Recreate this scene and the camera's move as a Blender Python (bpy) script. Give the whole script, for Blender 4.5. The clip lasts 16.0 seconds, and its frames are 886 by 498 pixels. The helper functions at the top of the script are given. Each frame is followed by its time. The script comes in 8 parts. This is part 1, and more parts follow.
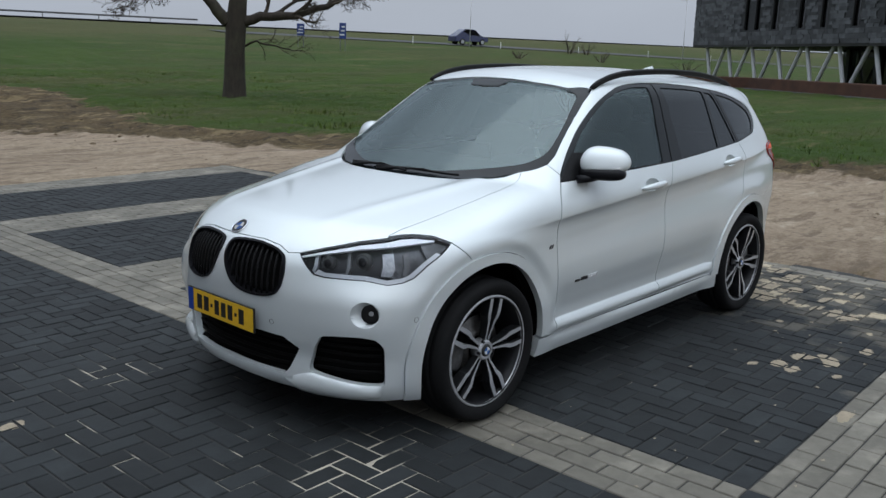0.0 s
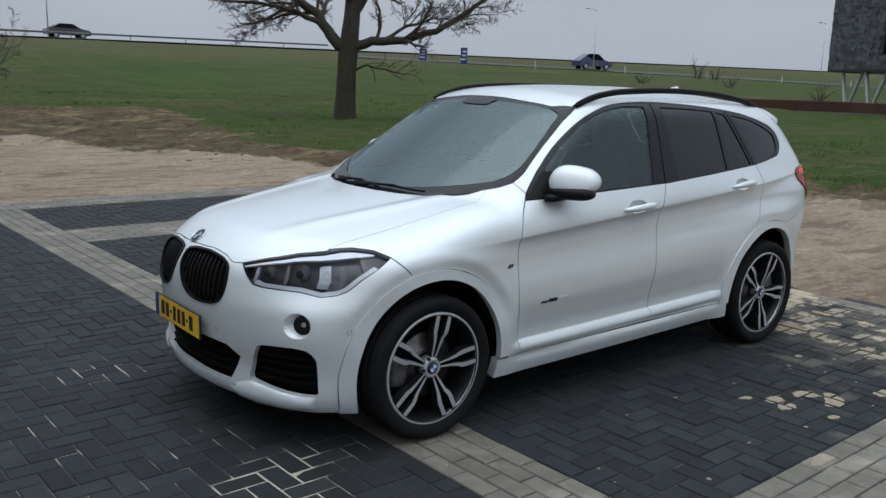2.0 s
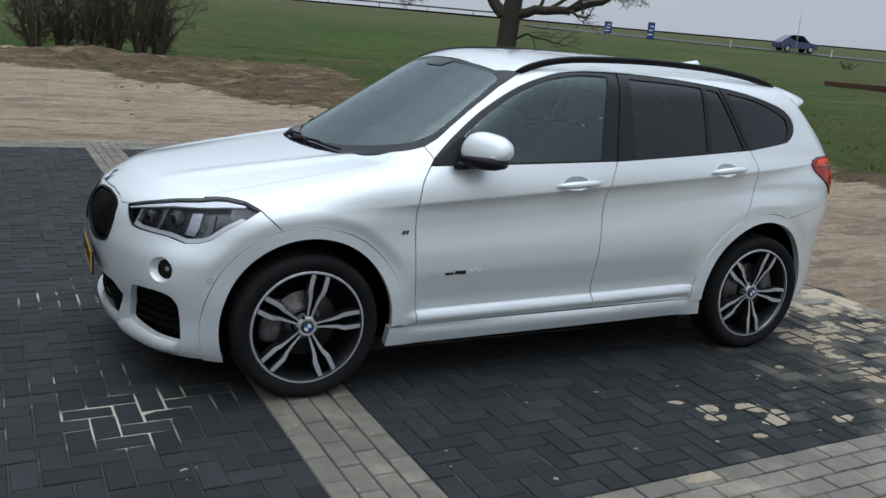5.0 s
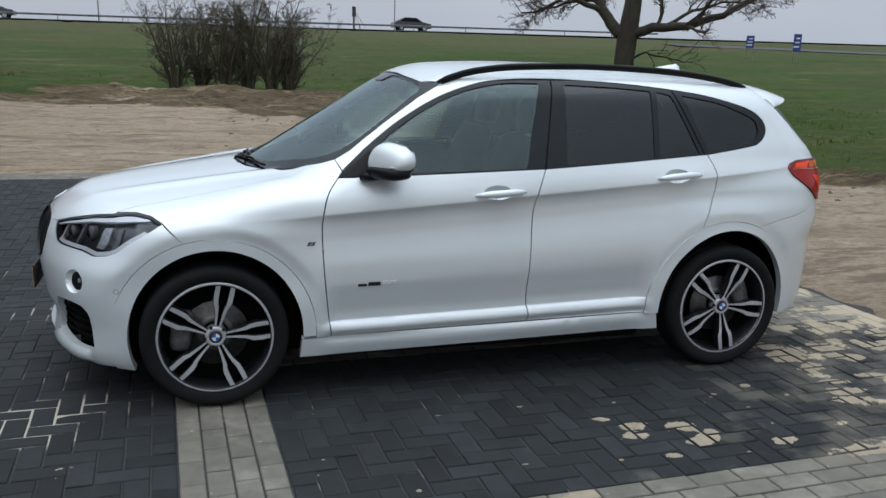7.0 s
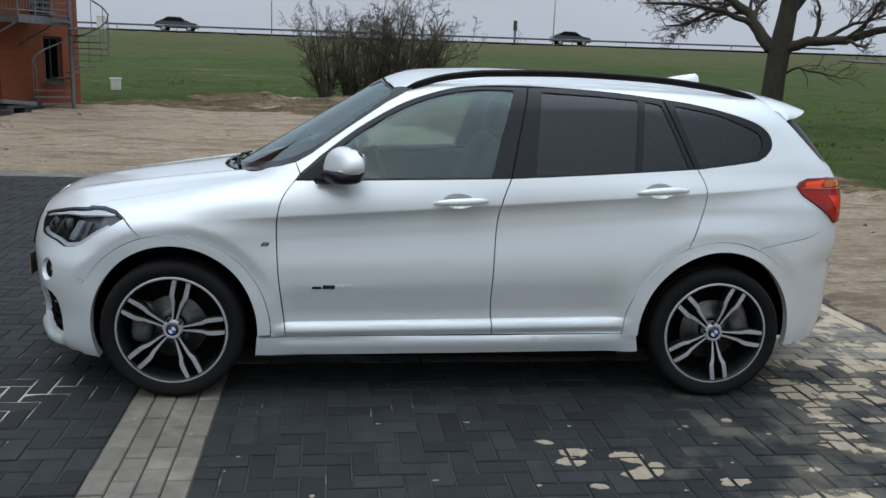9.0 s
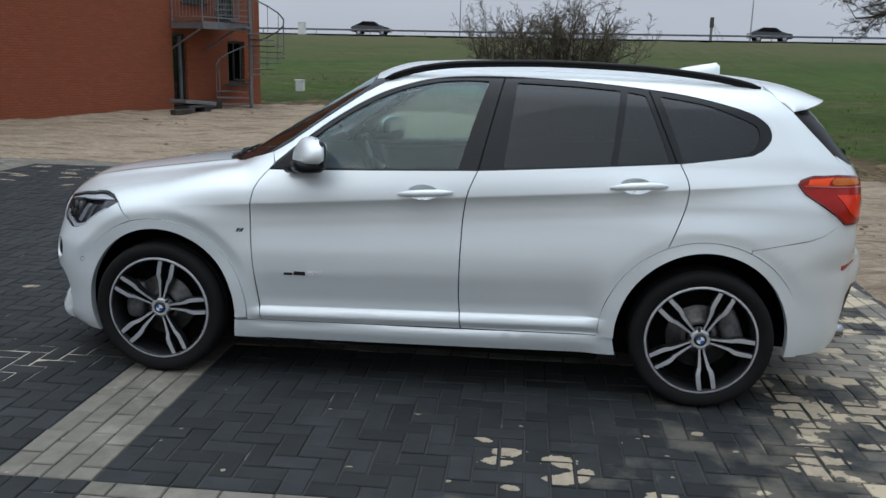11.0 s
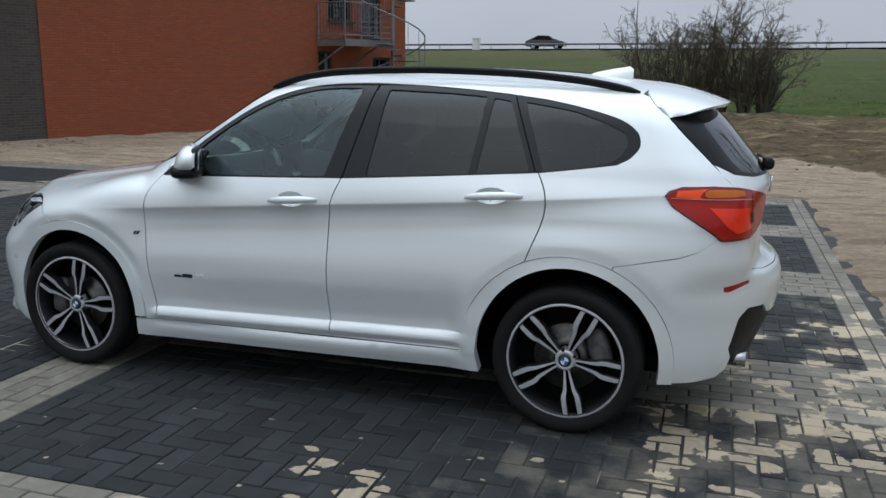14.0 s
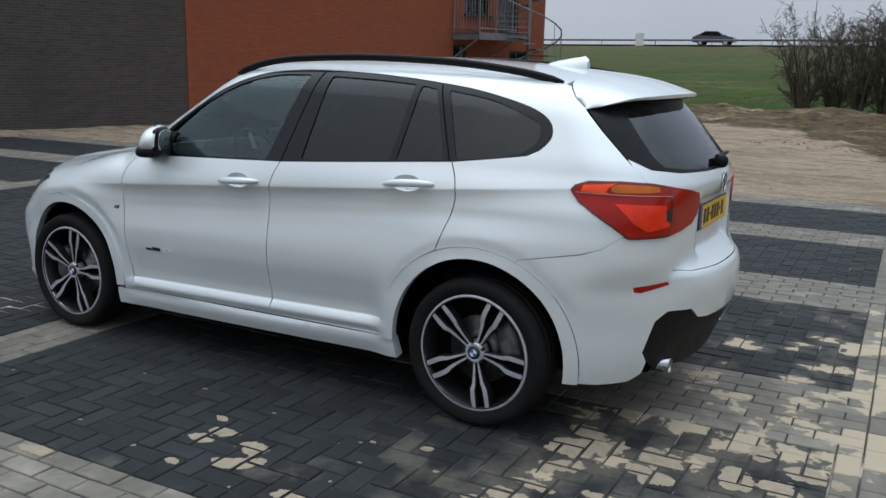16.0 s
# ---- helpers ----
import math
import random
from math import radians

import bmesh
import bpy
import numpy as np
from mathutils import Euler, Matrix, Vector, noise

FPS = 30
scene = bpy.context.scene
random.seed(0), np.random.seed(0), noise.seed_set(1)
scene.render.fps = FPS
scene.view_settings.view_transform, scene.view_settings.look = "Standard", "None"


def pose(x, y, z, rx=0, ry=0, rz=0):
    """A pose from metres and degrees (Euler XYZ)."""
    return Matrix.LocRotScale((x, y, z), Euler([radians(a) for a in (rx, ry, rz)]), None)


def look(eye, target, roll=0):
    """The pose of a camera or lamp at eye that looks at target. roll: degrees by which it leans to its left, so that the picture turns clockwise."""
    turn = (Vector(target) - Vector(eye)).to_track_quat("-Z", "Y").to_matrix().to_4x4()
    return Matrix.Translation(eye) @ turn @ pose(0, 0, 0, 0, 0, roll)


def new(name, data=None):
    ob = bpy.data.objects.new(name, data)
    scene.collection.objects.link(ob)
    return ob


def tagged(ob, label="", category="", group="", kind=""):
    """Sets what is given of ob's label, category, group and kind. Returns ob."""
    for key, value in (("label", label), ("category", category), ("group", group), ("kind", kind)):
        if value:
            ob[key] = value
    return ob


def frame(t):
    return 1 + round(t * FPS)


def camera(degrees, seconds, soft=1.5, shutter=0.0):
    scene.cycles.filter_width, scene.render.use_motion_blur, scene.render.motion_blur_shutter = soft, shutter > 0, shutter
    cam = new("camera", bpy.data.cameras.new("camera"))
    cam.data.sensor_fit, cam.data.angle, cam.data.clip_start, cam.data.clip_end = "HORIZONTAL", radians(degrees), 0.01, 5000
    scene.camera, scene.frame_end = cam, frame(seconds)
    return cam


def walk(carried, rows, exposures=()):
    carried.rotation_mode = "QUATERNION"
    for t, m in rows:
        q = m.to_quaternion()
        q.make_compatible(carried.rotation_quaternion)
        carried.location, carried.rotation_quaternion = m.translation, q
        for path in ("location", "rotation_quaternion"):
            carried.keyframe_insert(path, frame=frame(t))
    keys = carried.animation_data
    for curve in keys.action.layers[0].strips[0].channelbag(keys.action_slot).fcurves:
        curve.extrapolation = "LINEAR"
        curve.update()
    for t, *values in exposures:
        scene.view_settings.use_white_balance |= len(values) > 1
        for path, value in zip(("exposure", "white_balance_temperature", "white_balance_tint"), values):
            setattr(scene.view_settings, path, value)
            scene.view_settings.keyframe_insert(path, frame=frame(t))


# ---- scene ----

cam = camera(54.3, 16.0)
PATH = [
    (0, (-2.902, -2.394, 1.646), (-1.470, -1.068, 1.209), 1.7),
    (0.5, (-2.765, -2.483, 1.647), (-1.347, -1.136, 1.232), -0.3),
    (1, (-2.636, -2.640, 1.634), (-1.260, -1.252, 1.208), -0.6),
    (1.5, (-2.509, -2.833, 1.649), (-1.242, -1.348, 1.216), 0.3),
    (2, (-2.315, -2.923, 1.632), (-1.086, -1.394, 1.240), 1.8),
    (2.5, (-2.143, -3.017, 1.652), (-0.975, -1.454, 1.215), 1.5),
    (3, (-1.934, -3.119, 1.655), (-0.795, -1.524, 1.257), 1.0),
    (3.5, (-1.696, -3.289, 1.644), (-0.633, -1.638, 1.263), 2.6),
    (4, (-1.512, -3.352, 1.614), (-0.524, -1.675, 1.152), 2.6),
    (4.2, (-1.445, -3.393, 1.639), (-0.485, -1.703, 1.169), 3.0),
    (6.3, (-0.463, -3.715, 1.620), (0.213, -1.894, 1.142), 0.8),
    (6.5, (-0.347, -3.773, 1.602), (0.294, -1.932, 1.153), -0.6),
    (7, (-0.087, -3.911, 1.621), (0.469, -2.040, 1.186), 1.6),
    (7.5, (0.145, -3.963, 1.606), (0.627, -2.072, 1.169), 1.2),
    (8, (0.380, -3.938, 1.601), (0.746, -2.020, 1.168), 0.7),
    (8.5, (0.604, -3.981, 1.606), (0.892, -2.047, 1.187), -0.6),
    (8.7, (0.703, -4.024, 1.611), (0.963, -2.086, 1.192), 0.5),
    (10.8, (1.823, -4.031, 1.593), (1.631, -2.085, 1.176), 2.7),
    (11, (1.920, -4.003, 1.594), (1.687, -2.063, 1.167), 1.4),
    (11.5, (2.149, -3.902, 1.584), (1.813, -1.970, 1.189), 3.0),
    (12, (2.402, -3.814, 1.594), (2.000, -1.897, 1.186), 0.4),
    (12.5, (2.700, -3.810, 1.593), (2.210, -1.914, 1.184), 0.9),
    (13, (2.940, -3.765, 1.588), (2.365, -1.900, 1.151), 1.6),
    (13.5, (3.139, -3.678, 1.566), (2.531, -1.817, 1.158), 2.6),
    (14, (3.351, -3.611, 1.581), (2.709, -1.760, 1.179), 0.5),
    (14.5, (3.611, -3.558, 1.590), (2.868, -1.743, 1.199), 2.8),
    (15, (3.833, -3.468, 1.579), (2.964, -1.712, 1.179), 0.6),
    (15.5, (4.074, -3.305, 1.548), (3.155, -1.579, 1.126), 1.7),
    (16, (4.338, -3.180, 1.563), (3.362, -1.485, 1.145), 1.2),
]
walk(cam, [(t, look(eye, target, roll)) for t, eye, target, roll in PATH], [(0.0, -0.15), (3.5, -0.10), (6.5, 0.03), (12.0, 0.03), (16.0, -0.01)])

# ---- light: an overcast sky, brighter overhead, and a weak wide sun behind the cloud ----
world = bpy.data.worlds.new("overcast")
scene.world = world
world.use_nodes = True
wn, wl = world.node_tree.nodes, world.node_tree.links
wn.clear()
sky = wn.new("ShaderNodeTexSky")
sky.sky_type = 'NISHITA'
sky.sun_disc = False
sky.sun_elevation, sky.sun_rotation = radians(48), radians(200)
sky.air_density, sky.dust_density = 1.6, 4.0
coord = wn.new("ShaderNodeTexCoord")
sep = wn.new("ShaderNodeSeparateXYZ")
wl.new(coord.outputs["Generated"], sep.inputs[0])
ramp = wn.new("ShaderNodeValToRGB")
ramp.color_ramp.elements[0].position, ramp.color_ramp.elements[0].color = 0.0, (4.84, 5.38, 6.3, 1)
ramp.color_ramp.elements[1].position, ramp.color_ramp.elements[1].color = 0.95, (20.6, 23.2, 26.6, 1)
e = ramp.color_ramp.elements.new(0.55)
e.color = (6.9, 7.75, 9.0, 1)
e = ramp.color_ramp.elements.new(0.78)
e.color = (12.9, 14.6, 16.8, 1)
e = ramp.color_ramp.elements.new(0.26)
e.color = (4.85, 5.42, 6.5, 1)
wl.new(sep.outputs["Z"], ramp.inputs[0])
cloud = wn.new("ShaderNodeTexNoise")
cloud.inputs["Scale"].default_value, cloud.inputs["Detail"].default_value = 2.2, 5
squash = wn.new("ShaderNodeMapping")
squash.inputs["Scale"].default_value = (1, 1, 3)
wl.new(coord.outputs["Generated"], squash.inputs[0])
wl.new(squash.outputs[0], cloud.inputs["Vector"])
level = wn.new("ShaderNodeMapRange")
level.inputs["From Min"].default_value, level.inputs["From Max"].default_value = 0.3, 0.7
level.inputs["To Min"].default_value, level.inputs["To Max"].default_value = 0.93, 1.07
wl.new(cloud.outputs["Fac"], level.inputs["Value"])
veil = wn.new("ShaderNodeMix")
veil.data_type, veil.blend_type = 'RGBA', 'MULTIPLY'
veil.inputs["Factor"].default_value = 1.0
wl.new(ramp.outputs["Color"], veil.inputs["A"])
wl.new(level.outputs[0], veil.inputs["B"])
cover = wn.new("ShaderNodeMix")
cover.data_type = 'RGBA'
cover.inputs["Factor"].default_value = 0.9
wl.new(sky.outputs["Color"], cover.inputs["A"])
wl.new(veil.outputs["Result"], cover.inputs["B"])
back = wn.new("ShaderNodeBackground")
back.inputs["Strength"].default_value = 0.1
wl.new(cover.outputs["Result"], back.inputs["Color"])
out = wn.new("ShaderNodeOutputWorld")
wl.new(back.outputs[0], out.inputs["Surface"])

sun = new("sun", bpy.data.lights.new("sun", "SUN"))
sun.data.energy, sun.data.angle, sun.data.color = 0.5, radians(80), (0.98, 0.98, 0.96)
sun.matrix_world = look((-4, -1, 22), (0, 0, 0))

# ---- materials ----
def surface(name, c1, c2=None, scale=8.0, rough=0.7, bump=0.0, metal=0.0, fine=60.0, coat=0.0, per_piece=0.0, stain=None,
            stain_scale=1.2, stain_amount=0.5, spec=0.5, island=False, rough_var=0.08, stretch=(1, 1, 1), bump_dist=0.01):
    """A node material: two colours mixed at a coarse and a fine scale, optional stain, piece to piece variation, relief."""
    m = bpy.data.materials.new(name)
    m.use_nodes = True
    n, l = m.node_tree.nodes, m.node_tree.links
    b = n["Principled BSDF"]
    c2 = c2 or tuple(0.82 * c for c in c1)
    tc = n.new("ShaderNodeTexCoord")
    mp = n.new("ShaderNodeMapping")
    mp.inputs["Scale"].default_value = stretch
    geo = n.new("ShaderNodeNewGeometry")
    l.new(geo.outputs["Position"], mp.inputs[0])
    n1, n2 = n.new("ShaderNodeTexNoise"), n.new("ShaderNodeTexNoise")
    n1.inputs["Scale"].default_value, n1.inputs["Detail"].default_value = scale, 4
    n2.inputs["Scale"].default_value, n2.inputs["Detail"].default_value = fine, 3
    l.new(mp.outputs[0], n1.inputs["Vector"])
    l.new(mp.outputs[0], n2.inputs["Vector"])
    add = n.new("ShaderNodeMath")
    add.operation = 'MULTIPLY_ADD'
    l.new(n2.outputs["Fac"], add.inputs[0])
    add.inputs[1].default_value = 0.5
    l.new(n1.outputs["Fac"], add.inputs[2])
    rng = n.new("ShaderNodeMapRange")
    rng.inputs["From Min"].default_value, rng.inputs["From Max"].default_value = 0.5, 1.0
    l.new(add.outputs[0], rng.inputs["Value"])
    mix = n.new("ShaderNodeMix")
    mix.data_type = 'RGBA'
    mix.inputs["A"].default_value, mix.inputs["B"].default_value = (*c1, 1), (*c2, 1)
    l.new(rng.outputs[0], mix.inputs["Factor"])
    col = mix.outputs["Result"]
    if stain:
        n3 = n.new("ShaderNodeTexNoise")
        n3.inputs["Scale"].default_value, n3.inputs["Detail"].default_value, n3.inputs["Roughness"].default_value = stain_scale, 6, 0.65
        l.new(geo.outputs["Position"], n3.inputs["Vector"])
        r3 = n.new("ShaderNodeMapRange")
        r3.inputs["From Min"].default_value, r3.inputs["From Max"].default_value = 0.5, 0.72
        r3.inputs["To Max"].default_value = stain_amount
        l.new(n3.outputs["Fac"], r3.inputs["Value"])
        mx = n.new("ShaderNodeMix")
        mx.data_type = 'RGBA'
        mx.inputs["B"].default_value = (*stain, 1)
        l.new(r3.outputs[0], mx.inputs["Factor"])
        l.new(col, mx.inputs["A"])
        col = mx.outputs["Result"]
    if per_piece:
        info = n.new("ShaderNodeObjectInfo")
        r4 = n.new("ShaderNodeMapRange")
        r4.inputs["To Min"].default_value, r4.inputs["To Max"].default_value = 1 - per_piece, 1 + per_piece
        l.new(geo.outputs["Random Per Island"] if island else info.outputs["Random"], r4.inputs["Value"])
        hs = n.new("ShaderNodeHueSaturation")
        l.new(r4.outputs[0], hs.inputs["Value"])
        l.new(col, hs.inputs["Color"])
        col = hs.outputs["Color"]
    l.new(col, b.inputs["Base Color"])
    rr = n.new("ShaderNodeMapRange")
    rr.inputs["To Min"].default_value, rr.inputs["To Max"].default_value = max(0.02, rough - rough_var), min(1, rough + rough_var)
    l.new(n1.outputs["Fac"], rr.inputs["Value"])
    l.new(rr.outputs[0], b.inputs["Roughness"])
    b.inputs["Metallic"].default_value = metal
    b.inputs["Specular IOR Level"].default_value = spec
    b.inputs["Coat Weight"].default_value = coat
    b.inputs["Coat Roughness"].default_value = 0.03
    if bump:
        bp = n.new("ShaderNodeBump")
        bp.inputs["Strength"].default_value, bp.inputs["Distance"].default_value = bump, bump_dist
        l.new(add.outputs[0], bp.inputs["Height"])
        l.new(bp.outputs[0], b.inputs["Normal"])
    return m


def glazing(name, tint, gloss=1.45, sheen=(0.95, 0.97, 1)):
    """A pane: tinted see-through with the mirror gloss of glass."""
    m = bpy.data.materials.new(name)
    m.use_nodes = True
    n, l = m.node_tree.nodes, m.node_tree.links
    n.clear()
    clear, shine, fres, mix, o = (n.new("ShaderNode" + k) for k in ("BsdfTransparent", "BsdfGlossy", "Fresnel", "MixShader", "OutputMaterial"))
    clear.inputs["Color"].default_value = (*tint, 1)
    shine.inputs["Roughness"].default_value = 0.015
    shine.inputs["Color"].default_value = (*sheen, 1)
    fres.inputs["IOR"].default_value = gloss
    l.new(fres.outputs[0], mix.inputs[0])
    l.new(clear.outputs[0], mix.inputs[1])
    l.new(shine.outputs[0], mix.inputs[2])
    l.new(mix.outputs[0], o.inputs["Surface"])
    return m


def ground_material(name):
    """Sand round the paving, trampled dark earth, then grass: patches by place, broken up by noise."""
    m = bpy.data.materials.new(name)
    m.use_nodes = True
    n, l = m.node_tree.nodes, m.node_tree.links
    b = n["Principled BSDF"]
    geo = n.new("ShaderNodeNewGeometry")

    def noise_at(scale, detail=5, rough=0.6, stretch=None):
        t = n.new("ShaderNodeTexNoise")
        t.inputs["Scale"].default_value, t.inputs["Detail"].default_value, t.inputs["Roughness"].default_value = scale, detail, rough
        if stretch:
            mp = n.new("ShaderNodeMapping")
            mp.inputs["Scale"].default_value = stretch
            l.new(geo.outputs["Position"], mp.inputs[0])
            l.new(mp.outputs[0], t.inputs["Vector"])
        else:
            l.new(geo.outputs["Position"], t.inputs["Vector"])
        return t.outputs["Fac"]

    def blend(fac, a, bb):
        x = n.new("ShaderNodeMix")
        x.data_type = 'RGBA'
        l.new(fac, x.inputs["Factor"])
        for key, v in (("A", a), ("B", bb)):
            if isinstance(v, tuple):
                x.inputs[key].default_value = (*v, 1)
            else:
                l.new(v, x.inputs[key])
        return x.outputs["Result"]

    def ranged(v, lo, hi, to=(0, 1)):
        r = n.new("ShaderNodeMapRange")
        r.inputs["From Min"].default_value, r.inputs["From Max"].default_value = lo, hi
        r.inputs["To Min"].default_value, r.inputs["To Max"].default_value = to
        l.new(v, r.inputs["Value"])
        return r.outputs[0]

    kind = n.new("ShaderNodeAttribute")
    kind.attribute_name = "cover"
    jitter = n.new("ShaderNodeMath")
    jitter.operation = 'MULTIPLY_ADD'
    l.new(noise_at(0.55, 9, 0.72, (0.6, 1.3, 1)), jitter.inputs[0])
    jitter.inputs[1].default_value = 3.2
    l.new(kind.outputs["Fac"], jitter.inputs[2])
    sand = blend(ranged(noise_at(0.9, 6, 0.6, (0.5, 1.6, 1)), 0.3, 0.7), (0.502, 0.400, 0.292), (0.371, 0.288, 0.208))
    sand = blend(ranged(noise_at(14, 6, 0.7), 0.35, 0.7), sand, (0.257, 0.195, 0.134))
    sand = blend(ranged(noise_at(0.42, 9, 0.74, (0.75, 1.3, 1)), 0.50, 0.61, (0, 0.5)), sand, (0.179, 0.134, 0.093))
    sand = blend(ranged(noise_at(1.6, 9, 0.76, (0.45, 1.5, 1)), 0.525, 0.59, (0, 0.65)), sand, (0.138, 0.102, 0.073))
    sand = blend(ranged(noise_at(2.3, 8, 0.7, (0.6, 1.3, 3)), 0.58, 0.66, (0, 0.6)), sand, (0.513, 0.430, 0.326))
    sand = blend(ranged(noise_at(5.5, 8, 0.72, (0.4, 1.5, 1)), 0.51, 0.61, (0, 0.6)), sand, (0.202, 0.152, 0.104))
    earth = blend(ranged(noise_at(0.8, 6, 0.65, (0.6, 1.5, 1)), 0.35, 0.65), (0.059, 0.041, 0.022), (0.110, 0.080, 0.043))
    earth = blend(ranged(noise_at(9, 8, 0.75), 0.46, 0.62, (0, 0.7)), earth, (0.147, 0.108, 0.058))
    earth = blend(ranged(noise_at(2.2, 9, 0.78, (0.7, 1.3, 1)), 0.51, 0.60, (0, 0.85)), earth, (0.033, 0.025, 0.015))
    earth = blend(ranged(noise_at(0.75, 10, 0.78, (0.45, 1.5, 1)), 0.52, 0.58, (0, 0.75)), earth, (0.240, 0.182, 0.101))
    earth = blend(ranged(noise_at(4.6, 9, 0.78, (0.7, 1.2, 1)), 0.55, 0.62, (0, 0.7)), earth, (0.029, 0.022, 0.014))
    grass = blend(ranged(noise_at(0.16, 5, 0.6), 0.35, 0.65), (0.026, 0.058, 0.005), (0.042, 0.076, 0.008))
    grass = blend(ranged(noise_at(3.5, 6, 0.7), 0.4, 0.75, (0, 0.7)), grass, (0.036, 0.047, 0.012))
    grass = blend(ranged(noise_at(0.055, 8, 0.70, (0.45, 1.5, 1)), 0.50, 0.60, (0, 0.6)), grass, (0.074, 0.068, 0.026))
    grass = blend(ranged(noise_at(0.30, 8, 0.74, (0.30, 1.6, 1)), 0.55, 0.66, (0, 0.7)), grass, (0.125, 0.112, 0.050))
    grass = blend(ranged(noise_at(1.7, 7, 0.75, (0.6, 1.3, 1)), 0.52, 0.68, (0, 0.6)), grass, (0.030, 0.046, 0.008))
    place_at = n.new("ShaderNodeSeparateXYZ")
    l.new(geo.outputs["Position"], place_at.inputs[0])
    verge = n.new("ShaderNodeMath")
    verge.operation = 'MULTIPLY_ADD'
    l.new(noise_at(0.12, 7, 0.7, (0.35, 1.4, 1)), verge.inputs[0])
    verge.inputs[1].default_value = 60.0
    l.new(place_at.outputs["Y"], verge.inputs[2])
    grass = blend(ranged(noise_at(0.22, 9, 0.72, (0.4, 1.5, 1)), 0.47, 0.60, (0, 0.75)), grass, (0.050, 0.056, 0.017))
    grass = blend(ranged(noise_at(0.9, 9, 0.78, (0.4, 1.3, 1)), 0.57, 0.66, (0, 0.75)), grass, (0.135, 0.120, 0.056))
    grass = blend(ranged(noise_at(0.45, 8, 0.7, (0.6, 1.5, 1)), 0.56, 0.68, (0, 0.7)), grass, (0.020, 0.032, 0.006))
    grass = blend(ranged(verge.outputs[0], 82, 106, (0, 0.72)), grass, (0.076, 0.073, 0.030))
    col = blend(ranged(jitter.outputs[0], 2.02, 2.26), sand, earth)
    col = blend(ranged(jitter.outputs[0], 2.98, 3.22), col, grass)
    l.new(col, b.inputs["Base Color"])
    b.inputs["Roughness"].default_value = 0.95
    b.inputs["Specular IOR Level"].default_value = 0.2
    bp = n.new("ShaderNodeBump")
    bp.inputs["Strength"].default_value, bp.inputs["Distance"].default_value = 1.0, 0.085
    l.new(noise_at(4, 11, 0.78), bp.inputs["Height"])
    l.new(bp.outputs[0], b.inputs["Normal"])
    return m


def brick_material(name, c1, c2, mortar, stain):
    """Courses of brick by the object's own axes, with uneven colour and weathering."""
    m = bpy.data.materials.new(name)
    m.use_nodes = True
    n, l = m.node_tree.nodes, m.node_tree.links
    b = n["Principled BSDF"]
    tc, sep, add, com = n.new("ShaderNodeTexCoord"), n.new("ShaderNodeSeparateXYZ"), n.new("ShaderNodeMath"), n.new("ShaderNodeCombineXYZ")
    l.new(tc.outputs["Object"], sep.inputs[0])
    l.new(sep.outputs["X"], add.inputs[0])
    l.new(sep.outputs["Y"], add.inputs[1])
    l.new(add.outputs[0], com.inputs["X"])
    l.new(sep.outputs["Z"], com.inputs["Y"])
    t = n.new("ShaderNodeTexBrick")
    t.inputs["Scale"].default_value = 1.0
    t.inputs["Brick Width"].default_value, t.inputs["Row Height"].default_value = 0.22, 0.0625
    t.inputs["Mortar Size"].default_value, t.inputs["Mortar Smooth"].default_value = 0.006, 0.3
    t.inputs["Color1"].default_value, t.inputs["Color2"].default_value, t.inputs["Mortar"].default_value = (*c1, 1), (*c2, 1), (*mortar, 1)
    l.new(com.outputs[0], t.inputs["Vector"])
    big = n.new("ShaderNodeTexNoise")
    big.inputs["Scale"].default_value, big.inputs["Detail"].default_value = 0.8, 6
    l.new(tc.outputs["Object"], big.inputs["Vector"])
    r = n.new("ShaderNodeMapRange")
    r.inputs["From Min"].default_value, r.inputs["From Max"].default_value, r.inputs["To Max"].default_value = 0.42, 0.75, 0.55
    l.new(big.outputs["Fac"], r.inputs["Value"])
    mx = n.new("ShaderNodeMix")
    mx.data_type = 'RGBA'
    mx.inputs["B"].default_value = (*stain, 1)
    l.new(r.outputs[0], mx.inputs["Factor"])
    l.new(t.outputs["Color"], mx.inputs["A"])
    l.new(mx.outputs["Result"], b.inputs["Base Color"])
    b.inputs["Roughness"].default_value = 0.9
    bp = n.new("ShaderNodeBump")
    bp.inputs["Strength"].default_value, bp.inputs["Distance"].default_value, bp.invert = 0.6, 0.008, True
    l.new(t.outputs["Fac"], bp.inputs["Height"])
    l.new(bp.outputs[0], b.inputs["Normal"])
    return m


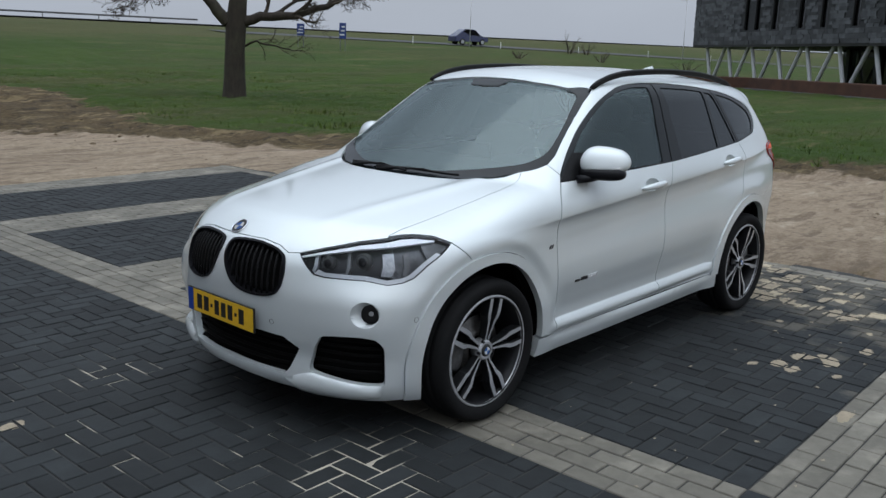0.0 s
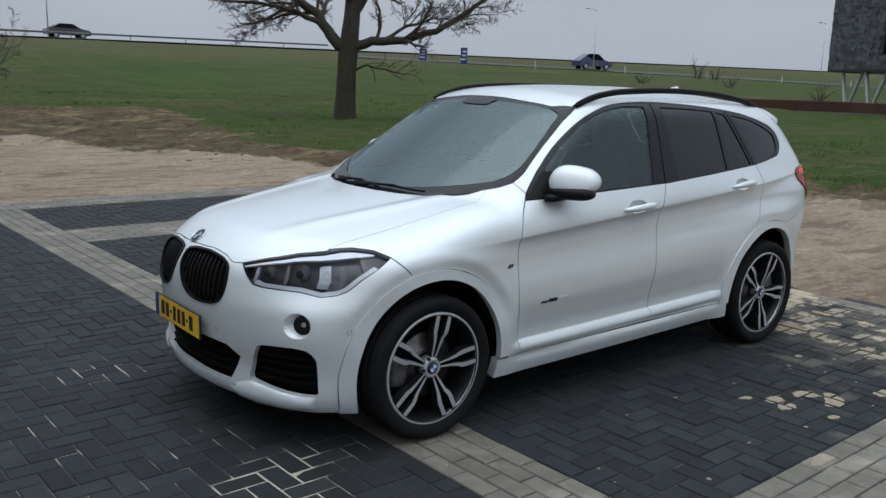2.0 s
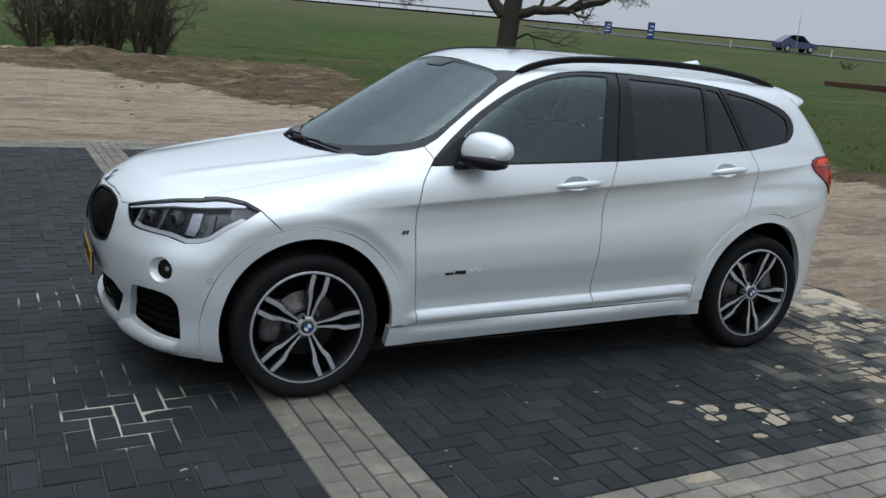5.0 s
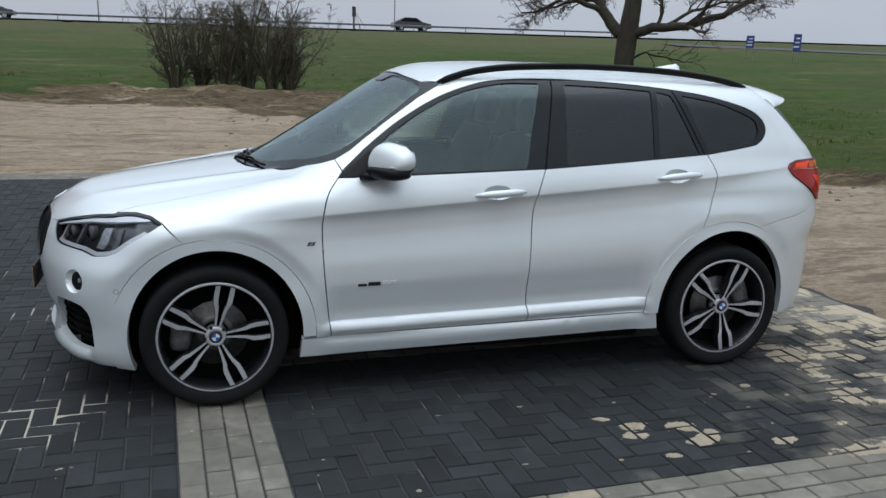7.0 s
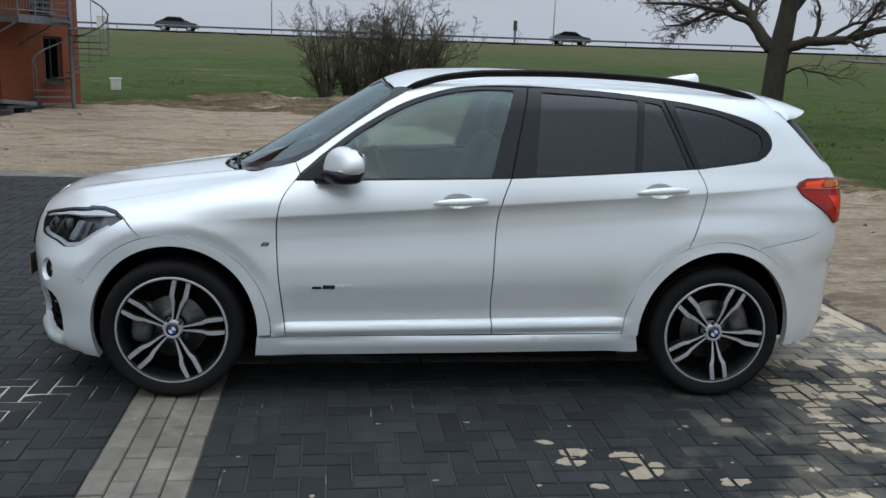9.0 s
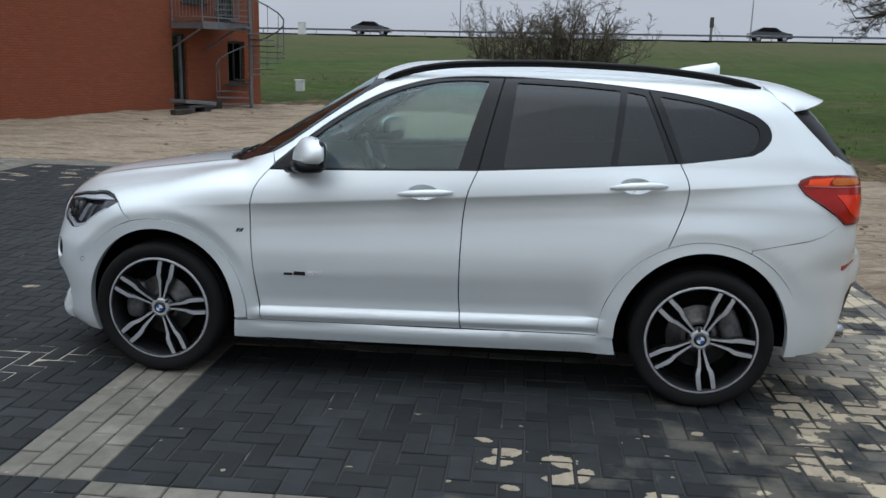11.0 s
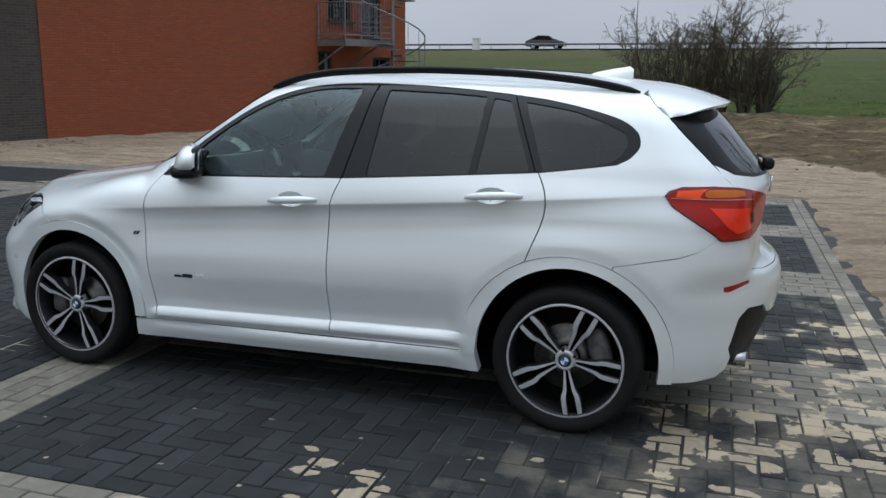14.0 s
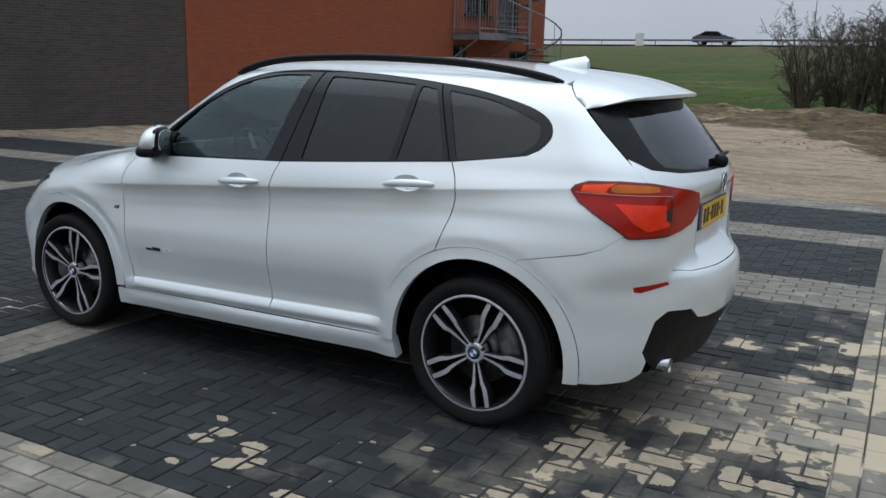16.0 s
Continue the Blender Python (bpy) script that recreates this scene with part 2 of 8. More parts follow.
def paver_material(name, c1, c2, island, spread, gloss=0.28):
    """A concrete block: grain, block to block variation and pale sand left lying towards the rear of the bay."""
    m = surface(name, c1, c2, 14, 0.78, 0.45, 0, 160, spec=gloss, per_piece=spread, island=island, bump_dist=0.004, stain=tuple(2.6 * c + 0.006 for c in c1), stain_scale=2.6, stain_amount=0.42)
    n, l = m.node_tree.nodes, m.node_tree.links
    b = n["Principled BSDF"]
    old = b.inputs["Base Color"].links[0].from_socket
    geo, sep = n.new("ShaderNodeNewGeometry"), n.new("ShaderNodeSeparateXYZ")
    l.new(geo.outputs["Position"], sep.inputs[0])
    where = n.new("ShaderNodeMapRange")
    where.inputs["From Min"].default_value, where.inputs["From Max"].default_value = 1.5, 3.3
    where.inputs["To Min"].default_value, where.inputs["To Max"].default_value = -0.30, 0.055
    slant = n.new("ShaderNodeMath")
    slant.operation = 'MULTIPLY_ADD'
    l.new(sep.outputs["Y"], slant.inputs[0])
    slant.inputs[1].default_value = -0.36
    l.new(sep.outputs["X"], slant.inputs[2])
    l.new(slant.outputs[0], where.inputs["Value"])
    far = n.new("ShaderNodeMapRange")
    far.inputs["From Min"].default_value, far.inputs["From Max"].default_value = 2.6, 4.2
    far.inputs["To Min"].default_value, far.inputs["To Max"].default_value = 0.0, -0.15
    l.new(sep.outputs["Y"], far.inputs["Value"])
    piece = n.new("ShaderNodeMapRange")
    piece.inputs["To Min"].default_value, piece.inputs["To Max"].default_value = -0.045, 0.045
    if island:
        l.new(geo.outputs["Random Per Island"], piece.inputs["Value"])
    else:
        info = n.new("ShaderNodeObjectInfo")
        l.new(info.outputs["Random"], piece.inputs["Value"])
    t = n.new("ShaderNodeTexNoise")
    t.inputs["Scale"].default_value, t.inputs["Detail"].default_value, t.inputs["Roughness"].default_value = 3.4, 6, 0.58
    l.new(geo.outputs["Position"], t.inputs["Vector"])
    total = t.outputs["Fac"]
    bay = n.new("ShaderNodeMapRange")
    bay.inputs["From Min"].default_value, bay.inputs["From Max"].default_value = 0.3, 0.5
    bay.inputs["To Min"].default_value, bay.inputs["To Max"].default_value = -0.075, 0.0
    l.new(sep.outputs["Y"], bay.inputs["Value"])
    for extra in (where, far, bay, piece):
        a = n.new("ShaderNodeMath")
        l.new(total, a.inputs[0])
        l.new(extra.outputs[0], a.inputs[1])
        total = a.outputs[0]
    cut = n.new("ShaderNodeMapRange")
    cut.inputs["From Min"].default_value, cut.inputs["From Max"].default_value = 0.572, 0.598
    l.new(total, cut.inputs["Value"])
    mx = n.new("ShaderNodeMix")
    mx.data_type = 'RGBA'
    mx.inputs["B"].default_value = (0.40, 0.335, 0.235, 1)
    l.new(cut.outputs[0], mx.inputs["Factor"])
    film = n.new("ShaderNodeMapRange")
    film.inputs["From Min"].default_value, film.inputs["From Max"].default_value, film.inputs["To Max"].default_value = 0.44, 0.60, 0.26
    near_sum = None
    for extra in (where, piece):
        a = n.new("ShaderNodeMath")
        l.new(near_sum or t.outputs["Fac"], a.inputs[0])
        l.new(extra.outputs[0], a.inputs[1])
        near_sum = a.outputs[0]
    l.new(near_sum, film.inputs["Value"])
    dusty = n.new("ShaderNodeMix")
    dusty.data_type = 'RGBA'
    dusty.inputs["B"].default_value = (0.285, 0.25, 0.19, 1)
    l.new(film.outputs[0], dusty.inputs["Factor"])
    l.new(old, dusty.inputs["A"])
    l.new(dusty.outputs["Result"], mx.inputs["A"])
    l.new(mx.outputs["Result"], b.inputs["Base Color"])
    return m


PAINT = surface("pearl_white_paint", (0.700, 0.745, 0.752), (0.686, 0.732, 0.740), 3, 0.40, 0, 0.28, 900, coat=1.0, rough_var=0.03)
PAINT.node_tree.nodes["Principled BSDF"].inputs["Coat IOR"].default_value = 1.52
BLACK = surface("black_plastic", (0.007, 0.007, 0.0075), None, 20, 0.5, 0.1, spec=0.18)
GLOSS_BLACK = surface("satin_black", (0.010, 0.010, 0.012), None, 20, 0.30, 0, rough_var=0.03, spec=0.12)
RUBBER = surface("tyre_rubber", (0.0085, 0.0086, 0.0090), (0.0125, 0.0125, 0.0128), 12, 0.8, 0.2, spec=0.12)
# Near-black for inside parts; the shade of hollows is put into this colour.
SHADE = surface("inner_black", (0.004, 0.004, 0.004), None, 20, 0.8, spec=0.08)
ALLOY = surface("machined_alloy", (0.52, 0.53, 0.55), (0.42, 0.43, 0.45), 30, 0.24, 0.04, 0.4)
DARK_ALLOY = surface("dark_grey_alloy", (0.012, 0.013, 0.014), (0.02, 0.02, 0.022), 20, 0.35, 0, 0.1, spec=0.25)
CHROME = surface("chrome", (0.75, 0.76, 0.78), None, 20, 0.08, 0, 1.0, rough_var=0.02)
CHROME_DULL = surface("satin_reflector", (0.105, 0.107, 0.113), (0.024, 0.025, 0.027), 11, 0.30, 0, 0.5)
EXHAUST = surface("dull_chrome", (0.42, 0.42, 0.43), None, 20, 0.18, 0, 1.0, rough_var=0.03)
STEEL = surface("galvanised_steel", (0.22, 0.228, 0.235), (0.16, 0.165, 0.17), 6, 0.5, 0.1, 0.5)
POLE_GREY = surface("pale_pole_paint", (0.60, 0.61, 0.62), (0.52, 0.53, 0.54), 6, 0.5, 0.1)
RAIL_GREY = surface("weathered_rail", (0.17, 0.174, 0.178), (0.13, 0.132, 0.135), 3, 0.6, 0.1, 0.3)
GLASS = glazing("clear_glass", (0.58, 0.74, 0.71), 1.72, (0.82, 0.98, 1.0))
TINTED = glazing("tinted_glass", (0.040, 0.050, 0.056), 1.52, (0.92, 0.97, 1))
CERAMIC = surface("black_ceramic_glass", (0.010, 0.0125, 0.0145), None, 20, 0.14, 0, rough_var=0.02, spec=0.25)
SCREEN = glazing("windscreen_glass", (0.52, 0.64, 0.62), 1.98, (0.84, 0.99, 1.0))
DARK_PAVER = paver_material("dark_concrete_paver", (0.0132, 0.0154, 0.0163), (0.0222, 0.0250, 0.0262), False, 0.30)
DARK_PAVER_FAR = paver_material("dark_concrete_paver_far", (0.0132, 0.0154, 0.0163), (0.0222, 0.0250, 0.0262), True, 0.30)
PALE_PAVER = paver_material("grey_beige_paver", (0.160, 0.147, 0.119), (0.121, 0.111, 0.090), False, 0.13, 0.45)
PALE_PAVER_FAR = paver_material("grey_beige_paver_far", (0.160, 0.147, 0.119), (0.121, 0.111, 0.090), True, 0.13, 0.45)
SAND = surface("jointing_sand", (0.36, 0.30, 0.215), (0.25, 0.208, 0.148), 25, 0.95, 0.5, 0, 300, bump_dist=0.003)
BRICK_ORANGE = brick_material("orange_brick", (0.275, 0.073, 0.027), (0.228, 0.059, 0.023), (0.14, 0.045, 0.022), (0.21, 0.056, 0.023))
BRICK_DARK = brick_material("dark_brown_brick", (0.066, 0.056, 0.047), (0.046, 0.039, 0.034), (0.088, 0.078, 0.068), (0.042, 0.036, 0.031))


def joint_material(name):
    m = surface(name, (0.026, 0.026, 0.025), (0.042, 0.040, 0.037), 9, 0.95, 0.3, 0, 120)
    n, l = m.node_tree.nodes, m.node_tree.links
    b = n["Principled BSDF"]
    old = b.inputs["Base Color"].links[0].from_socket
    at, t, a, r, mx = n.new("ShaderNodeAttribute"), n.new("ShaderNodeTexNoise"), n.new("ShaderNodeMath"), n.new("ShaderNodeMapRange"), n.new("ShaderNodeMix")
    at.attribute_name = "sandy"
    t.inputs["Scale"].default_value, t.inputs["Detail"].default_value = 3.0, 6
    geo = n.new("ShaderNodeNewGeometry")
    l.new(geo.outputs["Position"], t.inputs["Vector"])
    l.new(at.outputs["Fac"], a.inputs[0])
    l.new(t.outputs["Fac"], a.inputs[1])
    r.inputs["From Min"].default_value, r.inputs["From Max"].default_value = 0.62, 0.74
    l.new(a.outputs[0], r.inputs["Value"])
    mx.data_type = 'RGBA'
    mx.inputs["B"].default_value = (0.40, 0.36, 0.29, 1)
    l.new(r.outputs[0], mx.inputs["Factor"])
    l.new(old, mx.inputs["A"])
    l.new(mx.outputs["Result"], b.inputs["Base Color"])
    return m


JOINT = joint_material("joint_bed")
GROUND = ground_material("sand_earth_grass")
ASPHALT = surface("asphalt", (0.07, 0.07, 0.072), (0.09, 0.09, 0.092), 3, 0.97, 0.2, spec=0.05, rough_var=0.02)
SLIP_ASPHALT = surface("worn_asphalt", (0.11, 0.11, 0.112), (0.085, 0.085, 0.086), 3, 0.95, 0.2, spec=0.1)
BARK = surface("oak_bark", (0.048, 0.038, 0.027), (0.026, 0.022, 0.017), 9, 0.95, 0.8, 0, 40, stain=(0.075, 0.078, 0.045), stain_scale=0.9, stretch=(1, 1, 0.25), bump_dist=0.03)
TWIG = surface("twig_bark", (0.085, 0.066, 0.048), (0.05, 0.04, 0.03), 9, 0.95)
SHRUB = surface("shrub_twig", (0.118, 0.102, 0.070), (0.072, 0.063, 0.045), 2, 0.95)
MORTAR = surface("dark_mortar", (0.040, 0.042, 0.046), (0.028, 0.029, 0.032), 8, 0.95, 0.2)
LEG_STEEL = surface("pale_leg_paint", (0.50, 0.51, 0.52), (0.42, 0.43, 0.44), 3, 0.5, 0.05)
SLATE = surface("dark_slate_cladding", (0.030, 0.033, 0.038), (0.088, 0.092, 0.100), 2.5, 0.6, 0.3, 0, 14, per_piece=0.6, island=True)
RUST = surface("rusty_corten_wall", (0.085, 0.036, 0.02), (0.05, 0.024, 0.016), 1.2, 0.9, 0.2, 0, 12)
FRAME_DARK = surface("dark_green_frame", (0.018, 0.03, 0.026), None, 10, 0.45, 0.1)
WINDOW_DARK = glazing("building_glass", (0.16, 0.18, 0.19), 1.6)
WHITE_PAINT = surface("white_paint", (0.72, 0.72, 0.7), (0.62, 0.62, 0.6), 6, 0.6, 0.1)
BLUE_SIGN = surface("blue_sign", (0.02, 0.05, 0.22), None, 6, 0.5)
PLATE_YELLOW = surface("plate_yellow", (0.72, 0.43, 0.02), (0.66, 0.39, 0.02), 30, 0.4)
PLATE_BLUE = surface("plate_blue", (0.01, 0.05, 0.3), None, 30, 0.4)
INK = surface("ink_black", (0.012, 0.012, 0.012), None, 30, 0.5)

TAIL_AMBER = surface("amber_lens", (0.52, 0.130, 0.010), (0.40, 0.095, 0.008), 14, 0.22, spec=0.25, coat=0.2, rough_var=0.03)
TAIL_BRIGHT = surface("bright_red_lens", (0.80, 0.045, 0.012), (0.66, 0.028, 0.009), 14, 0.22, spec=0.25, coat=0.2, rough_var=0.03)
TAIL_LINE = surface("pale_red_line", (0.50, 0.22, 0.17), None, 14, 0.3, coat=0.3)
TAIL_RED = surface("tail_lamp_red", (0.36, 0.010, 0.004), (0.26, 0.007, 0.003), 14, 0.22, 0, 0.0, 60, spec=0.25, coat=0.2, rough_var=0.03)
TAIL_ORANGE = surface("tail_lamp_orange", (0.90, 0.085, 0.012), (0.78, 0.060, 0.010), 14, 0.22, 0, 0.0, 60, spec=0.25, coat=0.2, rough_var=0.03)
TAIL_RED_DARK = surface("dark_red_lens", (0.12, 0.007, 0.007), None, 14, 0.2, coat=0.8, rough_var=0.03)
REAR_GLASS = glazing("rear_glass", (0.10, 0.105, 0.11), 1.7)
SEAT_GREY = surface("dark_seat_fabric", (0.022, 0.022, 0.024), (0.03, 0.03, 0.032), 30, 0.8, 0.2)
HEADLINER = surface("light_grey_headliner", (0.42, 0.42, 0.41), None, 30, 0.9)
LAMP_SILVER = surface("lamp_reflector", (0.84, 0.85, 0.87), (0.74, 0.75, 0.77), 26, 0.25, 0, 0.25)
LAMP_MID = surface("lamp_inner_silver", (0.46, 0.47, 0.49), (0.26, 0.265, 0.28), 30, 0.3, 0, 0.4)
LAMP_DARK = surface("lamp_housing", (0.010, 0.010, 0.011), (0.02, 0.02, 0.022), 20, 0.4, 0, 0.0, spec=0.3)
LAMP_COVER = glazing("lamp_cover", (0.86, 0.88, 0.9), 1.2)
MIRROR = surface("mirror_glass", (0.75, 0.78, 0.8), None, 20, 0.03, 0, 1.0, rough_var=0.01)
LOGO_BLUE = surface("badge_blue", (0.02, 0.12, 0.42), None, 20, 0.3)
DISC = surface("brake_disc", (0.13, 0.125, 0.12), (0.08, 0.077, 0.075), 30, 0.4, 0.1, 0.8)
CALIPER = surface("grey_caliper", (0.16, 0.16, 0.165), (0.06, 0.06, 0.06), 20, 0.5, 0.2, 0.4)
CLOD = surface("dry_clod", (0.19, 0.140, 0.090), (0.085, 0.061, 0.040), 9, 0.95, 0.5, 0, 60, per_piece=0.35, island=True, spec=0.2)
GRASS_BLADE = surface("grass_blade", (0.060, 0.120, 0.012), (0.105, 0.125, 0.035), 0.5, 0.8, 0, 0, 9, per_piece=0.3, island=True, spec=0.2)

# ---- mesh helpers ----
def part(name, bm, material, parent=None, label="", smooth=False, sharp=None):
    me = bpy.data.meshes.new(name)
    if smooth:
        for f in bm.faces:
            f.smooth = True
        if sharp:
            for ed in bm.edges:
                if len(ed.link_faces) == 2 and ed.calc_face_angle(0) > radians(sharp):
                    ed.smooth = False
    bm.to_mesh(me)
    bm.free()
    for mt in (material if isinstance(material, (list, tuple)) else [material]):
        me.materials.append(mt)
    ob = new(name, me)
    if parent:
        ob.parent = parent
    return tagged(ob, label)


def sheet(name, verts, faces, material, parent=None, label="", smooth=False):
    """A mesh from computed vertices and faces."""
    me = bpy.data.meshes.new(name)
    me.from_pydata([tuple(v) for v in verts], [], [tuple(f) for f in faces])
    me.update()
    if smooth:
        me.polygons.foreach_set("use_smooth", [True] * len(me.polygons))
    me.materials.append(material)
    ob = new(name, me)
    if parent:
        ob.parent = parent
    return tagged(ob, label)


def add_box(bm, centre, size, rot=None, bevel=0.0, segments=2):
    m = Matrix.Translation(centre) @ (rot.to_4x4() if rot else Matrix.Identity(4)) @ Matrix.Diagonal((*size, 1))
    r = bmesh.ops.create_cube(bm, size=1, matrix=m)
    if bevel:
        edges = list({ed for v in r["verts"] for ed in v.link_edges})
        bmesh.ops.bevel(bm, geom=edges, offset=bevel, segments=segments, affect='EDGES', profile=0.5)
    return bm


def box(centre, size, rot=None, bevel=0.0, segments=2):
    return add_box(bmesh.new(), centre, size, rot, bevel, segments)


def add_rod(bm, a, b, r1, r2=None, sides=8, caps=True):
    a, b = Vector(a), Vector(b)
    d = b - a
    m = Matrix.Translation((a + b) / 2) @ d.to_track_quat('Z', 'Y').to_matrix().to_4x4()
    bmesh.ops.create_cone(bm, cap_ends=caps, segments=sides, radius1=r1, radius2=r1 if r2 is None else r2, depth=d.length, matrix=m)
    return bm


def rod(a, b, r1, r2=None, sides=8):
    return add_rod(bmesh.new(), a, b, r1, r2, sides)


def tube(points, radius, sides=8, closed=False, flat=1.0):
    """A bmesh tube along points; radius is a number or one for each point."""
    bm = bmesh.new()
    pts = [Vector(p) for p in points]
    rad = radius if isinstance(radius, (list, tuple)) else [radius] * len(pts)
    rings = []
    up = Vector((0, 0, 1))
    for i, p in enumerate(pts):
        a, b = pts[(i - 1) if (i or closed) else 0], pts[(i + 1) % len(pts) if (i + 1 < len(pts) or closed) else i]
        t = (b - a).normalized()
        n1 = t.cross(up)
        if n1.length < 1e-3:
            n1 = t.cross(Vector((1, 0, 0)))
        n1.normalize()
        n2 = n1.cross(t)
        rings.append([bm.verts.new(p + rad[i] * (math.cos(k * 2 * math.pi / sides) * n1 + flat * math.sin(k * 2 * math.pi / sides) * n2)) for k in range(sides)])
    for i in range(len(rings) - (0 if closed else 1)):
        r0, r1 = rings[i], rings[(i + 1) % len(rings)]
        for k in range(sides):
            bm.faces.new((r0[k], r0[(k + 1) % sides], r1[(k + 1) % sides], r1[k]))
    if not closed:
        bm.faces.new(rings[0][::-1])
        bm.faces.new(rings[-1])
    return bm


def lathe(profile, segments=48, axis='Y'):
    """A bmesh turned from (radius, along) pairs about the axis through the origin."""
    bm = bmesh.new()
    rings = []
    for r, h in profile:
        ring = []
        for k in range(segments):
            a = k * 2 * math.pi / segments
            ring.append(bm.verts.new((r * math.cos(a), h, r * math.sin(a)) if axis == 'Y' else (r * math.cos(a), r * math.sin(a), h)))
        rings.append(ring)
    for i in range(len(rings) - 1):
        for k in range(segments):
            bm.faces.new((rings[i][k], rings[i][(k + 1) % segments], rings[i + 1][(k + 1) % segments], rings[i + 1][k]))
    bmesh.ops.recalc_face_normals(bm, faces=bm.faces)
    return bm


def blob(size, power=2.6, rings=14, segments=24):
    """A rounded block, between a ball and a box."""
    bm = bmesh.new()
    bmesh.ops.create_uvsphere(bm, u_segments=segments, v_segments=rings, radius=1)
    for v in bm.verts:
        d = sum(abs(c) ** power for c in v.co) ** (1 / power)
        v.co = Vector([c / d * s / 2 for c, s in zip(v.co, size)])
    return bm


def holder(name, label, category, m=None, group="", kind=""):
    ob = new(name)
    ob.empty_display_size = 0.2
    if m is not None:
        ob.matrix_world = m
    return tagged(ob, label, category, group, kind)


# ---- ground ----
def smooth01(t):
    t = np.clip(t, 0, 1)
    return t * t * (3 - 2 * t)


def road_height(x):
    return 4.15 + 0.0055 * np.clip(x, 0, 260) - 0.002 * np.clip(-x, 0, 100)


def terrain(x, y):
    """Height of the open ground: flat round the paving, then rising to the road on its bank."""
    x, y = np.asarray(x, float), np.asarray(y, float)
    start = 33 - 0.10 * np.clip(x - 6, 0, 60) + 0.10 * np.clip(-x, 0, 60)
    rise = np.clip((y - start) / (88 - start), 0, 1)
    bank = (0.72 * rise + 0.28 * smooth01(rise)) * (road_height(x) - 0.15)
    beyond = np.clip((y - 102) / 30, 0, 1) * 2.6
    return bank - beyond


def cover_kind(x, y):
    """0 sand, 1 earth, 2 grass (smooth values, broken up in the material)."""
    sand_x = np.interp(y, [-60, 0, 2.5, 7, 11.5, 14, 18, 21, 22.5, 23.3, 25, 60], [14, 12, 10.4, 8.2, 5.4, 3.8, 1.9, 1.0, -1.0, -5.0, -8.5, -90])
    grass_x = np.interp(y, [-60, 0, 2.5, 5.6, 8, 11.2, 13.1, 14.7, 18.4, 21.5, 27, 29, 30.5, 31.5, 60], [16, 14.5, 13, 11.5, 9.0, 8.4, 6.9, 6.6, 7.7, 8.3, 9.5, 9.5, 6.0, -3.0, -90])
    a = np.clip((x - sand_x) / 1.6, -0.5, 0.5) + 0.5
    b = np.clip((x - grass_x) / 1.6, -0.5, 0.5) + 0.5
    lawn = np.clip((-4.8 - x) / 1.4 + 0.5, 0, 1) * np.clip((y - 25.7) / 1.4 + 0.5, 0, 1)
    a, b = np.maximum(a, lawn), np.maximum(b, lawn)
    return a + b


def build_ground():
    def axis(lo, hi, fine_lo, fine_hi, step):
        core = np.arange(fine_lo, fine_hi, step)
        left = fine_lo - np.geomspace(step, fine_lo - lo, 46)[::-1]
        right = fine_hi + np.geomspace(step, hi - fine_hi, 46)
        return np.concatenate([left, core, right])
    xs, ys = axis(-900, 1200, -14, 18, 0.14), axis(-400, 1500, -4, 38, 0.14)
    gx, gy = np.meshgrid(xs, ys)
    gz = terrain(gx, gy)
    c, s = math.cos(radians(1.6)), math.sin(radians(1.6))
    u, v = c * gx + s * gy, -s * gx + c * gy
    off = np.maximum(np.maximum(u - 4.4, v - 8.3), np.maximum(-11.5 - u, -4.0 - v))
    rough = smooth01(off / 1.5)
    bump = np.zeros_like(gz)
    near = (np.abs(gx) < 60) & (gy > -30) & (gy < 95)
    idx = np.argwhere(near & (off > -0.5))
    cov = cover_kind(gx, gy)
    for i, j in idx:
        p = Vector((gx[i, j], gy[i, j], 0))
        k = 1.35 if 0.2 < cov[i, j] < 1.7 else 1.0 if cov[i, j] >= 1.7 else 0.45
        bump[i, j] = k * (0.10 * noise.noise(p * 0.45) + 0.07 * noise.noise(p * 1.1 + Vector((9, 2, 0))) + 0.05 * noise.noise(p * 2.3) + 0.045 * (0.35 - abs(noise.noise(p * 1.7 + Vector((3, 8, 1))))) + 0.03 * noise.noise(p * 5.0))
    edge_noise = np.zeros_like(gz)
    for i, j in np.argwhere(np.abs(off) < 0.9):
        p = Vector((gx[i, j], gy[i, j], 3.3))
        edge_noise[i, j] = 0.16 * noise.noise(p * 0.9) + 0.10 * noise.noise(p * 2.6) - 0.02
    mound = 0.32 * np.exp(-((gx - 1 - 0.0 * gy) / 9.0) ** 2) * np.exp(-((gy - 27.5 + 0.1 * gx) / 2.2) ** 2)
    gz = gz + rough * (bump + mound)
    ragged = off + edge_noise + 0.16
    gz = gz + np.where(ragged <= 0, -0.075, -0.075 * (1 - smooth01(ragged / 0.12)) + 0.008 + 0.02 * smooth01(ragged / 0.8))
    n0, n1 = gx.shape
    verts = np.stack([gx, gy, gz], -1).reshape(-1, 3)
    k = np.arange(n0 * n1).reshape(n0, n1)
    faces = np.stack([k[:-1, :-1], k[:-1, 1:], k[1:, 1:], k[1:, :-1]], -1).reshape(-1, 4)
    ob = sheet("ground", verts.tolist(), faces.tolist(), GROUND, smooth=True)
    at = ob.data.attributes.new("cover", 'FLOAT', 'POINT')
    at.data.foreach_set("value", cov.reshape(-1).astype(np.float32))
    return tagged(ob, "bare sand and trampled earth turning into rough green grass", "ground", kind="structure")


build_ground()

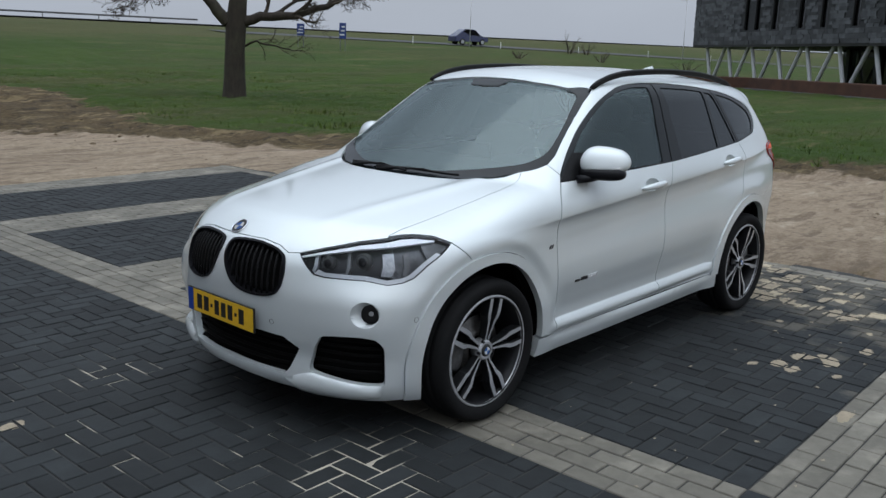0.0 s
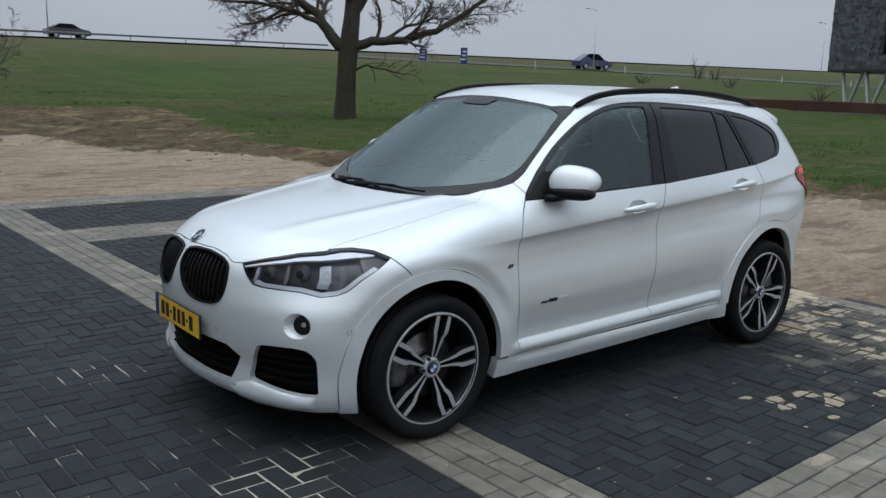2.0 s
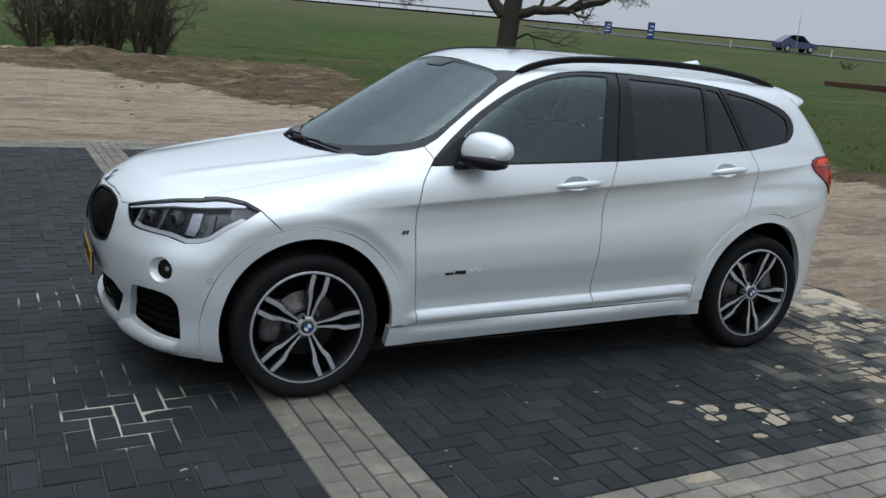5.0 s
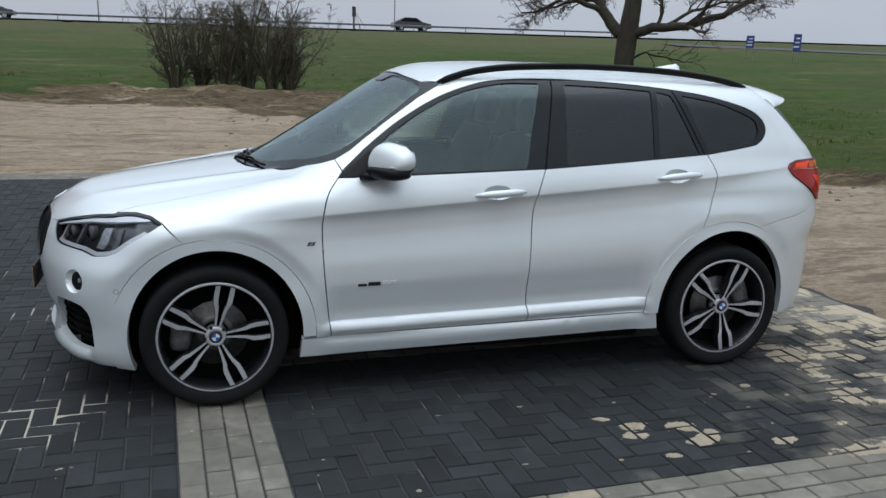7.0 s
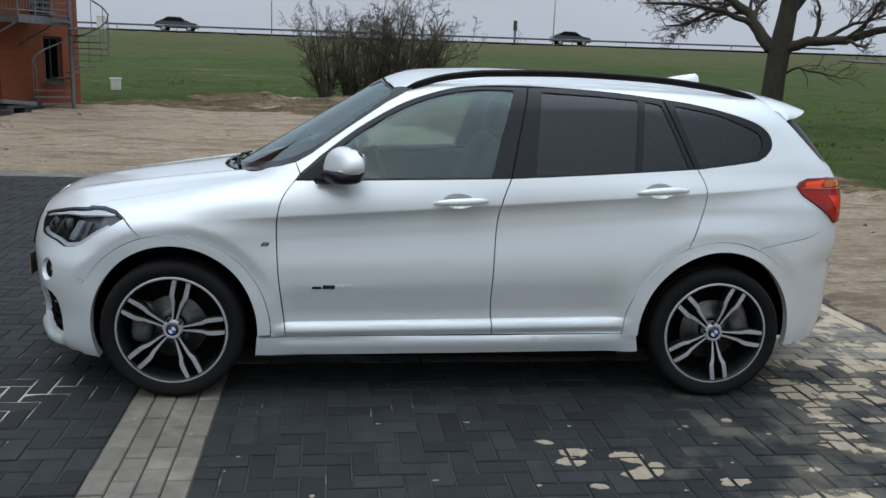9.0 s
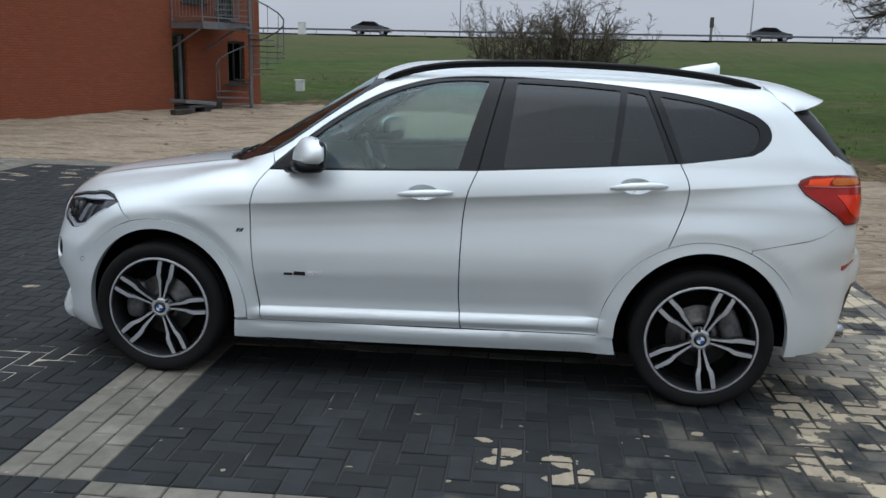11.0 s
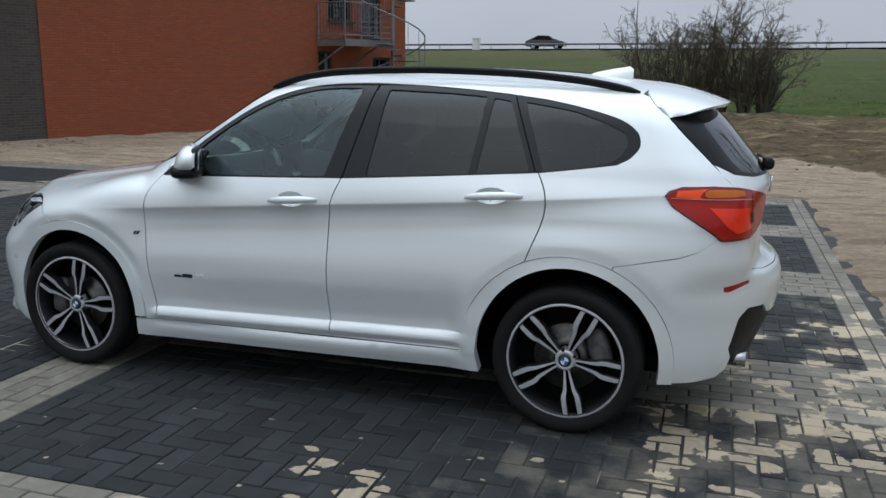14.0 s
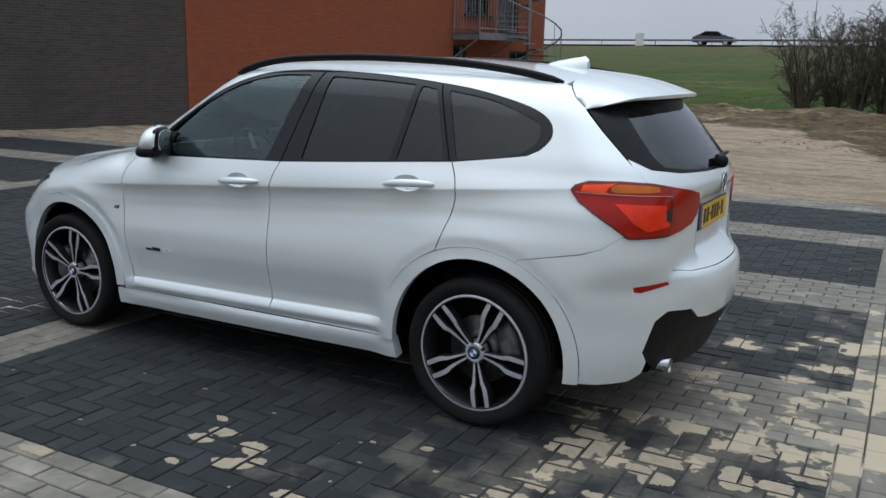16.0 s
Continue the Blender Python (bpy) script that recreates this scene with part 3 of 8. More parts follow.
# ---- road on the bank ----
def build_road():
    xs = np.linspace(-320, 420, 60)
    v, f = [], []
    for i, x in enumerate(xs):
        z = float(road_height(x))
        v += [(x, 90.0, z - 0.05), (x, 90.3, z), (x, 100.5, z), (x, 101, z - 0.3)]
        if i:
            for k in range(3):
                a = 4 * (i - 1) + k
                f.append((a, a + 4, a + 5, a + 1))
    tagged(sheet("road", v, f, ASPHALT, smooth=True), "grey asphalt motorway on top of a grassy bank", "road", kind="structure")
    for y in (90.8,):
        rail = holder("guard_rail", "galvanised steel guard rail along the motorway verge", "guard rail", group="guard rails")
        v, f = [], []
        for i, x in enumerate(np.linspace(-320, 54, 40)):
            z = float(road_height(x))
            v += [(x, y, z + 0.38), (x, y - 0.05, z + 0.43), (x, y, z + 0.48), (x, y - 0.05, z + 0.53), (x, y, z + 0.58)]
            if i:
                for k in range(4):
                    a = 5 * (i - 1) + k
                    f.append((a, a + 1, a + 6, a + 5))
        sheet("beam", v, f, RAIL_GREY, rail)
        first = None
        for x in np.arange(-60, 54, 6.0):
            z = float(road_height(x))
            if first is None:
                first = part("post", box((0, 0, 0.18), (0.06, 0.1, 0.6)), RAIL_GREY, rail)
                first.location = (x, y + 0.06, z)
            else:
                o = new("post", first.data)
                o.parent, o.location = rail, (x, y + 0.06, z)


build_road()


# ---- brick building with an outside stair ----
WALL_A, WALL_DIR = Vector((-11.4, 11.85, 0)), Vector((0.2836, 0.9589, 0))


def on_wall(s, out, z):
    """A point s metres along the long brick wall from the change of brick, out metres in front of it."""
    n = Vector((WALL_DIR.y, -WALL_DIR.x, 0))
    return WALL_A + s * WALL_DIR + out * n + Vector((0, 0, z))


WALL_END = 12.95


WALL_M = Matrix(((WALL_DIR.x, -WALL_DIR.y, 0, WALL_A.x), (WALL_DIR.y, WALL_DIR.x, 0, WALL_A.y), (0, 0, 1, 0), (0, 0, 0, 1)))
# In the building's own axes x runs along the long wall, y goes into the building, z up.
house = holder("brick_building", "orange and dark brown brick building with an outside steel stair", "building", WALL_M)


def wall_with_openings(x0, x1, z0, z1, openings, thick=0.35):
    """A wall in the plane y = 0 with real openings through it."""
    bm = bmesh.new()
    xs = sorted({x0, x1, *[o[0] for o in openings], *[o[1] for o in openings]})
    zs = sorted({z0, z1, *[o[2] for o in openings], *[o[3] for o in openings]})
    for a, b in zip(xs, xs[1:]):
        for c, d in zip(zs, zs[1:]):
            mx, mz = (a + b) / 2, (c + d) / 2
            if any(o[0] < mx < o[1] and o[2] < mz < o[3] for o in openings):
                continue
            add_box(bm, (mx, thick / 2, mz), (b - a, thick, d - c))
    bmesh.ops.remove_doubles(bm, verts=bm.verts, dist=1e-4)
    return bm


OPEN = [(8.72, 9.34, 0.12, 2.16), (11.25, 12.12, 0.72, 2.02), (9.18, 10.28, 3.08, 4.6), (10.75, 11.65, 2.52, 4.65)]
part("wall", wall_with_openings(0.0, WALL_END, -0.4, 9.0, OPEN), BRICK_ORANGE, house, "orange brick wall")
part("wall", box((-8.0, 0.23, 4.3), (16.0, 0.40, 9.4)), BRICK_DARK, house, "dark brown brick wall")
part("end_wall", box((WALL_END - 0.18, 5.35, 4.3), (0.35, 10.0, 9.4)), BRICK_ORANGE, house, "orange brick end wall")
part("rear_wall", box((-1.6, 10.5, 4.3), (28.8, 0.35, 9.4)), BRICK_DARK, house)
part("roof", box((-1.6, 5.3, 9.1), (29.4, 11.0, 0.25), bevel=0.05), BRICK_DARK, house, "flat roof edge")
# Near-black sheet in place of the shade of the rooms behind the openings.
part("inner_dark", box((4.0, 3.0, 4.0), (18.0, 0.05, 9.0)), SHADE, house)
for k, (a, b, c, d) in enumerate(OPEN):
    door_like = k in (0, 3)
    w = holder("door" if door_like else "window", "dark green framed glazed door" if door_like else "dark framed window", "")
    w.parent = house
    frame_bm = bmesh.new()
    t = 0.07
    for x in (a + t / 2, b - t / 2):
        add_box(frame_bm, (x, 0.14, (c + d) / 2), (t, 0.10, d - c))
    for z in (c + t / 2, d - t / 2):
        add_box(frame_bm, ((a + b) / 2, 0.14, z), (b - a - 2 * t, 0.10, t))
    part("frame", frame_bm, FRAME_DARK, w)
    bars = ((a + (b - a) / 3, a + 2 * (b - a) / 3) if k == 2 else ((a + b) / 2,)) if not door_like else ()
    for x in bars:
        part("mullion", box((x, 0.14, (c + d) / 2), (0.045, 0.08, d - c - 2 * t)), FRAME_DARK, w)
    if k == 2:
        part("transom", box(((a + b) / 2, 0.145, 3.55), (b - a - 2 * t, 0.07, 0.04)), FRAME_DARK, w)
    part("pane", box(((a + b) / 2, 0.155, (c + d) / 2), (b - a - 2 * t, 0.012, d - c - 2 * t)), WINDOW_DARK, w)
    if door_like:
        part("door_leaf", box((a + 0.42 * (b - a), 0.20, (c + d) / 2), (0.7 * (b - a), 0.05, d - c - 2 * t)), FRAME_DARK, w)
        part("door_stile", box((b - 0.17, 0.125, (c + d) / 2), (0.10, 0.06, d - c - 0.1)), STEEL if k == 0 else FRAME_DARK, w, "pale green stile")
        part("handle", box((b - 0.20, 0.085, c + 1.0), (0.03, 0.05, 0.14), bevel=0.01), STEEL, w)
    else:
        part("sill", box(((a + b) / 2, -0.02, c - 0.03), (b - a + 0.1, 0.16, 0.05)), FRAME_DARK, w)

# outside stair and landing
stair = holder("outside_stair", "galvanised steel landing with a spiral stair and railings", "stair", WALL_M)
LZ = 2.50
part("landing", box((9.75, -0.57, LZ - 0.02), (2.15, 1.12, 0.05)), STEEL, stair, "grating platform")
part("landing_beam", box((9.75, -1.12, LZ - 0.10), (2.15, 0.05, 0.20)), STEEL, stair)
part("landing_beam", box((8.70, -0.57, LZ - 0.10), (0.05, 1.10, 0.20)), STEEL, stair)
part("bracket", rod((8.70, -1.05, LZ - 0.2), (8.70, -0.02, LZ - 0.75), 0.03), STEEL, stair)
part("bracket", rod((10.2, -1.05, LZ - 0.2), (10.2, -0.02, LZ - 0.75), 0.03), STEEL, stair)
posts = [(8.70, -0.05), (8.70, -1.12), (9.4, -1.12), (10.1, -1.12)]
for x, y in posts:
    part("railing_post", rod((x, y, LZ), (x, y, LZ + 1.05), 0.022), STEEL, stair)
for z in (1.05, 0.12):
    part("railing_rail", tube([(8.70, -0.03, LZ + z), (8.70, -1.12, LZ + z), (10.3, -1.12, LZ + z)], 0.02, 6), STEEL, stair)
baluster = part("baluster", rod((0, 0, 0.12), (0, 0, 1.05), 0.008, sides=5), STEEL, stair)
baluster.location = (8.70, -0.2, LZ)
for k in range(1, 22):
    o = new("baluster", baluster.data)
    o.parent = stair
    o.location = (8.70, -0.2 - 0.12 * k, LZ) if k < 8 else (8.70 + 0.12 * (k - 7), -1.12, LZ)
SC = Vector((10.85, -1.15, 0))
part("newel_post", rod(SC + Vector((0, 0, -0.1)), SC + Vector((0, 0, 5.0)), 0.06, sides=14), STEEL, stair, "thick round newel post")
hand, bottom = [], []
STEPS = 15
for k in range(2 * STEPS):
    a = radians(150 - 24 * k)
    z = 0.172 * (k + 1)
    if z > 4.6:
        break
    d = Vector((math.cos(a), math.sin(a), 0))
    t = Vector((-math.sin(a), math.cos(a), 0))
    bm = bmesh.new()
    lo = [SC + 0.06 * d - 0.05 * t, SC + 1.02 * d - 0.20 * t, SC + 1.02 * d + 0.20 * t, SC + 0.06 * d + 0.05 * t]
    vb = [bm.verts.new((p.x, p.y, z - 0.035)) for p in lo]
    vt = [bm.verts.new((p.x, p.y, z)) for p in lo]
    bm.faces.new(vb[::-1])
    bm.faces.new(vt)
    for i in range(4):
        bm.faces.new((vb[i], vb[(i + 1) % 4], vt[(i + 1) % 4], vt[i]))
    if abs(z - LZ) > 0.01:
        part("tread", bm, STEEL, stair)
    e = SC + 1.02 * d
    hand.append((e.x, e.y, z + 0.95))
    part("stair_baluster", rod((e.x, e.y, z - 0.03), (e.x, e.y, z + 0.95), 0.010, sides=5), STEEL, stair)
part("handrail", tube(hand, 0.022, 7), STEEL, stair)

# building materials left lying by the door
slab = holder("paving_slab_stack", "grey concrete slabs lying on low blocks by the door", "slab stack")
p0 = on_wall(7.9, 1.35, 0)
rotz = Matrix.Rotation(radians(68), 3, 'Z')
part("slab", box(p0 + Vector((0, 0, 0.30)), (1.15, 0.62, 0.10), Matrix.Rotation(radians(68), 3, 'Z') @ Matrix.Rotation(radians(5), 3, 'Y'), 0.015), STEEL, slab)
part("slab", box(p0 + Vector((0.02, 0.05, 0.20)), (1.0, 0.6, 0.07), rotz, 0.015), ASPHALT, slab)
for dx in (-0.35, 0.30):
    part("block", box(p0 + Vector((0.3 * dx, dx, 0.08)), (0.25, 0.55, 0.17), rotz, 0.02), ASPHALT, slab)
blk = part("dark_crate", box(on_wall(8.9, 1.0, 0.14), (0.75, 0.5, 0.28), rotz, 0.02), INK, None)
tagged(blk, "low black plastic crate lying beside the slabs", "crate")
blk = part("timber_block", box(on_wall(7.1, 1.6, 0.07), (0.6, 0.2, 0.15), rotz, 0.02), BARK, None)
tagged(blk, "dark weathered timber block lying on the sand", "timber")

# ---- slate clad office on slanting legs ----
E1, E2 = Vector((63.7, 32.2, 0)), Vector((50.0, 13.2, 0))
along = (E2 - E1).normalized()
back = Vector((along.y, -along.x, 0))
if back.x < 0:
    back = -back
OFF_M = Matrix(((along.x, back.x, 0, E1.x), (along.y, back.y, 0, E1.y), (0, 0, 1, 0), (0, 0, 0, 1)))
office = holder("office_building", "dark slate clad office raised on slanting steel legs", "building", OFF_M)
OL, OZ0, OZ1 = 27.5, 3.05, 12.0
slots = [(7.6, 8.25), (9.0, 9.7), (11.2, 12.0), (14.3, 15.05), (16.7, 17.4), (19.8, 20.5), (22.6, 23.4)]
xs = [0.0] + [v for sl in slots for v in sl] + [OL]
part("wall", box((OL / 2, 0.2, OZ0 + 0.5), (OL, 0.4, 1.0)), MORTAR, office, "dark backing wall")
for i in range(0, len(xs), 2):
    part("pier", box(((xs[i] + xs[i + 1]) / 2, 0.2, (OZ0 + 1.0 + OZ1) / 2), (xs[i + 1] - xs[i], 0.4, OZ1 - OZ0 - 1.0)), MORTAR, office)
part("end_wall", box((0.15, 8.2, (OZ0 + OZ1) / 2), (0.3, 15.6, OZ1 - OZ0)), SLATE, office)
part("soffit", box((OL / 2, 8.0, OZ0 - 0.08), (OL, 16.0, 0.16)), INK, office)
part("roof", box((OL / 2, 8.0, OZ1 + 0.1), (OL + 0.3, 16.3, 0.2)), INK, office)
for k, (a, b) in enumerate(slots):
    w = holder("window", "tall narrow dark window", "")
    w.parent = office
    z0 = OZ0 + 1.0
    part("pane", box(((a + b) / 2, 0.16, (z0 + OZ1) / 2), (b - a, 0.02, OZ1 - z0)), WINDOW_DARK, w)
    for x in (a + 0.03, b - 0.03):
        part("frame", box((x, 0.05, (z0 + OZ1) / 2), (0.06, 0.14, OZ1 - z0)), INK, w)
    # Dark sheet behind the pane, standing for the unlit room.
    part("dark_backing", box(((a + b) / 2, 0.3, (z0 + OZ1) / 2), (b - a, 0.02, OZ1 - z0)), LAMP_DARK, w)
rng_s = random.Random(5)
bm_v, bm_f = [], []
z = OZ0
while z < OZ1:
    h = rng_s.choice((0.16, 0.22, 0.30))
    x = 0.0
    while x < 26:
        wd = rng_s.uniform(0.25, 0.9)
        if not any(a - 0.02 < x + wd and x < b + 0.02 for a, b in slots) or z < OZ0 + 0.95 - h:
            d = rng_s.uniform(0.015, 0.07)
            n = len(bm_v)
            for yy in (-d, 0.0):
                bm_v += [(x, yy, z), (min(x + wd - 0.012, 26), yy, z), (min(x + wd - 0.012, 26), yy, z + h - 0.012), (x, yy, z + h - 0.012)]
            bm_f += [(n, n + 1, n + 2, n + 3), (n, n + 4, n + 5, n + 1), (n + 3, n + 2, n + 6, n + 7), (n, n + 3, n + 7, n + 4), (n + 1, n + 5, n + 6, n + 2)]
        x += wd
    z += h
tagged(sheet("slate_cladding", bm_v, bm_f, SLATE, office, "rough dark slate stones"), kind="stuff")
x = 2.6
for k in range(8):
    for foot, top in ((x - 0.35, x - 1.15), (x + 0.25, x + 1.75)):
        part("slanting_leg", rod((foot, 0.5, 0.55), (top, 0.5, OZ0 - 0.1), 0.13, sides=12), LEG_STEEL, office, "pale steel leg")
    x += 3.35
part("core", box((18, 7.5, 1.6), (18, 0.3, 2.9)), WINDOW_DARK, office, "dark glazed ground floor")
# Near-black sheet stands for the shade inside the ground floor.
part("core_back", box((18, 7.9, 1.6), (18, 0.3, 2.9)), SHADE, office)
for k in range(6):
    part("column", box((10 + 3.1 * k, 7.2, 1.6), (0.35, 0.3, 2.9)), FRAME_DARK, office)
def retaining_wall(line, top, bottom, thick):
    """A low wall with a rounded coping along a bent line on the ground, and a pale kerb at its foot."""
    def strip(front, behind, z0, z1, r):
        prof = [(front, z0), (front, z1 - r), (front + r, z1), (behind - r, z1), (behind, z1 - r), (behind, z0)]
        v, f, n = [], [], len(prof)
        for i, p in enumerate(line):
            d = (line[min(i + 1, len(line) - 1)] - line[max(i - 1, 0)]).normalized()
            out = Vector((-d.y, d.x, 0))
            if out.x < 0:
                out = -out
            v += [tuple(p + out * o + Vector((0, 0, z))) for o, z in prof]
            if i:
                f += [(n * (i - 1) + k, n * i + k, n * i + (k + 1) % n, n * (i - 1) + (k + 1) % n) for k in range(n)]
        f += [tuple(range(n)), tuple(range(n * (len(line) - 1), n * len(line)))[::-1]]
        return v, f
    ob = sheet("retaining_wall", *strip(0.0, thick, bottom, top, 0.05), RUST)
    sheet("kerb", *strip(-0.30, -0.01, bottom, 0.06, 0.02), SLIP_ASPHALT, ob, "pale concrete kerb along the foot")
    return tagged(ob, "low rust brown retaining wall across the grass field", "wall")


def off_at(x, y):
    q = OFF_M @ Vector((x, y, 0))
    return Vector((q.x, q.y, 0))


retaining_wall([Vector((46.0, 37.0, 0)), Vector((48.6, 34.6, 0)), Vector((51.6, 31.8, 0)), Vector((54.3, 29.1, 0)), Vector((56.2, 26.5, 0)), off_at(11.5, -1.45), off_at(20, -1.45), off_at(32, -1.45)], 0.78, -0.5, 0.5)

# ---- bare trees and shrubs ----
def add_branch(bm, pts, rad, sides):
    prev = None
    for i, p in enumerate(pts):
        t = (pts[min(i + 1, len(pts) - 1)] - pts[max(i - 1, 0)]).normalized()
        n1 = t.cross(Vector((0.3, 0.2, 1))).normalized()
        n2 = n1.cross(t)
        ringv = [bm.verts.new(p + rad[i] * (math.cos(2 * math.pi * k / sides) * n1 + math.sin(2 * math.pi * k / sides) * n2)) for k in range(sides)]
        if prev:
            for k in range(sides):
                bm.faces.new((prev[k], prev[(k + 1) % sides], ringv[(k + 1) % sides], ringv[k]))
        prev = ringv


def grow(rng, start, direction, length, r0, wander=0.25, droop=0.0, n=7, r_end=0.35):
    pts, rad, d, p = [start.copy()], [r0], direction.normalized(), start.copy()
    for i in range(n):
        d = (d + Vector((rng.uniform(-1, 1), rng.uniform(-1, 1), rng.uniform(-1, 1) - droop)) * wander).normalized()
        p = p + d * (length / n)
        pts.append(p.copy())
        rad.append(r0 * (1 - (1 - r_end) * (i + 1) / n))
    return pts, rad


def spread(rng, bm, pts, rad, level, most, scale, spread_angle=0.9, up=0.15, low=0.25, wander=0.22, counts=(0, 9, 8, 7, 6)):
    """Side shoots along a branch, again and again down to twigs."""
    if level > most:
        return
    count = counts[level]
    length = sum((b - a).length for a, b in zip(pts, pts[1:]))
    for k in range(count):
        f = low + (1 - low) * (k + rng.random()) / count
        i = min(int(f * (len(pts) - 1)), len(pts) - 2)
        base = pts[i].lerp(pts[i + 1], f * (len(pts) - 1) - i)
        d = (pts[i + 1] - pts[i]).normalized()
        side = d.cross(Vector((rng.uniform(-1, 1), rng.uniform(-1, 1), rng.uniform(-1, 1)))).normalized()
        nd = (d + side * rng.uniform(0.6, 1.2) * spread_angle + Vector((0, 0, up))).normalized()
        r = max(0.0060, rad[i] * rng.uniform(0.34, 0.55))
        p2, r2 = grow(rng, base, nd, length * scale * rng.uniform(0.6, 1.1), r, wander, -0.05, 5 if level < 3 else 3, 0.35)
        add_branch(bm, p2, r2, 5 if level < 2 else 3)
        spread(rng, bm, p2, r2, level + 1, most, scale, spread_angle, up, low, wander, counts)


TREE_AT = Vector((14.46, 23.81, float(terrain(14.46, 23.81)) - 0.05))
oak = holder("oak_tree", "bare oak with thick trunk and spreading limbs on grass", "tree")
rng_t = random.Random(11)
vr = Vector((0.83, -0.555, 0))
vd = Vector((0.555, 0.83, 0))
bm, crown = bmesh.new(), bmesh.new()
trunk = [TREE_AT + q for q in (Vector((0, 0, -0.2)), Vector((0, 0, 0.15)), vr * 0.02 + Vector((0, 0, 0.8)), vr * 0.05 + Vector((0, 0, 1.7)), vr * 0.10 + Vector((0, 0, 2.5)), vr * 0.22 + Vector((0, 0, 3.6)), vr * 0.30 + vd * 0.2 + Vector((0, 0, 5.2)), vr * 0.15 + vd * 0.1 + Vector((0, 0, 7.5)), Vector((0, 0, 10.5)))]
add_branch(bm, trunk, [0.50, 0.41, 0.365, 0.34, 0.35, 0.29, 0.23, 0.14, 0.05], 14)
limbs = [
    ([(-0.15, 0, 2.55), (-0.65, 0.1, 3.15), (-1.0, 0.2, 3.75), (-1.9, 0.3, 4.35), (-3.0, 0.2, 5.1), (-4.3, 0.1, 5.8)], 0.22),
    ([(0.25, 0, 2.55), (0.9, -0.1, 2.80), (2.1, -0.2, 2.90), (3.2, -0.3, 3.25), (4.3, -0.3, 3.95), (5.2, -0.2, 4.6)], 0.19),
    ([(-0.75, 0.1, 3.3), (-1.7, -0.4, 3.70), (-2.8, -0.7, 3.95), (-4.2, -0.9, 3.95)], 0.11),
    ([(0.2, 0.1, 3.6), (0.9, 0.6, 4.9), (1.7, 1.0, 6.2), (2.4, 1.2, 7.6)], 0.17),
    ([(0.2, -0.1, 4.2), (-0.6, -0.9, 5.4), (-1.2, -1.6, 6.8), (-1.5, -2.2, 8.2)], 0.15),
    ([(0.25, 0.0, 5.0), (1.3, -0.8, 5.9), (2.6, -1.4, 6.6), (3.7, -1.8, 7.5)], 0.13),
    ([(-0.95, 0.2, 3.7), (-1.6, 0.6, 3.75), (-2.6, 0.9, 3.55), (-3.4, 1.0, 3.3)], 0.08),
    ([(1.4, -0.1, 2.9), (2.2, 0.4, 3.4), (3.1, 0.7, 3.7), (4.2, 0.8, 3.7)], 0.07),
    ([(0.3, 0.0, 1.75), (0.75, -0.1, 2.0), (1.2, -0.1, 1.85), (1.9, -0.15, 1.75), (2.3, -0.2, 1.70)], 0.045),
]
for pts, r in limbs:
    pp = [TREE_AT + vr * a + vd * b + Vector((0, 0, c)) for a, b, c in pts]
    fine = []
    for a, b in zip(pp, pp[1:]):
        for k in range(3):
            fine.append(a.lerp(b, k / 3) + Vector((rng_t.uniform(-1, 1), rng_t.uniform(-1, 1), rng_t.uniform(-1, 1))) * 0.045)
    fine.append(pp[-1])
    rr = [r * (1 - 0.72 * k / (len(fine) - 1)) for k in range(len(fine))]
    add_branch(bm, fine, rr, 9)
    spread(rng_t, crown, fine, rr, 1, 4 if r > 0.05 else 2, 0.41, 0.9, 0.15, 0.22, 0.36, (0, 11, 9, 7, 6))
part("trunk", bm, BARK, oak, "thick furrowed trunk and limbs", smooth=True)
part("crown", crown, TWIG, oak, "bare twigs", smooth=True)


def shrub(seed, x, y, height, width, stems=9, counts=(0, 12, 10, 8)):
    """Several leaning stems from one root, a rounded crown of fine twigs."""
    rng = random.Random(seed)
    z = float(terrain(x, y)) - 0.05
    ob = holder("shrub", "bare bushy shrub with several leaning stems and fine twigs", "shrub", group="shrubs")
    twigs = bmesh.new()
    for k in range(stems):
        a = 2 * math.pi * (k + rng.uniform(-0.3, 0.3)) / stems
        lean = rng.uniform(0.10, 0.70) * width / height
        base = Vector((x + 0.16 * math.cos(a), y + 0.16 * math.sin(a), z))
        pts, rad = grow(rng, base, Vector((math.cos(a) * lean * 0.5, math.sin(a) * lean * 0.5, 1)), height * rng.uniform(0.62, 0.92), rng.uniform(0.045, 0.085), 0.16, -0.02, 8, 0.16)
        pts = [p + Vector((math.cos(a), math.sin(a), 0)) * lean * height * 0.42 * (i / (len(pts) - 1)) ** 1.6 for i, p in enumerate(pts)]
        stem = bmesh.new()
        add_branch(stem, pts, rad, 6)
        part("stem", stem, SHRUB, ob, smooth=True)
        spread(rng, twigs, pts, rad, 1, 3, 0.35, 1.2, 0.10, 0.06, 0.34, counts)
    part("twig_crown", twigs, SHRUB, ob, smooth=True)


for k, (x, y, h, w) in enumerate(((-0.5, 31.9, 3.7, 2.2), (0.5, 32.5, 3.8, 2.0), (1.4, 31.9, 4.0, 2.0), (2.3, 32.4, 4.6, 2.2), (3.2, 32.0, 4.2, 2.1), (3.9, 32.4, 3.4, 1.5))):
    shrub(20 + k, x, y, h, w)
for k, (x, y, h, w) in enumerate(((82.5, 57.5, 2.6, 2.2), (84.5, 56.5, 1.7, 1.8), (63.5, 50.0, 1.0, 1.4), (74.0, 47.5, 1.2, 1.6), (70.0, 36.0, 1.6, 2.0))):
    shrub(40 + k, x, y, h, w, 6, (0, 6, 6, 5))


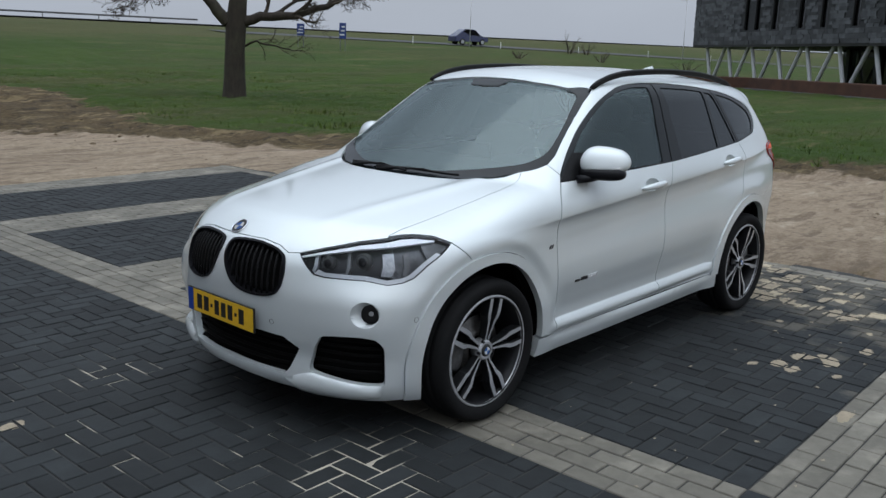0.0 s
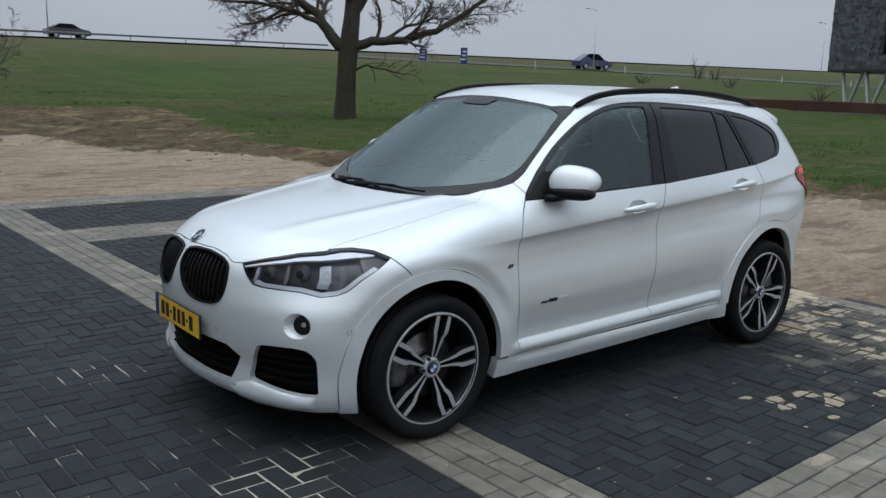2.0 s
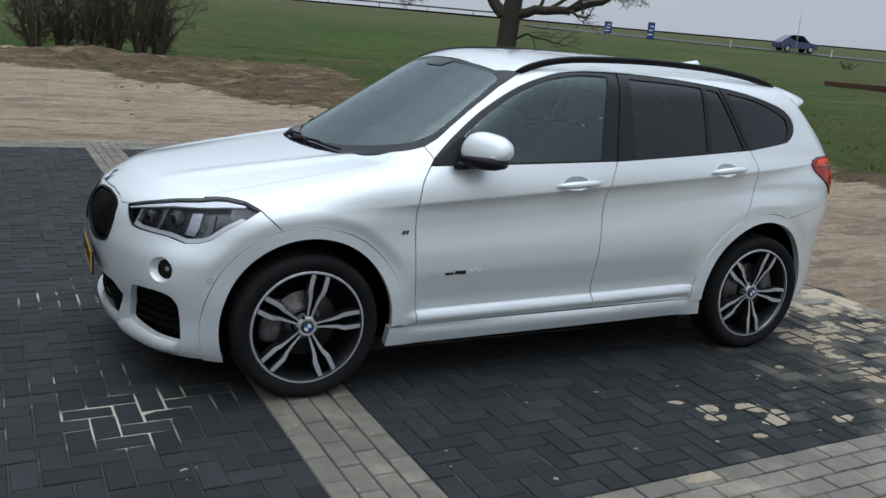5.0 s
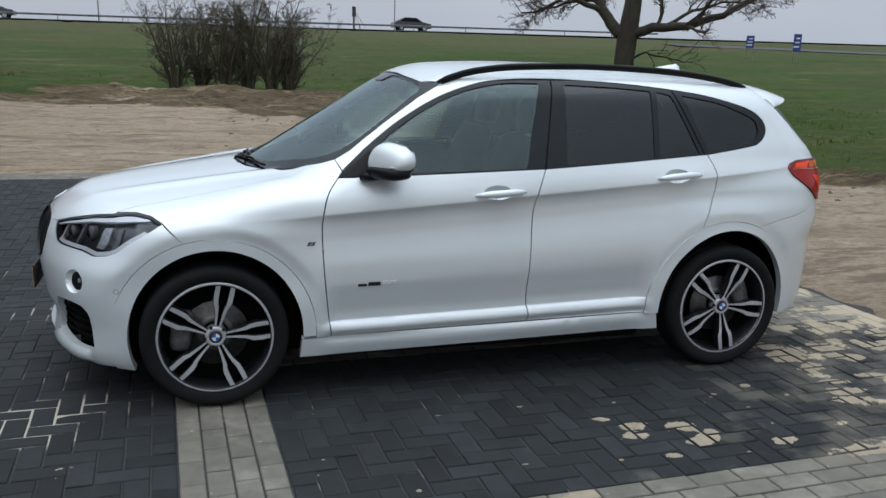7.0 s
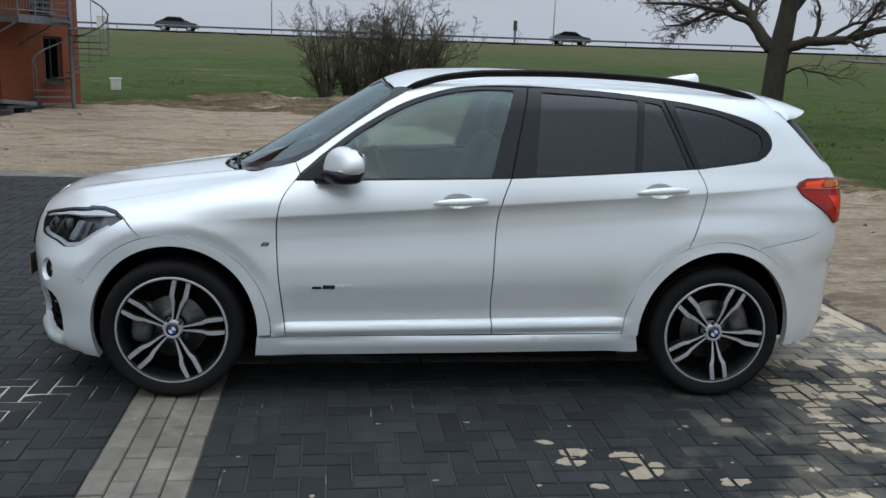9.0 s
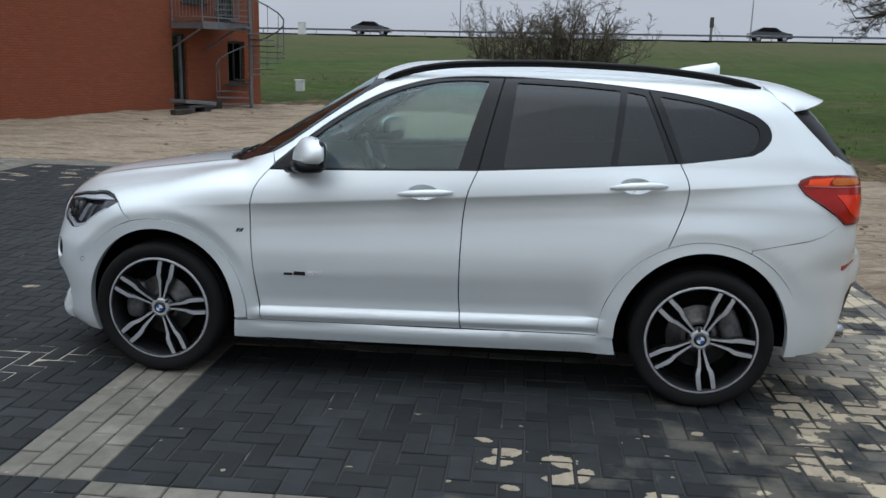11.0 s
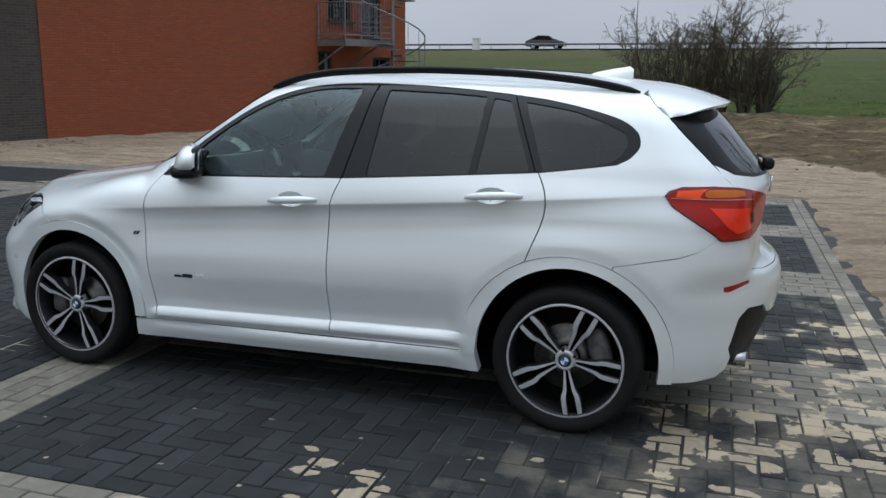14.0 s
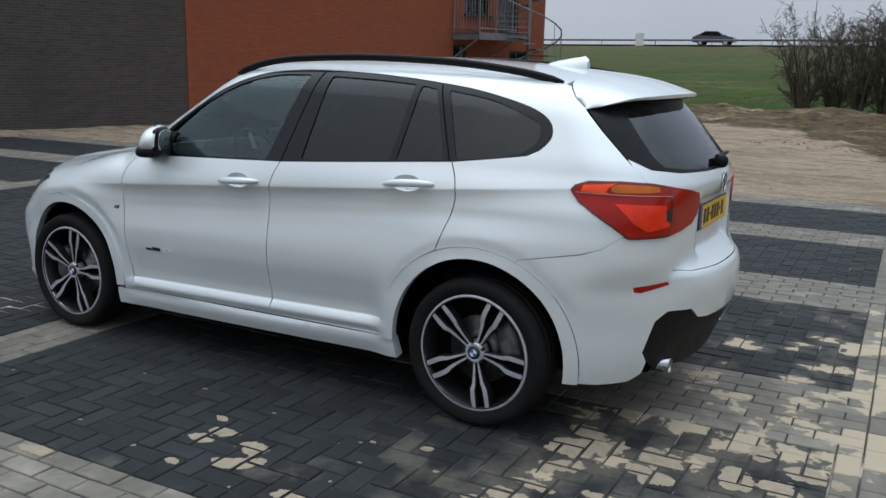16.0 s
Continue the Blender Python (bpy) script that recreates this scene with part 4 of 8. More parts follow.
# ---- grass tufts ----
def build_grass():
    rng = np.random.RandomState(4)
    n = 26000
    x, y = rng.uniform(7.5, 34, n), rng.uniform(-6, 40, n)
    x2, y2 = rng.uniform(-22, 12, 9000), rng.uniform(29, 46, 9000)
    x, y = np.concatenate([x, x2]), np.concatenate([y, y2])
    keep = (cover_kind(x, y) + 0.35 * rng.uniform(-1, 1, len(x)) > 1.6) & (rng.uniform(0, 1, len(x)) > smooth01((x - 18) / 16))
    x, y = x[keep], y[keep]
    z = terrain(x, y) - 0.06
    v, f = [], []
    for a, b, c in zip(x, y, z):
        for _ in range(3):
            t, h, lean, w = rng.uniform(0, 6.28), rng.uniform(0.07, 0.17), rng.uniform(0.02, 0.12), rng.uniform(0.010, 0.022)
            dx, dy = math.cos(t), math.sin(t)
            ox, oy = rng.uniform(-0.1, 0.1, 2)
            k = len(v)
            v += [(a + ox - dy * w, b + oy + dx * w, c), (a + ox + dy * w, b + oy - dx * w, c), (a + ox + dx * lean, b + oy + dy * lean, c + h)]
            f.append((k, k + 1, k + 2))
    return tagged(sheet("grass", v, f, GRASS_BLADE), "rough green and straw-coloured grass tufts on the bank", "grass", kind="stuff")


build_grass()


# ---- clods and stones on the bare ground ----
def build_clods():
    rng = np.random.RandomState(9)
    n = 15000
    x, y = rng.uniform(-13, 15, n), rng.uniform(-6, 33, n)
    c, s = math.cos(radians(1.6)), math.sin(radians(1.6))
    u, v = c * x + s * y, -s * x + c * y
    off = np.maximum(np.maximum(u - 4.4, v - 8.3), np.maximum(-11.5 - u, -4.0 - v))
    thick = np.array([noise.noise(Vector((a * 0.35, b * 0.5, 7))) for a, b in zip(x, y)])
    cov = cover_kind(x, y)
    keep = (off > 0.25) & (cov < 1.5) & (thick + 0.32 * (cov - 0.75) > rng.uniform(-0.10, 0.50, n))
    x, y = x[keep], y[keep]
    ground = bpy.data.objects["ground"]
    bpy.context.view_layer.update()
    v, f = [], []
    for a, b in zip(x, y):
        hit, at, _, _ = ground.ray_cast(Vector((a, b, 3)), Vector((0, 0, -1)))
        if not hit:
            continue
        r = 0.012 + 0.035 * rng.uniform() ** 3 + (0.04 if rng.uniform() > 0.985 else 0)
        k = len(v)
        ph = rng.uniform(0, 6.28)
        for ring_r, ring_z in ((1.0, -0.25), (0.85, 0.35)):
            for j in range(5):
                t = ph + j * 1.2566
                q = r * ring_r * rng.uniform(0.65, 1.25)
                v.append((at.x + q * math.cos(t), at.y + q * math.sin(t), at.z + r * ring_z * rng.uniform(0.6, 1.2)))
        v.append((at.x, at.y, at.z + r * rng.uniform(0.4, 0.75)))
        for j in range(5):
            m = (j + 1) % 5
            f += [(k + j, k + m, k + 5 + m, k + 5 + j), (k + 5 + j, k + 5 + m, k + 10)]
    return tagged(sheet("earth_clods", v, f, CLOD), "small dry clods of earth and stones on bare ground", "clods", kind="stuff")


build_clods()

# ---- things along the road ----
def on_ground(x, y):
    return Vector((x, y, float(terrain(x, y))))


def street_lamp(x, y, h):
    z = float(terrain(x, y))
    ob = holder("street_lamp", "tall thin grey street lamp beside the motorway", "street lamp", pose(x, y, z), "street lamps")
    part("pole", rod((0, 0, -0.2), (0, 0, h), 0.0062 * h, 0.0035 * h, 10), POLE_GREY, ob, smooth=True)
    part("arm", tube([(0, 0, h), (-0.3, 0, h + 0.12), (-1.1, 0, h + 0.16)], 0.04, 6), POLE_GREY, ob, smooth=True)
    part("lamp_head", blob((0.75, 0.25, 0.14), 3), POLE_GREY, ob, smooth=True).location = (-1.4, 0, h + 0.15)


for x, y, h in ((22.0, 91.5, 11), (-8.3, 91.5, 11), (71.0, 62.9, 6.5), (103.4, 54.2, 7.4), (-38, 91.5, 11)):
    street_lamp(x, y, h)


def traffic_sign(x, y, panel_h, wd):
    p = on_ground(x, y)
    m = Matrix.Translation(p) @ Matrix.Rotation(radians(-40), 4, 'Z')
    ob = holder("traffic_sign", "blue and white route sign on two grey posts", "sign", m, "route signs")
    for s in (-1, 1):
        part("post", rod((s * wd * 0.36, 0.03, -0.2), (s * wd * 0.36, 0.03, 1.0 + panel_h), 0.03), STEEL, ob)
    part("panel", box((0, 0, 1.0 + panel_h / 2), (wd, 0.03, panel_h), bevel=0.01), BLUE_SIGN, ob, "blue panel")
    for k in range(3):
        part("sign_bar", box((0.05 * (k - 1), -0.02, 1.0 + panel_h * (0.25 + 0.25 * k)), (wd * (0.7 - 0.12 * k), 0.012, panel_h * 0.09)), WHITE_PAINT, ob, "white bar")


traffic_sign(45.2, 54.2, 1.27, 0.56)
traffic_sign(42.4, 56.2, 0.95, 0.60)

# short mast with stays behind the road
mx, my = 23.5, 124.0
mast = holder("stayed_mast", "short dark mast with slanting stays behind the motorway", "mast", pose(mx, my, 2.0))
part("post", rod((0, 0, 0), (0, 0, 6.2), 0.18, 0.18, 10), STEEL, mast)
part("cabinet", box((0, 0, 5.6), (0.5, 0.4, 1.4), bevel=0.03), ASPHALT, mast)
for dx in (1.3, 2.3):
    part("stay", rod((0, 0, 5.8), (dx, 0, 2.5), 0.03, sides=5), STEEL, mast)

for x, y, sx, sy, sz, lab in ((-24.2, 86.0, 0.72, 0.6, 1.2, "white roadside cabinet standing near the guard rail"), (-9.4, 34.6, 0.36, 0.3, 0.50, "small white marker box standing in the grass")):
    p = on_ground(x, y)
    ob = holder("roadside_cabinet", lab, "cabinet", pose(p.x, p.y, p.z))
    part("body", box((0, 0, sz / 2), (sx, sy, sz), bevel=0.03), WHITE_PAINT, ob)
    part("lid", box((0, 0, sz + 0.02), (sx + 0.06, sy + 0.06, 0.05), bevel=0.015), WHITE_PAINT, ob)
    part("door_panel", box((0, -sy / 2 - 0.006, sz * 0.5), (sx * 0.8, 0.01, sz * 0.7)), WHITE_PAINT, ob)


# slip road below the motorway
def slip_y(x):
    return 68.0 - 0.28 * (x - 62)


v, f = [], []
for i, x in enumerate(np.linspace(45, 175, 40)):
    for across in (-1.8, 1.8):
        y = slip_y(x) + across
        v.append((x, y, float(terrain(x, y)) + 0.10))
    if i:
        f.append((2 * i - 2, 2 * i, 2 * i + 1, 2 * i - 1))
tagged(sheet("slip_road", v, f, SLIP_ASPHALT), "narrow grey asphalt slip road on the bank", "road", kind="structure")
for k in range(6):
    x = 64 + 11.0 * k
    ob = part("marker_post", box((0, 0, 0.40), (0.09, 0.05, 0.8), bevel=0.015), WHITE_PAINT, None)
    ob.location = on_ground(x, slip_y(x) - 2.6)
    tagged(ob, "white roadside marker post on the verge", "marker post", "marker posts")


def distant_car(x, y, z, heading, material, kind_label, tall):
    ob = holder("passing_car", kind_label, "car", pose(x, y, z, 0, 0, heading), "cars on the road")
    L = 4.4
    prof = [(-L / 2, 0.35), (-L / 2, 0.75), (-L / 2 + 0.15, 0.88), (-1.15, 0.98), (-0.45, 1.40 + tall), (0.9, 1.42 + tall), (1.75, 1.0 + 0.5 * tall), (L / 2, 0.9), (L / 2, 0.35)]
    bm = bmesh.new()
    sides = []
    for y0 in (-0.86, 0.86):
        sides.append([bm.verts.new((a, y0 * (1 if b < 1.0 else 0.82), b)) for a, b in prof])
    n = len(prof)
    for i in range(n):
        bm.faces.new((sides[0][i], sides[0][(i + 1) % n], sides[1][(i + 1) % n], sides[1][i]))
    bm.faces.new(sides[0][::-1])
    bm.faces.new(sides[1])
    bmesh.ops.bevel(bm, geom=bm.edges[:], offset=0.06, segments=2, affect='EDGES')
    bmesh.ops.recalc_face_normals(bm, faces=bm.faces)
    part("body", bm, material, ob, smooth=True, sharp=40)
    for s in (-1, 1):
        bm = bmesh.new()
        q = [(-0.95, 1.02), (-0.42, 1.34 + tall), (0.88, 1.36 + tall), (1.45, 1.05 + 0.3 * tall)]
        vs = [bm.verts.new((a, s * (0.87 if b < 1.1 else 0.745), b)) for a, b in q]
        bm.faces.new(vs)
        bmesh.ops.solidify(bm, geom=bm.faces[:], thickness=0.01)
        part("side_windows", bm, GLOSS_BLACK, ob)
        for wx in (-1.35, 1.30):
            wv = part("wheel", rod((wx, s * 0.66, 0.33), (wx, s * 0.88, 0.33), 0.33, sides=20), RUBBER, ob)
            part("rim", rod((wx, s * 0.87, 0.33), (wx, s * 0.895, 0.33), 0.21, sides=16), ALLOY, wv)


CAR_DARK = surface("dark_car_paint", (0.012, 0.014, 0.018), None, 5, 0.3, coat=1.0)
CAR_BLUE = surface("blue_car_paint", (0.012, 0.02, 0.09), None, 5, 0.3, coat=1.0)
for x, y, mt, lab, tall, hd in ((24.5, 94.0, CAR_DARK, "dark grey hatchback on the motorway", 0.08, 180), (-18.5, 94.0, CAR_DARK, "dark estate car on the motorway", 0.1, 180)):
    distant_car(x, y, float(road_height(x)), hd, mt, lab, tall)
distant_car(73, slip_y(73), float(terrain(73, slip_y(73))) + 0.10, 164, CAR_BLUE, "dark blue off-roader on the slip road", 0.3)

# ---- the parked car: its outer form as one smooth solid, from which every panel is taken ----
# Car space: x backwards from the front axle, y across from the middle, z up.
from mathutils import geometry


def curve(xs, ys):
    """A smooth curve through a few points, without overshoot."""
    xs, ys = np.array(xs, float), np.array(ys, float)
    h, d = np.diff(xs), np.diff(ys) / np.diff(xs)
    m = np.zeros_like(xs)
    m[0], m[-1] = d[0], d[-1]
    for i in range(1, len(xs) - 1):
        if d[i - 1] * d[i] > 0:
            w1, w2 = 2 * h[i] + h[i - 1], h[i] + 2 * h[i - 1]
            m[i] = (w1 + w2) / (w1 / d[i - 1] + w2 / d[i])

    def at(x):
        x = np.clip(np.asarray(x, float), xs[0], xs[-1])
        i = np.clip(np.searchsorted(xs, x, side='right') - 1, 0, len(xs) - 2)
        t = (x - xs[i]) / h[i]
        return ((2 * t - 3) * t * t + 1) * ys[i] + (t * (t - 1) ** 2) * h[i] * m[i] + (3 - 2 * t) * t * t * ys[i + 1] + (t * t * (t - 1)) * h[i] * m[i + 1]
    return at


def smax(a, b, k):
    h = np.maximum(k - np.abs(a - b), 0) / k
    return np.maximum(a, b) + h * h * k * 0.25


half_width = curve([-0.9, -0.4, -0.2, 0.0, 0.5, 1.4, 2.4, 2.75, 3.05, 3.3, 3.6], [0.815, 0.850, 0.870, 0.888, 0.897, 0.903, 0.903, 0.885, 0.842, 0.80, 0.76])
section_low = curve([0.10, 0.19, 0.226, 0.29, 0.314, 0.322, 0.358, 0.364, 0.389, 0.394, 0.398, 0.403, 0.43, 0.50, 0.60, 0.70, 0.85],
                    [0.12, 0.072, 0.056, 0.036, 0.0390, 0.0460, 0.0225, 0.0226, 0.0345, 0.0400, 0.0480, 0.0490, 0.0480, 0.034, 0.011, 0.001, 0.000])
section_top = curve([-0.50, -0.38, -0.26, -0.16, -0.11, -0.07, -0.045, -0.022, -0.006, -0.001, 0.02, 0.05, 0.10, 0.17, 0.25, 0.40, 0.60, 0.75],
                    [0.0, 0.003, 0.014, 0.028, 0.0325, 0.0320, 0.0285, 0.0215, 0.0132, 0.0112, 0.0130, 0.019, 0.036, 0.067, 0.104, 0.175, 0.275, 0.355])
section_plain = curve([0.10, 0.20, 0.30, 0.45, 0.68, 0.85], [0.10, 0.045, 0.025, 0.014, 0.0, 0.0])
cabin_taper = curve([0.2, 0.6, 1.1, 1.6, 2.5, 2.9, 3.3], [0.03, 0.022, 0.006, 0.0, 0.035, 0.055, 0.06])
hood_mid = curve([-0.985, -0.872, -0.81, -0.725, -0.56, -0.35, 0.0, 0.30, 0.6], [0.70, 0.815, 0.865, 0.905, 0.95, 0.985, 1.035, 1.072, 1.10])
hood_drop = curve([-0.87, -0.5, -0.2, 0.1, 0.4], [0.26, 0.17, 0.12, 0.08, 0.06])
roof_mid = curve([0.6, 0.95, 1.25, 1.6, 2.0, 2.4, 2.7, 3.0, 3.4], [1.50, 1.555, 1.590, 1.603, 1.602, 1.588, 1.565, 1.535, 1.48])
nose_mid = curve([0.10, 0.19, 0.22, 0.27, 0.36, 0.45, 0.55, 0.65, 0.75, 0.82, 0.90], [-0.69, -0.775, -0.815, -0.832, -0.830, -0.849, -0.863, -0.872, -0.866, -0.846, -0.79])
nose_sweep = curve([0.1, 0.5, 0.62, 0.74, 0.95], [0.49, 0.49, 0.54, 0.69, 0.77])
tail_mid = curve([0.15, 0.25, 0.36, 0.48, 0.56, 0.64, 0.70, 0.745, 0.80, 0.95, 1.08, 1.13, 1.25, 1.40, 1.55],
                 [3.40, 3.455, 3.500, 3.545, 3.560, 3.565, 3.550, 3.495, 3.475, 3.474, 3.482, 3.462, 3.365, 3.235, 3.10])
tail_corner = curve([0.15, 0.25, 0.36, 0.48, 0.58, 0.70, 0.80, 0.95, 1.08, 1.13, 1.25, 1.40, 1.55],
                    [3.42, 3.478, 3.520, 3.545, 3.549, 3.533, 3.510, 3.489, 3.482, 3.462, 3.365, 3.235, 3.10])
tail_sweep = curve([0.1, 0.35, 0.5, 0.65, 0.80, 1.0, 1.15, 1.4], [0.44, 0.47, 0.51, 0.49, 0.34, 0.31, 0.37, 0.36])


def crease(x):
    return 0.858 + 0.074 * np.asarray(x)


DOOR_RISE = 0.025
BELT_FOLDS = [lambda x, d=d: crease(x) + d for d in (0.012, 0.004, -0.001, -0.006, -0.022, -0.045)]
DOOR_FOLDS = BELT_FOLDS + [lambda x, d=d: d + DOOR_RISE * (x - 1.5) for d in (0.323, 0.332, 0.345, 0.355, 0.361, 0.367, 0.387, 0.392, 0.3965, 0.401, 0.406)]


def body(x, y, z):
    """Below zero inside the car, above zero outside."""
    w = np.abs(y)
    d = z - crease(x)
    rocker = smooth01((x - 0.44) / 0.14) * (1 - smooth01((x - 2.10) / 0.14))
    low = section_plain(z) + rocker * (section_low(z - DOOR_RISE * (x - 1.5)) - section_plain(z))
    fade = smooth01((x - 0.15) / 0.45) * (1 - 0.5 * smooth01((x - 2.6) / 0.5))
    at_edge = float(section_top(0.0))
    up = np.where(d < 0.0, at_edge + fade * (section_top(d) - at_edge), section_top(d))
    flare = 0.018 * np.exp(-((x / 0.42) ** 2)) * smooth01((z - 0.5) / 0.25) * (1 - smooth01((z - 0.80) / 0.10))
    flare = flare + 0.018 * np.exp(-(((x - 2.67) / 0.42) ** 2)) * smooth01((z - 0.5) / 0.25) * (1 - smooth01((z - 0.84) / 0.12))
    ring_f, ring_r = np.sqrt(x ** 2 + (z - 0.335) ** 2), np.sqrt((x - 2.67) ** 2 + (z - 0.335) ** 2)
    for ring_at, depth_at in ((ring_f, 0.015), (ring_r, 0.010)):
        cut_in = smooth01((0.528 - ring_at) / 0.075)
        flare = flare - depth_at * cut_in * smooth01((z - 0.45) / 0.2)
    side = w - (half_width(x) - low - up - cabin_taper(x) * smooth01((z - 0.95) / 0.2) + flare)
    ridge = 0.010 * np.exp(-(((w - (0.34 + 0.16 * (x + 0.8))) / 0.045) ** 2)) * smooth01((x + 0.75) / 0.5)
    hood = hood_mid(x) - hood_drop(x) * w ** 2 - 0.10 * w ** 4 * (1 - smooth01((x + 0.1) / 0.5)) + ridge
    screen = 1.055 + 0.606 * (x - 0.20 - 0.42 * w ** 2)
    roof = roof_mid(x) - 0.16 * w ** 2
    top = z - (-smax(-smax(hood, screen, 0.015), -roof, 0.07))
    front = nose_mid(z) + nose_sweep(z) * w ** 2.2 + 0.032 * (1 - smooth01((w - 0.42) / 0.42)) - x
    hollow = 0.036 * (1 - smooth01((w - 0.25) / 0.055)) * smooth01((z - 0.745) / 0.06) * (1 - smooth01((z - 0.99) / 0.06))
    tail = tail_mid(z)
    tail = tail + (tail_corner(z) - tail) * smooth01((w - 0.38) / 0.24)
    rear = x - (tail - tail_sweep(z) * w ** 2.2 - hollow)
    f = smax(side, top, 0.11)
    f = smax(f, front, 0.16)
    return smax(f, rear, 0.16)


def body_normal(p):
    e = 2e-3
    x, y, z = p[:, 0], p[:, 1], p[:, 2]
    g = np.stack([body(x + e, y, z) - body(x - e, y, z), body(x, y + e, z) - body(x, y - e, z), body(x, y, z + e) - body(x, y, z - e)], 1)
    return g / np.maximum(np.linalg.norm(g, axis=1, keepdims=True), 1e-9)


def march(o, d, lo, hi):
    """The outermost place along each ray where the body ends."""
    lo, hi = np.full(len(o), lo, float), np.full(len(o), hi, float)
    for _ in range(34):
        mid = (lo + hi) / 2
        p = o + mid[:, None] * d
        inside = body(p[:, 0], p[:, 1], p[:, 2]) < 0
        lo, hi = np.where(inside, mid, lo), np.where(inside, hi, mid)
    return o + ((lo + hi) / 2)[:, None] * d


def from_side(q):
    q = np.asarray(q, float)
    o = np.stack([q[:, 0], np.zeros(len(q)), q[:, 1]], 1)
    return march(o, np.tile([0.0, -1.0, 0.0], (len(q), 1)), 0.0, 1.2)


def from_top(q):
    q = np.asarray(q, float)
    o = np.stack([q[:, 0], q[:, 1], np.full(len(q), 0.5)], 1)
    return march(o, np.tile([0.0, 0.0, 1.0], (len(q), 1)), 0.0, 1.4)


def from_nose(q):
    q = np.asarray(q, float)
    o = np.stack([np.full(len(q), 0.1), np.zeros(len(q)), q[:, 1]], 1)
    d = np.stack([-np.cos(q[:, 0]), -np.sin(q[:, 0]), np.zeros(len(q))], 1)
    return march(o, d, 0.1, 2.0)


def from_tail(q):
    q = np.asarray(q, float)
    o = np.stack([np.full(len(q), 2.55), np.zeros(len(q)), q[:, 1]], 1)
    d = np.stack([np.cos(q[:, 0]), -np.sin(q[:, 0]), np.zeros(len(q))], 1)
    return march(o, d, 0.1, 2.0)


def nose_angle(points):
    """(angle, z) pairs round the nose for (x, width, z) places."""
    return [(math.atan2(w, 0.1 - x), z) for x, w, z in points]


def tail_angle(points):
    return [(math.atan2(w, x - 2.55), z) for x, w, z in points]


def side_to_nose(points):
    p = from_side(points)
    return nose_angle([(a[0], -a[1], a[2]) for a in p])


def side_to_tail(points):
    p = from_side(points)
    return tail_angle([(a[0], -a[1], a[2]) for a in p])


def resample(loop, step, scale=(1, 1)):
    out = []
    n = len(loop)
    for i in range(n):
        a, b = np.array(loop[i], float), np.array(loop[(i + 1) % n], float)
        k = max(1, int(math.ceil(np.hypot(*((b - a) * scale)) / step)))
        out += [tuple(a + (b - a) * j / k) for j in range(k)]
    return out


def inside(loop, pts):
    pts = np.asarray(pts, float)
    r = np.zeros(len(pts), bool)
    n = len(loop)
    for i in range(n):
        (x0, y0), (x1, y1) = loop[i], loop[(i + 1) % n]
        if y0 == y1:
            continue
        c = ((y0 > pts[:, 1]) != (y1 > pts[:, 1])) & (pts[:, 0] < (x1 - x0) * (pts[:, 1] - y0) / (y1 - y0) + x0)
        r ^= c
    return r


def rounded(loop, r, n=4):
    """The loop with its corners rounded by radius r (in its own units)."""
    out = []
    m = len(loop)
    for i in range(m):
        a, b, c = (np.array(loop[j % m], float) for j in (i - 1, i, i + 1))
        la, lc = np.linalg.norm(a - b), np.linalg.norm(c - b)
        k = min(r, 0.45 * la, 0.45 * lc)
        p, q = b + (a - b) / la * k, b + (c - b) / lc * k
        for j in range(n + 1):
            t = j / n
            out.append(tuple((1 - t) ** 2 * p + 2 * t * (1 - t) * b + t * t * q))
    return out


def arc(cx, cz, r, a0, a1, n=24, rz=None):
    rz = rz or r
    return [(cx + r * math.cos(radians(a0 + (a1 - a0) * i / n)), cz + rz * math.sin(radians(a0 + (a1 - a0) * i / n))) for i in range(n + 1)]


